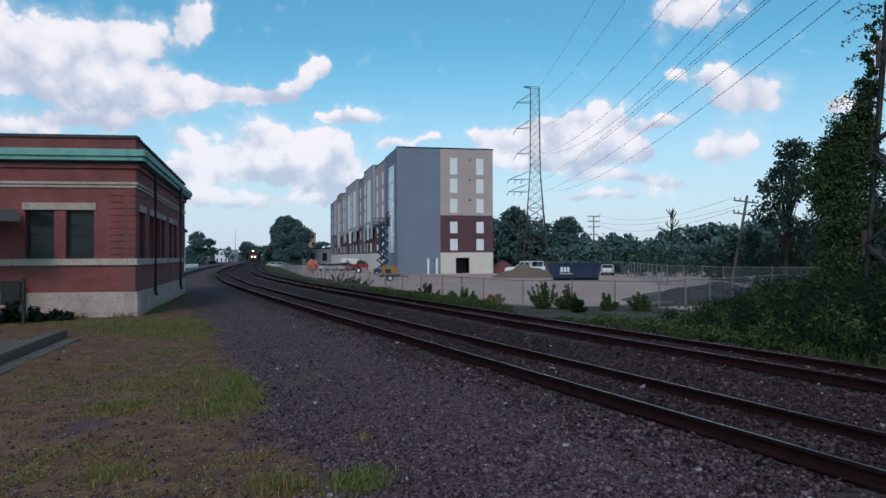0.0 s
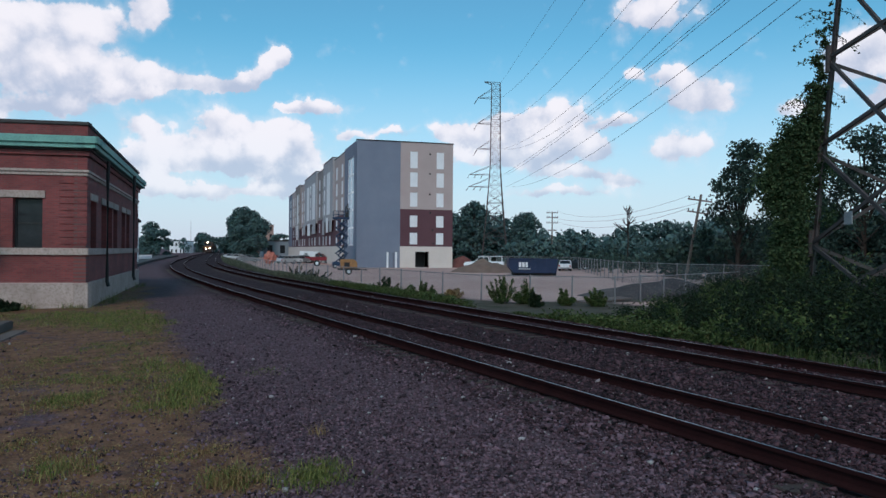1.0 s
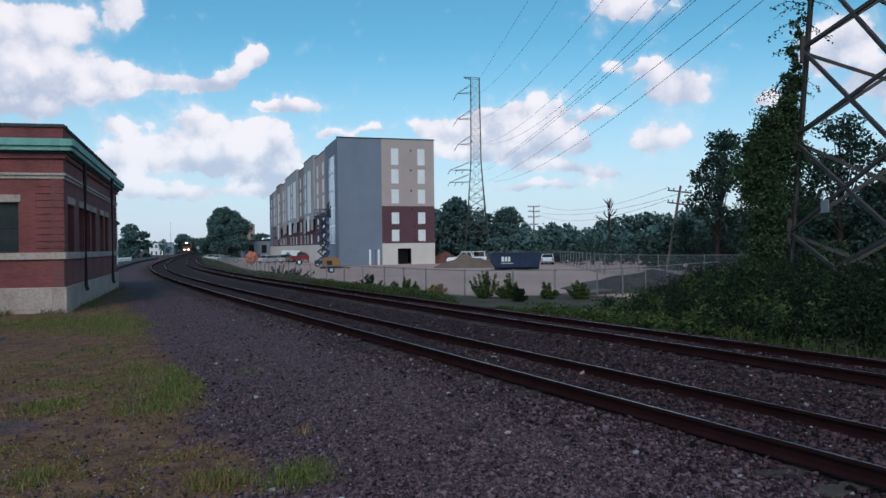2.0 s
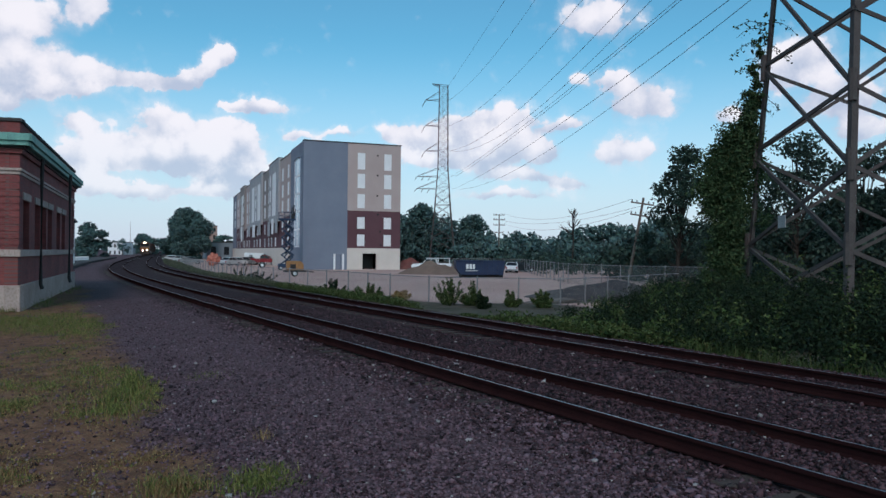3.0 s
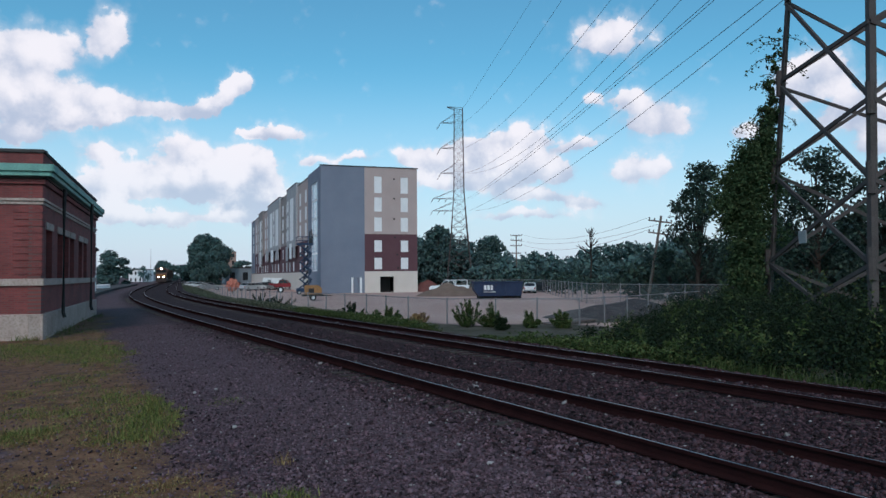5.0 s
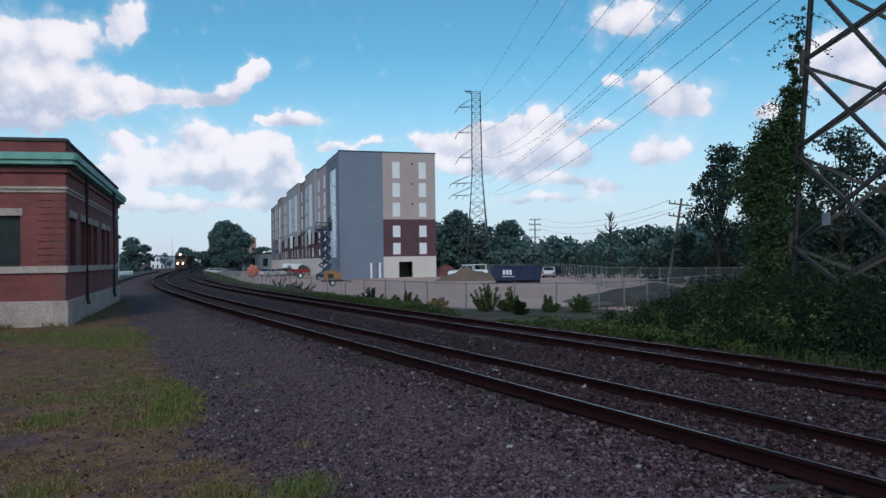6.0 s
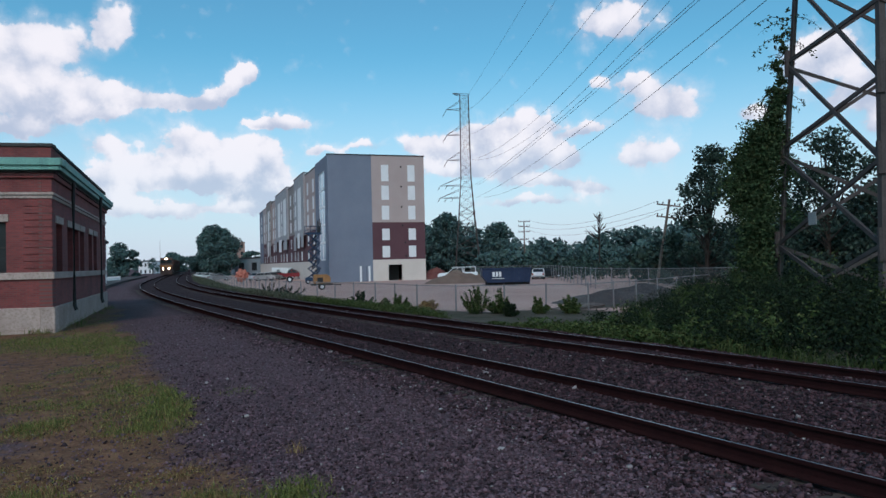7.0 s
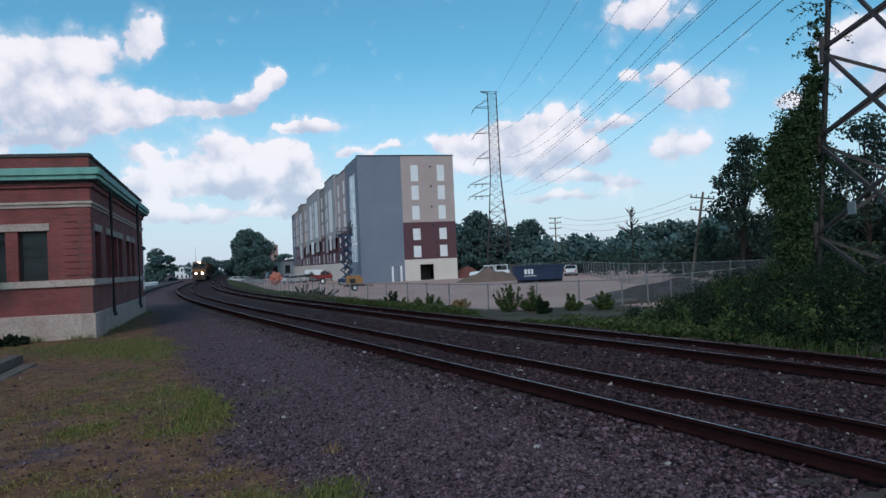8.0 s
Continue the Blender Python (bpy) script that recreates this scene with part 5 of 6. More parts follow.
def loose_stones():
    """Broken ballast lying loose over the ground near the camera and between the rails."""
    rng = np.random.default_rng(95)
    n = 170000
    d = 5.0 * np.exp(rng.uniform(0, 1, n) ** 1.15 * math.log(34 / 5.0))
    a = np.radians(rng.uniform(-42, 47, n))
    x, y = d * np.sin(a), d * np.cos(a)
    z, off, s = ground_height(x, y)
    g = grass_amount(x, y) * (off < -2.2)
    keep = (off < 6.6) & (rng.uniform(0, 1, n) > g * 0.82) & (np.abs(np.abs(off) - 0.755) > 0.1) & (np.abs(np.abs(off - SPACING) - 0.755) > 0.1)
    x, y, d, z, off = x[keep], y[keep], d[keep], z[keep], off[keep]
    z = z + np.clip(1 - np.hypot(x, y) / 90, 0, 1) * (smooth_noise(x, y, 0.8, 1) * 0.05 + smooth_noise(x, y, 4.0, 2) * 0.018)
    n = len(x)
    size = rng.uniform(0.009, 0.023, n) * (1 + rng.uniform(0, 1, n) ** 8 * 1.2) * np.where(off > -2.0, 1.35, 1.0)
    base = np.array([(1, 0, 0), (-1, 0, 0), (0, 1, 0), (0, -1, 0), (0, 0, 1), (0, 0, -1)], float)
    v = base[None] * rng.uniform(0.55, 1.2, (n, 6, 1)) + rng.normal(size=(n, 6, 3)) * 0.22
    q = rng.normal(size=(n, 4))
    q /= np.linalg.norm(q, axis=1, keepdims=True)
    w, i, j, k = q.T
    rot = np.stack([1 - 2 * (j * j + k * k), 2 * (i * j - k * w), 2 * (i * k + j * w), 2 * (i * j + k * w), 1 - 2 * (i * i + k * k), 2 * (j * k - i * w), 2 * (i * k - j * w), 2 * (j * k + i * w), 1 - 2 * (i * i + j * j)], 1).reshape(n, 3, 3)
    v = np.einsum("nab,nvb->nva", rot, v) * size[:, None, None]
    v[..., 2] *= 0.75
    v += np.stack([x, y, z + size * 0.3], 1)[:, None]
    tri = np.array([(0, 2, 4), (2, 1, 4), (1, 3, 4), (3, 0, 4), (2, 0, 5), (1, 2, 5), (3, 1, 5), (0, 3, 5)])
    pale = rng.uniform(0, 1, n) < 0.012
    oily = off + rng.normal(size=n) * 0.55 > -1.5
    for nm, sel, mat, lab in (("ballast", ~pale & ~oily, STONES, "grey crushed stone beside the tracks"), ("track_ballast", ~pale & oily, OILSTONES, "dark oil-stained ballast between the rails"), ("pale_stones", pale, PALESTONE, "scattered pale stones on the ballast")):
        m = int(sel.sum())
        me = bpy.data.meshes.new(nm)
        me.vertices.add(6 * m)
        me.vertices.foreach_set("co", v[sel].astype(np.float32).ravel())
        t = (np.arange(m)[:, None, None] * 6 + tri[None]).ravel()
        me.loops.add(24 * m)
        me.loops.foreach_set("vertex_index", t.astype(np.int32))
        me.polygons.add(8 * m)
        me.polygons.foreach_set("loop_start", (np.arange(8 * m) * 3).astype(np.int32))
        me.materials.append(mat)
        me.update(calc_edges=True)
        tagged(new(nm, me), lab, "ballast", kind="stuff")


loose_stones()


def stone(x, y, r, seed):
    rng = random.Random(seed)
    bm = bmesh.new()
    bmesh.ops.create_icosphere(bm, subdivisions=2, radius=r)
    for v in bm.verts:
        v.co *= 1 + 0.3 * noise.noise(v.co * (2.2 / r) + Vector((seed, 0, 0)))
        v.co.z *= 0.65
    o = part("stone", bm, PALESTONE)
    o.matrix_basis = pose(x, y, -0.17 + r * 0.3, 0, 0, seed * 40)
    tagged(o, "pale loose stone lying on the ballast", "stone", "pale stones")


for i, (sx, sy, sr) in enumerate(((1.38, 8.15, 0.042), (-1.9, 10.6, 0.035), (2.05, 13.6, 0.06), (2.25, 13.4, 0.04), (3.9, 8.6, 0.03), (-3.2, 13.8, 0.035), (-2.9, 14.2, 0.03), (-0.4, 6.2, 0.03), (0.9, 10.5, 0.03))):
    stone(sx, sy, sr, i + 1)

# ---- fences ----
def link_material():
    """Chain-link wire: a fine diagonal mesh with open gaps."""
    m, n, l, b = mat_base("chain link", 0.6, 0.5)
    b.inputs["Base Color"].default_value = (0.30, 0.30, 0.31, 1)
    nz = n.new("ShaderNodeTexNoise")
    nz.inputs["Scale"].default_value = 3.0
    tr = n.new("ShaderNodeBsdfTransparent")
    mx = n.new("ShaderNodeMixShader")
    mr = n.new("ShaderNodeMapRange")
    mr.inputs["To Min"].default_value, mr.inputs["To Max"].default_value = 0.06, 0.11
    l.new(nz.outputs["Fac"], mr.inputs["Value"])
    l.new(mr.outputs["Result"], mx.inputs[0])
    l.new(tr.outputs[0], mx.inputs[1])
    l.new(b.outputs[0], mx.inputs[2])
    l.new(mx.outputs[0], n["Material Output"].inputs[0])
    return m


LINK = link_material()
POST = surface("fence post", (0.20, 0.19, 0.20), (0.26, 0.25, 0.26), 1.5, 30, 0.6, 0.3)


def fence(points, height, spacing, label):
    fe = thing("chain_link_fence", pose(0, 0, 0), label, "fence", "chain-link fences")
    post = None
    for (ax, ay, az_), (bx, by, bz) in zip(points[:-1], points[1:]):
        a, b = Vector((ax, ay, az_)), Vector((bx, by, bz))
        n = max(1, round((b - a).length / spacing))
        for i in range(n):
            p, q = a.lerp(b, i / n), a.lerp(b, (i + 1) / n)
            if post is None:
                bm = bmesh.new()
                add_tube(bm, [(0, 0, -0.2), (0, 0, height + 0.05)], 0.04, 8)
                add_tube(bm, [(0, 0, height + 0.05), (0, 0, height + 0.1)], [0.05, 0.015], 8)
                post = part("post", bm, POST, fe)
                o = post
            else:
                o = post.copy()
                scene.collection.objects.link(o)
            o.matrix_basis = pose(*p, random.uniform(-1.5, 1.5), random.uniform(-1.5, 1.5), 0)
            bm = bmesh.new()
            add_bar(bm, p + Vector((0, 0, height)), q + Vector((0, 0, height)), 0.045, 0.045, 6)
            part("top_rail", bm, POST, fe)
            bm = bmesh.new()
            d = (q - p).normalized()
            nrm = Vector((d.y, -d.x, 0)) * 0.004
            lo, hi = Vector((0, 0, 0.04)), Vector((0, 0, height - 0.03))
            v = [bm.verts.new(w) for w in (p + lo + nrm, q + lo + nrm, q + hi + nrm, p + hi + nrm, p + lo - nrm, q + lo - nrm, q + hi - nrm, p + hi - nrm)]
            for k in ((0, 1, 2, 3), (7, 6, 5, 4), (3, 2, 6, 7), (1, 0, 4, 5)):
                bm.faces.new([v[j] for j in k])
            part("wire_mesh", bm, LINK, fe)
    return fe


_left = [(*line_at(s, 10.0)[:2], LOT) for s in (150, 130, 110, 92, 76, 62, 50)]
fence(_left + [(*p, LOT) for p in FENCE] + [(19.6, 45.5, LOT), (24, 50, LOT)], 1.42, 2.9, "grey chain-link fence along the railway side of the lot")
fence([(*polar(a, d), LOT) for a, d in ((7.5, 116), (11.0, 117), (13.6, 112), (14.9, 90), (17.3, 67), (21.3, 60), (28.0, 58), (36.0, 58), (44.0, 60))], 1.85, 3.0, "grey chain-link fence at the back of the lot")


# ---- things on the lot ----
BLUEPAINT = surface("dark blue paint", (0.012, 0.03, 0.075), (0.02, 0.042, 0.095), 0.8, 14, 0.5, 0.1, c3=(0.05, 0.03, 0.025))
WHITEPAINT = surface("white car paint", (0.70, 0.71, 0.73), (0.76, 0.77, 0.79), 0.5, 10, 0.25, bump=0.0)
REDPAINT = surface("dark red paint", (0.20, 0.015, 0.02), (0.26, 0.02, 0.025), 0.5, 10, 0.25, bump=0.0)
GREYPAINT = surface("grey car paint", (0.20, 0.21, 0.22), (0.26, 0.27, 0.28), 0.5, 10, 0.25, bump=0.0)
BLACKPAINT = surface("black car paint", (0.012, 0.012, 0.014), (0.02, 0.02, 0.022), 0.5, 10, 0.25, bump=0.0)
SILVERPAINT = surface("silver car paint", (0.45, 0.46, 0.48), (0.52, 0.53, 0.55), 0.5, 10, 0.3, bump=0.0)
TYRE = surface("tyre", (0.015, 0.015, 0.016), (0.03, 0.028, 0.027), 3, 30, 0.9)
ORANGE = surface("faded orange plastic", (0.56, 0.19, 0.14), (0.46, 0.14, 0.10), 1.5, 20, 0.8)
YELLOW = surface("yellow-orange machine paint", (0.36, 0.16, 0.06), (0.26, 0.12, 0.05), 1.5, 14, 0.5, c3=(0.12, 0.07, 0.05))
LIFTBLUE = surface("blue lift paint", (0.014, 0.040, 0.085), (0.022, 0.052, 0.10), 1.5, 14, 0.6, c3=(0.03, 0.04, 0.06))
LAMPRED = surface("tail lamp", (0.35, 0.01, 0.01), (0.3, 0.01, 0.01), 2, 10, 0.2, bump=0)


def roll_off():
    dx = Vector((17.46 - 11.95, -0.25, 0)).normalized()
    t = thing("dumpster", frame_of((11.95, 80.3, 0), dx, (dx.y, -dx.x)) @ pose(0, 0, LOT), "dark blue steel roll-off dumpster with white lettering", "dumpster")
    l, d, h = 5.55, 2.4, 1.85
    bm = bmesh.new()
    # sloped ends, open top
    pr = [(0.55, 0.28), (l - 0.15, 0.28), (l, h), (0.0, h), (0.0, h * 0.55)]
    outer0 = [bm.verts.new((x, 0, z)) for x, z in pr]
    outer1 = [bm.verts.new((x, d, z)) for x, z in pr]
    inner0 = [bm.verts.new((min(max(x, 0.07), l - 0.07), 0.06, max(z, 0.36))) for x, z in pr]
    inner1 = [bm.verts.new((min(max(x, 0.07), l - 0.07), d - 0.06, max(z, 0.36))) for x, z in pr]
    bm.faces.new(outer0)
    bm.faces.new(outer1[::-1])
    bm.faces.new(inner0[::-1])
    bm.faces.new(inner1)
    for k in (0, 1, 3, 4):
        q = (k + 1) % 5
        bm.faces.new((outer0[q], outer0[k], outer1[k], outer1[q]))
        bm.faces.new((inner0[k], inner0[q], inner1[q], inner1[k]))
    for a, b in ((2, 3),):
        bm.faces.new((outer0[a], inner0[a], inner0[b], outer0[b]))
        bm.faces.new((outer1[b], inner1[b], inner1[a], outer1[a]))
        bm.faces.new((outer0[b], inner0[b], inner1[b], outer1[b]))
        bm.faces.new((outer0[a], outer1[a], inner1[a], inner0[a]))
    part("hull", bm, BLUEPAINT, t)
    part("rim", box((-0.05, -0.07, h - 0.06), (l + 0.05, 0.02, h + 0.06), 0.015), BLUEPAINT, t)
    part("rim", box((-0.05, d - 0.02, h - 0.06), (l + 0.05, d + 0.07, h + 0.06), 0.015), BLUEPAINT, t)
    for i in range(9):
        x = 0.7 + i * 0.57
        part("rib", box((x, -0.06, 0.30), (x + 0.09, 0.0, h - 0.06), 0.01), BLUEPAINT, t)
    for y in (0.5, 1.7):
        part("skid", box((0.5, y, 0.0), (l - 0.1, y + 0.18, 0.28), 0.015), DARKMETAL, t)
    for x in (0.65, l - 0.5):
        bm = bmesh.new()
        add_tube(bm, [(x, 0.2, 0.13), (x, 0.45, 0.13)], 0.13, 12)
        part("roller", bm, DARKMETAL, t)
    # emblem as plain white shapes, and a line of unreadable writing
    for x0, x1, z0, z1 in ((1.12, 1.4, 0.95, 1.5), (1.5, 1.78, 0.95, 1.5), (1.88, 2.12, 0.95, 1.5)):
        part("emblem_bar", box((x0, -0.085, z0), (x1, -0.064, z1)), WHITEPAINT, t)
    part("writing_bar", box((1.05, -0.085, 0.70), (2.45, -0.064, 0.80)), SILVERPAINT, t)
    return t


roll_off()


def wheel(parent, x, y, r, w=0.22):
    bm = bmesh.new()
    add_tube(bm, [(x, y - w / 2, r), (x, y - w * 0.35, r), (x, y + w * 0.35, r), (x, y + w / 2, r)], [r * 0.9, r, r, r * 0.9], 18)
    o = part("wheel", bm, TYRE, parent)
    bm = bmesh.new()
    add_tube(bm, [(x, y - w / 2 - 0.012, r), (x, y + w / 2 + 0.012, r)], r * 0.58, 14)
    part("rim", bm, SILVERPAINT, o)
    return o


def profile_body(prof, half, inset=0.1):
    """A car body or cabin: a side outline swept across the width, narrower at the top."""
    bm = bmesh.new()
    zs = [z for _, z in prof]
    top, bot = max(zs), min(zs)
    left, right = [], []
    for x, z in prof:
        k = half - inset * (z - bot) / (top - bot)
        left.append(bm.verts.new((x, k, z)))
        right.append(bm.verts.new((x, -k, z)))
    bm.faces.new(left[::-1])
    bm.faces.new(right)
    n = len(prof)
    for i in range(n):
        j = (i + 1) % n
        bm.faces.new((left[i], left[j], right[j], right[i]))
    bmesh.ops.bevel(bm, geom=list(bm.edges), offset=0.05, segments=2, affect="EDGES")
    bmesh.ops.recalc_face_normals(bm, faces=list(bm.faces))
    return bm


def vehicle(kind, m, paint, label):
    t = thing(kind, m, label, {"van": "van", "pickup_truck": "truck"}.get(kind, "car"), "parked vehicles")
    if kind == "van":
        body = [(-2.7, 0.35), (2.6, 0.35), (2.75, 0.75), (2.65, 1.05), (1.75, 1.35), (1.15, 2.25), (-2.6, 2.35), (-2.75, 1.2)]
        glass = [(1.0, 1.42), (1.72, 1.40), (1.2, 2.1), (1.0, 2.1)]
        axles, r, half = (1.75, -1.7), 0.36, 0.98
    elif kind == "pickup_truck":
        body = [(-2.8, 0.5), (2.7, 0.5), (2.8, 0.8), (2.65, 1.15), (1.35, 1.25), (-2.8, 1.25)]
        glass = [(-0.75, 1.27), (1.25, 1.27), (0.55, 1.85), (-0.6, 1.88)]
        axles, r, half = (1.75, -1.75), 0.4, 0.98
    else:
        body = [(-2.2, 0.3), (2.15, 0.3), (2.25, 0.6), (2.1, 0.85), (1.0, 0.98), (-1.9, 1.02), (-2.25, 0.9)]
        glass = [(-1.75, 1.03), (0.95, 1.0), (0.25, 1.42), (-1.1, 1.46)]
        axles, r, half = (1.35, -1.35), 0.32, 0.9
    b = part("body", profile_body(body, half), paint, t)
    if kind == "van":
        for s in (-1, 1):
            part("side_window", box((1.0, s * 0.93 - 0.02, 1.42), (1.55, s * 0.93 + 0.02, 1.95)), DARKGLASS, b)
        part("emblem_bar", box((-1.6, -1.0, 1.5), (-0.9, -0.95, 1.95)), GREYPAINT, b)
        part("windscreen", profile_body([(1.30, 1.45), (1.74, 1.38), (1.2, 2.18), (1.0, 2.15)], 0.86, 0.06), DARKGLASS, b)
    else:
        c = part("cabin", profile_body(glass, half - 0.06, 0.18), DARKGLASS, t)
        x0, x1, z = glass[3][0] + 0.05, glass[2][0] - 0.05, max(g[1] for g in glass)
        part("roof", box((x0, -half + 0.24, z - 0.03), (x1, half - 0.24, z + 0.03), 0.02), paint, c)
        for s in (-1, 1):
            for xa, xb in ((glass[0][0], glass[3][0]), (glass[1][0], glass[2][0]), ((glass[0][0] + glass[1][0]) / 2, (glass[2][0] + glass[3][0]) / 2)):
                bm = bmesh.new()
                add_bar(bm, (xa, s * (half - 0.07), glass[0][1]), (xb, s * (half - 0.22), z), 0.07, 0.05)
                part("pillar", bm, paint, c)
    for x in axles:
        for s in (-1, 1):
            wheel(t, x, s * (half - 0.12), r)
    xf, xb = max(p[0] for p in body), min(p[0] for p in body)
    zl = 0.85 if kind != "car" else 0.68
    for s in (-1, 1):
        part("headlight", box((xf - 0.14, s * half * 0.72 - 0.14, zl - 0.1), (xf - 0.0, s * half * 0.72 + 0.14, zl + 0.08), 0.02), SILVERPAINT, t)
        part("tail_lamp", box((xb - 0.0, s * half * 0.8 - 0.09, zl - 0.1), (xb + 0.1, s * half * 0.8 + 0.09, zl + 0.18), 0.02), LAMPRED, t)
    part("bumper", box((xf - 0.12, -half * 0.9, 0.32), (xf + 0.05, half * 0.9, 0.52), 0.03), GREYPAINT, t)
    part("bumper", box((xb - 0.05, -half * 0.9, 0.32), (xb + 0.12, half * 0.9, 0.52), 0.03), GREYPAINT, t)
    if kind == "pickup_truck" and paint is WHITEPAINT:
        bm = bmesh.new()
        for x in (-2.5, -0.9):
            for s in (-1, 1):
                add_bar(bm, (x, s * 0.85, 1.2), (x, s * 0.85, 1.95), 0.06)
            add_bar(bm, (x, -0.9, 1.95), (x, 0.9, 1.95), 0.06)
        for s in (-1, 1):
            add_bar(bm, (-2.6, s * 0.85, 1.97), (0.8, s * 0.85, 1.97), 0.06)
        part("ladder_rack", bm, WHITEPAINT, t)
    return t


def at_polar(a, d, turn, z=LOT):
    return pose(*polar(a, d), z, 0, 0, turn)


vehicle("van", at_polar(-7.05, 152, -8), WHITEPAINT, "white panel van parked beside the apartment block")
vehicle("pickup_truck", at_polar(-6.55, 144, -5), REDPAINT, "dark red pickup truck parked beside the apartment block")
vehicle("pickup_truck", at_polar(6.5, 101, 170), WHITEPAINT, "white pickup truck with a ladder rack behind the earth heap")
vehicle("car", at_polar(12.9, 104, 75), WHITEPAINT, "white car parked behind the dumpster")
vehicle("car", at_polar(13.6, 108, 20), BLACKPAINT, "black car parked behind the dumpster")
for a, d, turn, paint, nm in ((-9.1, 138, 60, SILVERPAINT, "silver"), (-8.6, 140, 65, WHITEPAINT, "white"), (-8.1, 142, 60, GREYPAINT, "grey"), (-7.7, 150, 65, BLACKPAINT, "black"), (-12.6, 165, 20, SILVERPAINT, "silver"), (-12.0, 150, 20, GREYPAINT, "grey"),
                             (-10.0, 160, 15, REDPAINT, "dark red"), (-13.2, 175, 30, WHITEPAINT, "white")):
    vehicle("car", at_polar(a, d, turn), paint, nm + " car parked on the lot beside the line")


def heap(x, y, rx, ry, h, mat, label, seed, name="earth_mound"):
    bm = bmesh.new()
    bmesh.ops.create_grid(bm, x_segments=26, y_segments=26, size=1.0)
    for v in bm.verts:
        r = math.hypot(v.co.x, v.co.y)
        z = max(0.0, 1 - r) ** 0.85
        n = noise.noise(Vector((v.co.x * 3 + seed, v.co.y * 3, 0))) * 0.25 + noise.noise(Vector((v.co.x * 9 + seed, v.co.y * 9, 3))) * 0.1
        v.co = Vector((v.co.x * rx, v.co.y * ry, (z * (1 + n)) * h - 0.06))
    o = part(name, bm, mat)
    o.matrix_basis = pose(x, y, LOT)
    return tagged(o, label, "heap")


heap(10.6, 92.0, 4.6, 3.0, 1.75, EARTH, "reddish brown earth heap on the lot", 1)
heap(*polar(8.2, 96), 3.4, 2.6, 1.1, EARTH, "low brown earth heap on the lot", 2)
heap(*polar(4.7, 118), 3.6, 3.0, 1.9, surface("red earth", (0.20, 0.07, 0.06), (0.15, 0.055, 0.05), 0.8, 8, 0.95, bump=0.6), "dark red earth heap beside the apartment block", 3)
heap(15.0, 44.5, 4.2, 3.2, 0.85, DARKEARTH, "dark heap of rubble behind the fence", 4, "rubble_mound")
heap(18.8, 49.5, 4.2, 3.4, 1.0, DARKEARTH, "dark heap of soil behind the fence", 5, "rubble_mound")
part_bm = box((-1.6, -0.5, 0.0), (1.6, 0.5, 0.12), 0.03)
o = part("concrete_slab", part_bm, CONCRETE)
o.matrix_basis = pose(11.2, 39.3, LOT + 0.03, 2, -3, 25)
tagged(o, "pale broken concrete slab lying behind the fence", "slab")


def scissor_lift():
    t = thing("scissor_lift", at_polar(-4.85, 106.5, 10), "raised blue scissor lift beside the apartment block", "lift")
    part("chassis", box((-1.3, -0.6, 0.35), (1.3, 0.6, 0.95), 0.05), LIFTBLUE, t)
    for x in (-0.95, 0.95):
        for s in (-1, 1):
            wheel(t, x, s * 0.55, 0.3, 0.2)
    n, w = 5, 0.85
    for k in range(n):
        z0, z1 = 0.95 + k * 1.25, 0.95 + (k + 1) * 1.25
        for s in (-1, 1):
            for a, b in ((-w, w), (w, -w)):
                bm = bmesh.new()
                add_bar(bm, (a, s * 0.45, z0), (b, s * 0.45 + 0.05, z1), 0.26, 0.12)
                part("scissor_arm", bm, LIFTBLUE, t)
                bm = bmesh.new()
                add_bar(bm, (a * 0.75 + 0.15, s * 0.2, z0 - 0.3), (b * 0.75 + 0.15, s * 0.2, z1 - 0.3), 0.2, 0.12)
                part("inner_arm", bm, LIFTBLUE, t)
            bm = bmesh.new()
            add_tube(bm, [(s * w, -0.55, z0), (s * w, 0.55, z0)], 0.09, 8)
            part("pivot", bm, DARKMETAL, t)
        bm = bmesh.new()
        add_tube(bm, [(-0.35 * w, 0, z0 + 0.1), (0.4 * w, 0, z1 - 0.1)], 0.11, 8)
        part("cylinder", bm, DARKMETAL, t)
    zt = 0.95 + n * 1.25
    part("platform", box((-1.3, -0.65, zt), (1.1, 0.65, zt + 0.26), 0.02), LIFTBLUE, t)
    for x in (-1.25, -0.45, 0.3, 1.05):
        for s in (-1, 1):
            bm = bmesh.new()
            add_bar(bm, (x, s * 0.62, zt + 0.16), (x, s * 0.62, zt + 1.2), 0.05)
            part("rail_post", bm, LIFTBLUE, t)
    for z in (0.65, 1.2):
        for s in (-1, 1):
            bm = bmesh.new()
            add_bar(bm, (-1.25, s * 0.62, zt + z), (1.05, s * 0.62, zt + z), 0.05)
            part("guard_rail", bm, LIFTBLUE, t)
    part("crate", box((0.5, -0.4, zt + 0.26), (1.0, 0.4, zt + 1.0), 0.03), DARKMETAL, t)
    bm = bmesh.new()
    for dx, dz in ((0.55, 2.0), (0.8, 2.3), (1.0, 1.7)):
        add_bar(bm, (dx, 0.1, zt + 1.0), (dx + 0.1, 0.1, zt + dz), 0.16)
    part("tool", bm, DARKMETAL, t)
    return t


scissor_lift()


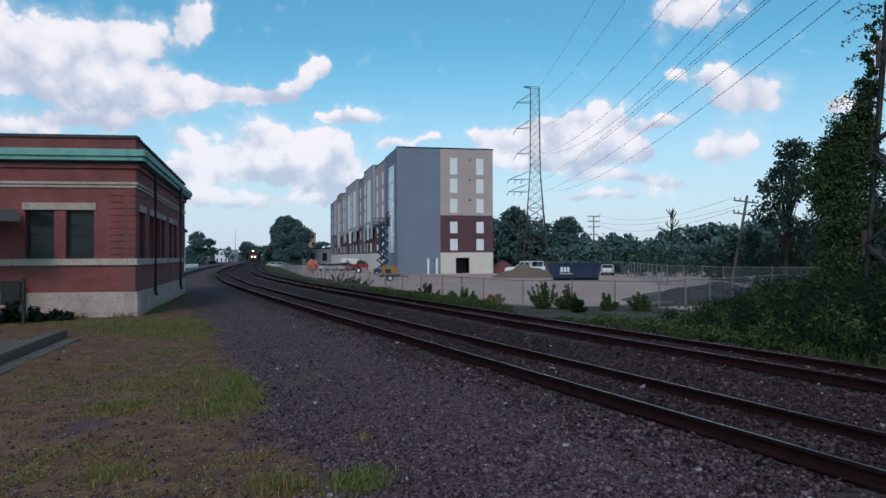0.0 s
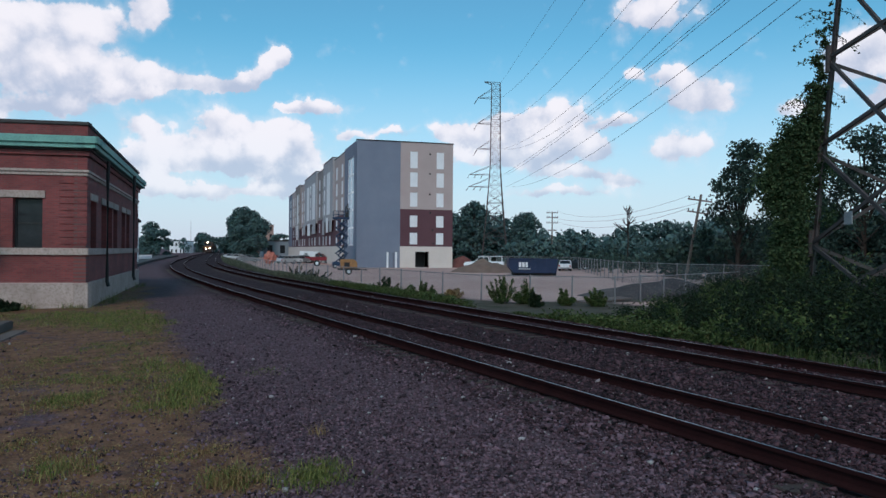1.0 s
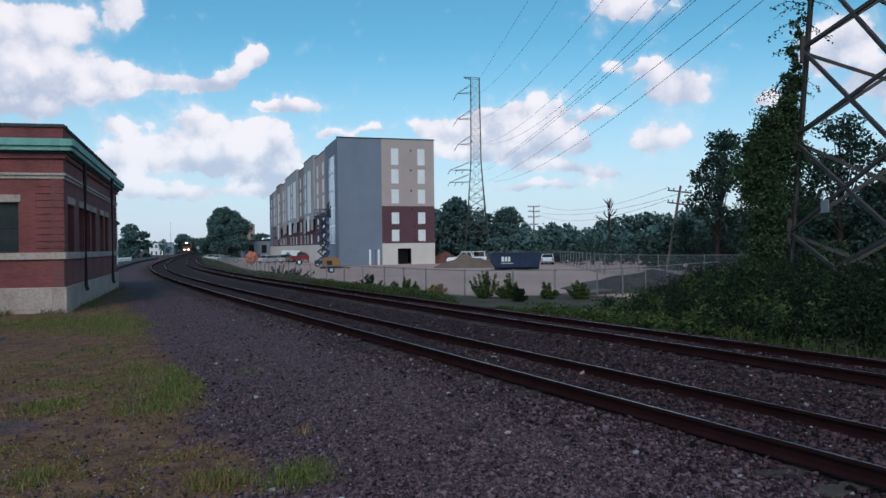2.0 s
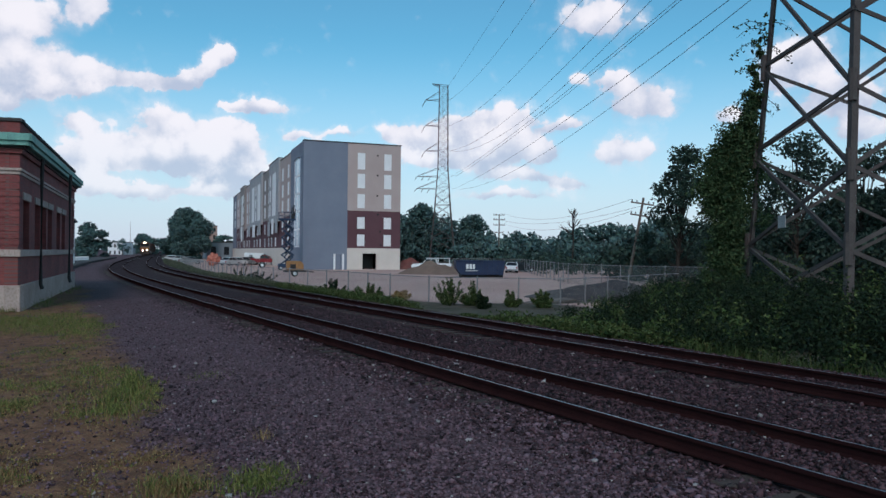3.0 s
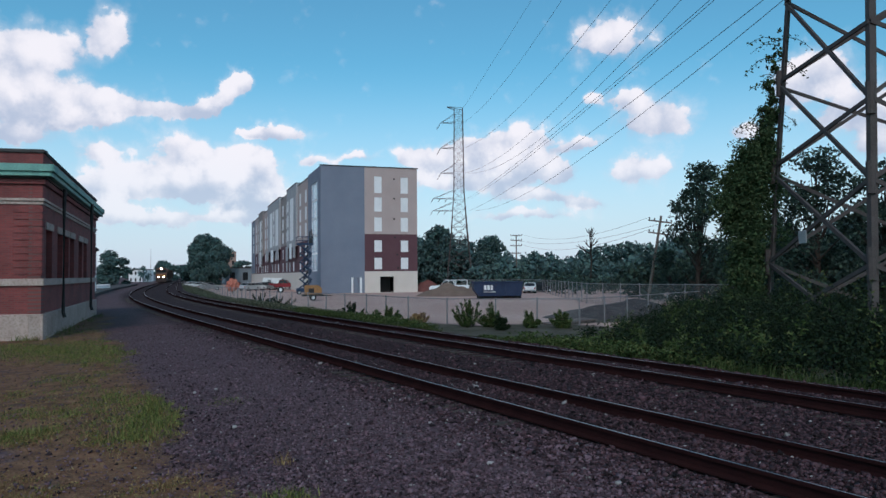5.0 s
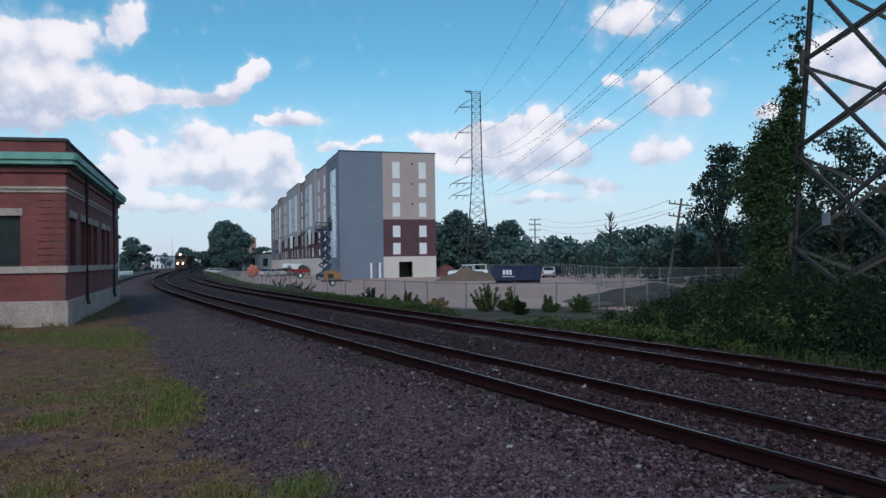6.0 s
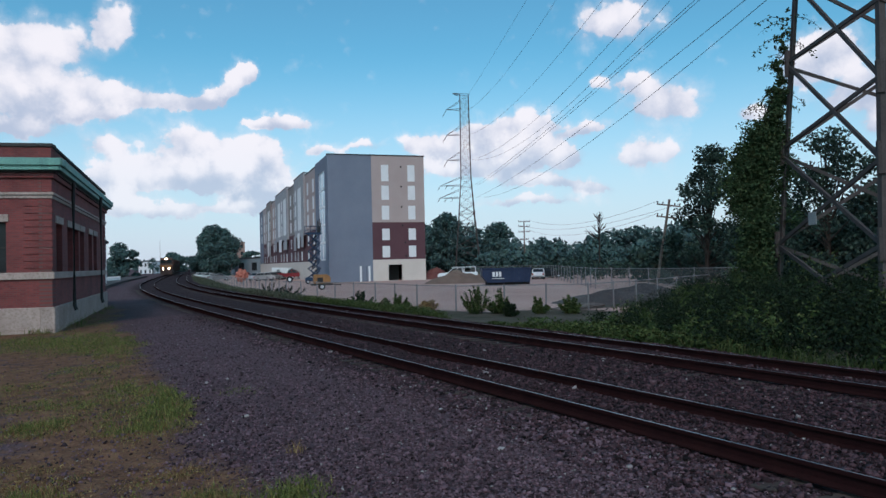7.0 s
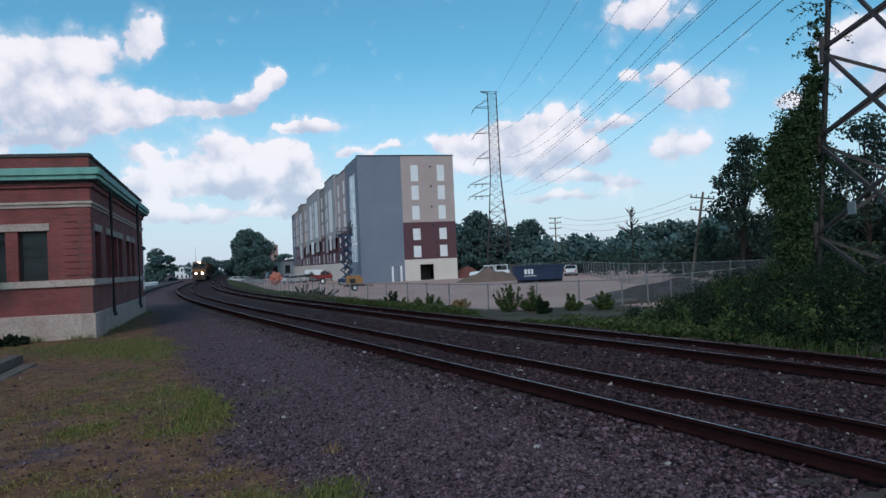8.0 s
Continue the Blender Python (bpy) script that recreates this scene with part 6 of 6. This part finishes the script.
def compressor():
    """Small trailer-mounted machine with a hood, wheels and tow bar."""
    t = thing("trailer_machine", pose(-6.0, 80.0, LOT, 0, 0, 8), "orange-yellow trailer-mounted machine parked by the fence", "machine")
    part("hood", profile_body([(-0.9, 0.7), (0.95, 0.7), (0.95, 1.35), (0.6, 1.7), (-0.9, 1.7)], 0.6, 0.1), YELLOW, t)
    part("frame", box((-1.2, -0.5, 0.5), (1.2, 0.5, 0.68), 0.03), DARKMETAL, t)
    for s in (-1, 1):
        wheel(t, 0, s * 0.62, 0.34, 0.2)
    bm = bmesh.new()
    add_bar(bm, (1.2, 0, 0.58), (2.1, 0, 0.5), 0.1)
    part("tow_bar", bm, DARKMETAL, t)
    part("panel", box((-0.5, -0.63, 0.85), (0.1, -0.57, 1.35), 0.01), DARKMETAL, t)
    bm = bmesh.new()
    add_tube(bm, [(-0.5, 0, 1.65), (-0.5, 0, 2.0)], 0.06, 8)
    part("exhaust", bm, DARKMETAL, t)


compressor()


def netting():
    t = thing("safety_netting", at_polar(-10.35, 118, 0), "crumpled orange safety netting heaped on a stand by the line", "netting")
    bm = bmesh.new()
    bmesh.ops.create_icosphere(bm, subdivisions=4, radius=1.0)
    for v in bm.verts:
        n = noise.noise(v.co * 2.4) * 0.35 + noise.noise(v.co * 6.0) * 0.2
        v.co = v.co * (1 + n)
        v.co = Vector((v.co.x * 0.95, v.co.y * 0.8, v.co.z * 0.95 + 1.3))
    part("net", bm, ORANGE, t)
    for x in (-0.8, 0.0, 0.8):
        bm = bmesh.new()
        add_bar(bm, (x, 0, 0), (x * 0.9, 0, 1.4), 0.1)
        part("stake", bm, POLEWOOD, t)


netting()


def round_sign():
    x, y = polar(-6.75, 82)
    t = thing("round_sign", pose(x, y, LOT, 0, 0, 8), "small round black and white sign on a post", "sign")
    bm = bmesh.new()
    add_tube(bm, [(0, 0, 0), (0, 0, 1.5)], 0.03, 6)
    part("post", bm, GALV, t)
    for r, yy, mt, nm in ((0.36, 0.0, BLACKPAINT, "disc"), (0.17, -0.03, WHITEPAINT, "centre")):
        bm = bmesh.new()
        add_tube(bm, [(0, yy + 0.02, 1.2), (0, yy - 0.02, 1.2)], r, 20)
        part(nm, bm, mt, t)


round_sign()


# ---- poles ----
def utility_pole(m, height, arms, label, lean=0.0):
    t = thing("utility_pole", m, label, "utility pole", "utility poles")
    bm = bmesh.new()
    add_tube(bm, [(0, 0, -0.5), (0, 0, height * 0.5), (0, 0, height)], [0.17, 0.14, 0.11], 8)
    part("pole", bm, POLEWOOD, t)
    for z, w in arms:
        a = part("crossarm", box((-w, -0.15, z - 0.07), (w, -0.03, z + 0.07), 0.01), POLEWOOD, t)
        for x in (-w * 0.92, -w * 0.5, w * 0.5, w * 0.92):
            bm = bmesh.new()
            add_tube(bm, [(x, -0.09, z + 0.07), (x, -0.09, z + 0.2), (x, -0.09, z + 0.3)], [0.03, 0.07, 0.04], 8)
            part("insulator", bm, DARKMETAL, a)
    return t


pm = pose(*polar(11.85, 150), LOT, 0, 0, -12)
utility_pole(pm, 10.9, ((10.7, 1.2), (9.7, 1.2), (8.6, 1.2), (7.0, 0.9)), "dark wooden utility pole with four crossarms")
prx, pry = polar(21.9, 75)
pr = pose(prx, pry, LOT, 0, 9.6, -30)
utility_pole(pr, 8.6, ((8.0, 1.15), (6.8, 1.0)), "leaning wooden utility pole with two crossarms")
for px, pz, qx, qz in ((-1.1, 8.3, 1.1, 11.0), (1.1, 8.3, -1.1, 10.0), (-0.9, 7.1, 1.1, 8.9)):
    bm = bmesh.new()
    a, b = pr @ Vector((px, -0.09, pz)), pm @ Vector((qx, -0.09, qz))
    add_tube(bm, [a.lerp(b, i / 20) - Vector((0, 0, 1.6 * 4 * (i / 20) * (1 - i / 20))) for i in range(21)], 0.016, 4)
    tagged(part("utility_wire", bm, WIRE), "thin dark wire between the utility poles", "cable", "utility wires")
bm = bmesh.new()
add_tube(bm, [(0, 0, -0.3), (0, 0, 6), (0, 0, 12.5)], [0.12, 0.09, 0.03], 6)
o = part("mast", bm, GALV)
o.matrix_basis = pose(*polar(-16.17, 270), LOT)
tagged(o, "slender grey mast beside the far tracks", "mast")


# ---- distance ----
def far_block(name, a, d, w, dep, h, mat, label, turn=0, rows=3, cols=4):
    t = thing(name, at_polar(a, d, turn), label, "building", "distant buildings")
    holes = [(-w / 2 + (c + 0.3) * w / cols, -w / 2 + (c + 0.7) * w / cols, (r + 0.25) * h / rows, (r + 0.75) * h / rows) for c in range(cols) for r in range(rows)]
    f = part("wall", wall_bm(-w / 2, w / 2, -0.3, h, 0.3, holes), mat, t)
    for hx0, hx1, hz0, hz1 in holes:
        part("window", box((hx0, 0.15, hz0), (hx1, 0.2, hz1)), DARKGLASS, f)
    part("wall", box((-w / 2, 0.303, -0.3), (w / 2, dep, h)), mat, t)
    part("roof", box((-w / 2 - 0.15, -0.15, h), (w / 2 + 0.15, dep + 0.15, h + 0.3)), ROOFTAR, t)
    return t


far_block("brick_tower", -10.75, 390, 9.0, 9.0, 15.2, surface("pale brick", (0.30, 0.19, 0.16), (0.34, 0.22, 0.19), 0.3, 8, 0.9), "tall pale brick tower in the distance", 10, 4, 3)
far_block("warehouse", -9.4, 240, 12.0, 20.0, 5.2, surface("grey sheet wall", (0.20, 0.25, 0.29), (0.24, 0.29, 0.33), 0.3, 6, 0.7), "low blue-grey warehouse beyond the lot", 15, 1, 3)
far_block("house", -17.2, 330, 6.0, 10.0, 5.6, WHITEBOARD, "white house beside the far tracks", -10, 2, 3)
far_block("house", -16.5, 350, 4.0, 8.0, 3.4, PALEGREY, "low grey house beside the far tracks", 0, 1, 2)


def porch():
    """Dark porch roof on posts, with a rail fence, against the station's front."""
    m = frame_of(STATION_C, FRONT_D, SIDE_D * -1)
    t = thing("porch", m, "dark timber porch with a rail fence against the brick station", "porch")
    bm = bmesh.new()
    vs = [bm.verts.new(v) for v in ((4.05, -0.02, 3.75), (11, -0.02, 3.95), (11, -2.2, 3.5), (3.15, -2.2, 3.3), (4.05, -0.02, 3.66), (11, -0.02, 3.86), (11, -2.2, 3.41), (3.15, -2.2, 3.21))]
    for f in ((0, 3, 2, 1), (4, 5, 6, 7), (0, 4, 7, 3), (3, 7, 6, 2), (1, 2, 6, 5), (0, 1, 5, 4)):
        bm.faces.new([vs[i] for i in f])
    part("roof", bm, ROOFTAR, t)
    for x in (6.4, 8.5, 10.5):
        part("post", box((x, -2.1, -0.5), (x + 0.14, -1.96, 3.05), 0.01), DARKMETAL, t)
    for x in (3.05, 4.0, 5.2):
        part("rail_post", box((x, -2.1, -0.5), (x + 0.1, -2.0, 1.3), 0.01), DARKMETAL, t)
    for z in (0.55, 1.15):
        part("rail", box((3.1, -2.07, z), (10.5, -1.99, z + 0.07), 0.01), DARKMETAL, t)
    for i in range(9):
        x = 4.3 + i * 0.6
        part("baluster", box((x, -2.06, 0.1), (x + 0.06, -2.0, 1.15)), DARKMETAL, t)
    part("meter_box", box((3.85, -0.28, 0.3), (4.5, -0.04, 1.12), 0.02), DARKMETAL, t, "dark metal meter box")
    part("deck", box((4.0, -2.2, -0.25), (11, -0.12, 0.05), 0.02), DARKMETAL, t)


porch()


def kerb(name, pts, w, h, z, mat, label):
    bm = bmesh.new()
    a, b = Vector((*pts[0], 0)), Vector((*pts[1], 0))
    d = (b - a).normalized()
    n = Vector((-d.y, d.x, 0)) * w
    vs = [bm.verts.new(p + Vector((0, 0, zz))) for zz in (z - 0.3, z + h) for p in (a, b, b + n, a + n)]
    for f in ((3, 2, 1, 0), (4, 5, 6, 7), (0, 1, 5, 4), (1, 2, 6, 5), (2, 3, 7, 6), (3, 0, 4, 7)):
        bm.faces.new([vs[i] for i in f])
    bmesh.ops.bevel(bm, geom=list(bm.edges), offset=0.025, segments=2, affect="EDGES")
    return tagged(part(name, bm, mat), label, "kerb")


kerb("stone_kerb", ((-8.9, 13.6), (-10.7, 20.4)), 0.35, 0.24, -0.28, CONCRETE, "weathered concrete kerb lying in the weedy ground")
kerb("stone_kerb", ((-8.3, 13.2), (-9.95, 19.7)), 0.4, 0.06, -0.28, CONCRETE, "low pale concrete strip beside the kerb")
kerb("concrete_slab", ((-9.35, 14.2), (-11.0, 20.0)), 1.6, 0.04, -0.28, CONCRETE, "cracked concrete slab behind the kerb")


def platform():
    """Low platform on the station side of the curve."""
    bm = bmesh.new()
    ss = np.arange(66, 186, 4.0)
    rows = []
    for s in ss:
        a, b = line_at(s, -4.2), line_at(s, -8.4)
        rows.append([bm.verts.new((a[0], a[1], -0.6)), bm.verts.new((a[0], a[1], 0.12)), bm.verts.new((b[0], b[1], 0.13)), bm.verts.new((b[0], b[1], -0.6))])
    for r0, r1 in zip(rows[:-1], rows[1:]):
        for k in range(3):
            bm.faces.new((r0[k], r0[k + 1], r1[k + 1], r1[k]))
    bm.faces.new(rows[0][::-1])
    bm.faces.new(rows[-1])
    bmesh.ops.recalc_face_normals(bm, faces=list(bm.faces))
    tagged(part("platform", bm, surface("worn asphalt", (0.055, 0.05, 0.052), (0.08, 0.07, 0.07), 0.3, 20, 0.9)), "low dark asphalt platform beside the curved tracks", "platform", kind="structure")


platform()


def far_canopy():
    """Platform canopy with white columns beyond the station."""
    x, y = polar(-20.25, 100)
    t = thing("platform_canopy", pose(x, y, LOT + 0.4, 0, 0, 17), "dark-roofed platform canopy on white columns beyond the station", "canopy")
    part("roof", profile_body([(-3.2, 5.7), (0.95, 5.7), (0.95, 6.0), (-0.6, 6.5), (-3.2, 6.1)], 3.2, 0.0), ROOFTAR, t)
    for yy in (-2.9, 0.0, 2.9):
        bm = bmesh.new()
        add_tube(bm, [(0.5, yy, 0), (0.5, yy, 5.7)], 0.16, 10)
        part("column", bm, WHITEBOARD, t)
        for k in range(4):
            part("bracket", box((0.1, yy - 0.06, 2.6 + k * 0.75), (0.34, yy + 0.06, 2.95 + k * 0.75), 0.02), PALEGREY, t)
    part("lattice", box((-0.9, -3.0, 1.0), (-0.3, -2.9, 5.7)), DARKMETAL, t)


far_canopy()


def picket_fence():
    t = thing("picket_fence", pose(0, 0, 0), "low white picket fence beyond the station", "fence")
    a, b = Vector((*polar(-19.75, 128), -0.25)), Vector((*polar(-18.9, 136), -0.25))
    d = (b - a).normalized()
    n = 34
    for i in range(n):
        p = a.lerp(b, i / (n - 1))
        bm = bmesh.new()
        add_bar(bm, p, p + Vector((0, 0, 1.0)), 0.1, 0.04)
        part("picket", bm, WHITEBOARD, t)
    for z in (0.3, 0.75):
        bm = bmesh.new()
        add_bar(bm, a + Vector((0, 0, z)), b + Vector((0, 0, z)), 0.07, 0.05)
        part("rail", bm, WHITEBOARD, t)


picket_fence()

# ---- train ----
LOCO = surface("dark brown locomotive paint", (0.06, 0.034, 0.030), (0.085, 0.046, 0.038), 0.6, 14, 0.45, c3=(0.05, 0.04, 0.038))
LOCOSTRIPE = surface("orange-tan locomotive stripe", (0.34, 0.15, 0.07), (0.28, 0.12, 0.06), 0.6, 14, 0.5)
HEADLIGHT = glow("lit headlight", (1.0, 0.70, 0.42), 22.0)
BOXCAR = surface("weathered freight car", (0.09, 0.05, 0.042), (0.12, 0.07, 0.055), 0.5, 9, 0.85)


def truck(parent, y):
    t = part("truck_frame", box((-1.15, y - 1.7, 0.45), (1.15, y + 1.7, 0.8), 0.05), DARKMETAL, parent)
    for yy in (-1.2, 0.0, 1.2):
        for s in (-1, 1):
            bm = bmesh.new()
            add_tube(bm, [(s * 0.68, y + yy, 0.5), (s * 0.80, y + yy, 0.5)], 0.5, 18)
            part("wheel", bm, DARKMETAL, t)


def locomotive():
    t = thing("locomotive", pose(0, 0, 0), "dark brown and orange diesel locomotive with lit headlights", "locomotive")
    part("underframe", box((-1.5, 0.3, 0.95), (1.5, 20.5, 1.45), 0.04), DARKMETAL, t)
    # nose and cab, hood behind; y runs back from the front
    nose = bmesh.new()
    pr = [(0.6, 1.45), (0.6, 2.75), (1.9, 3.0), (2.1, 4.25), (2.5, 4.55), (4.8, 4.6), (4.8, 1.45)]
    left = [nose.verts.new((-1.5 + 0.12 * (z > 4.4), y, z)) for y, z in pr]
    right = [nose.verts.new((1.5 - 0.12 * (z > 4.4), y, z)) for y, z in pr]
    nose.faces.new(left)
    nose.faces.new(right[::-1])
    for i in range(len(pr)):
        j = (i + 1) % len(pr)
        nose.faces.new((left[j], left[i], right[i], right[j]))
    bmesh.ops.bevel(nose, geom=list(nose.edges), offset=0.08, segments=2, affect="EDGES")
    bmesh.ops.recalc_face_normals(nose, faces=list(nose.faces))
    cab = part("cab", nose, LOCO, t)
    for s in (-1, 1):
        bm = bmesh.new()
        vs = [bm.verts.new(v) for v in ((s * 0.12, 1.88, 3.2), (s * 1.3, 1.88, 3.2), (s * 1.3, 2.03, 4.1), (s * 0.12, 2.03, 4.1))]
        bm.faces.new(vs if s > 0 else vs[::-1])
        bmesh.ops.solidify(bm, geom=list(bm.faces), thickness=0.04)
        part("windscreen", bm, DARKGLASS, cab)
    part("stripe", box((-1.42, 0.55, 2.2), (1.42, 0.585, 2.65)), LOCOSTRIPE, cab)
    part("stripe", box((-1.38, 2.06, 4.12), (1.38, 2.1, 4.24)), LOCOSTRIPE, cab)
    part("hood", box((-1.0, 4.8, 1.45), (1.0, 20.2, 4.4), 0.1), LOCO, t)
    for i in range(3):
        part("radiator", box((-1.25, 15.2 + i * 1.6, 3.6), (1.25, 16.6 + i * 1.6, 4.5), 0.05), LOCO, t)
    part("fuel_tank", box((-1.35, 7.5, 0.5), (1.35, 13, 0.95), 0.1), DARKMETAL, t)
    part("pilot", box((-1.45, 0.1, 0.25), (1.45, 0.4, 1.35), 0.05), LOCO, t)
    bm = bmesh.new()
    add_bar(bm, (0, -0.4, 0.85), (0, 0.4, 0.85), 0.25)
    part("coupler", bm, DARKMETAL, t)
    # headlights over the windscreen and two ditch lights
    for x, z, y, r in ((-0.16, 4.33, 2.05, 0.15), (0.16, 4.33, 2.05, 0.15), (-0.7, 1.78, 0.5, 0.2), (0.7, 1.78, 0.5, 0.2)):
        bm = bmesh.new()
        add_tube(bm, [(x, y + 0.3, z), (x, y - 0.06, z)], r + 0.05, 16)
        h = part("lamp_housing", bm, LOCO, t)
        bm = bmesh.new()
        add_tube(bm, [(x, y - 0.065, z), (x, y - 0.10, z)], r, 16)
        part("headlight", bm, HEADLIGHT, h, "bright warm lit headlight")
    for y in (3.8, 16.8):
        truck(t, y)
    for s in (-1, 1):
        bm = bmesh.new()
        add_tube(bm, [(s * 1.45, 0.5, 1.45), (s * 1.45, 0.5, 2.4)], 0.03, 6)
        add_tube(bm, [(s * 1.45, 0.5, 2.4), (s * 0.8, 0.5, 2.4)], 0.03, 6)
        part("handrail", bm, LOCOSTRIPE, t)
    return t


def freight_car(i):
    t = thing("freight_car", pose(0, 0, 0), "weathered brown freight car in the train", "freight car", "cars of the train")
    part("body", box((-1.5, 0.5, 1.1), (1.5, 15.5, 4.3), 0.06), BOXCAR, t)
    for k in range(8):
        for s in (-1, 1):
            y = 1.2 + k * 1.9
            part("rib", box((s * 1.53 - 0.03, y, 1.1), (s * 1.53 + 0.03, y + 0.12, 4.25)), BOXCAR, t)
    for y in (2.6, 13.4):
        truck(t, y)
    return t


train = [locomotive()] + [freight_car(i) for i in range(4)]
TRAIN_LEN = [0.0, 21.2, 37.4, 53.6, 69.8]
TRAIN_S0, TRAIN_V = 314.5, 18.5


def motions_train():
    for ob, back in zip(train, TRAIN_LEN):
        rows = []
        for i in range(9):
            s = TRAIN_S0 - TRAIN_V * i + back
            x, y, h = line_at(s)
            x2, y2, _ = line_at(s + 15)
            rows.append((float(i), pose(x, y, CANT / 2, 0, 0, -math.degrees(math.atan2(x2 - x, y2 - y)))))
        walk(ob, rows)


# ---- what moves ----
def motions():
    motions_train()


motions()
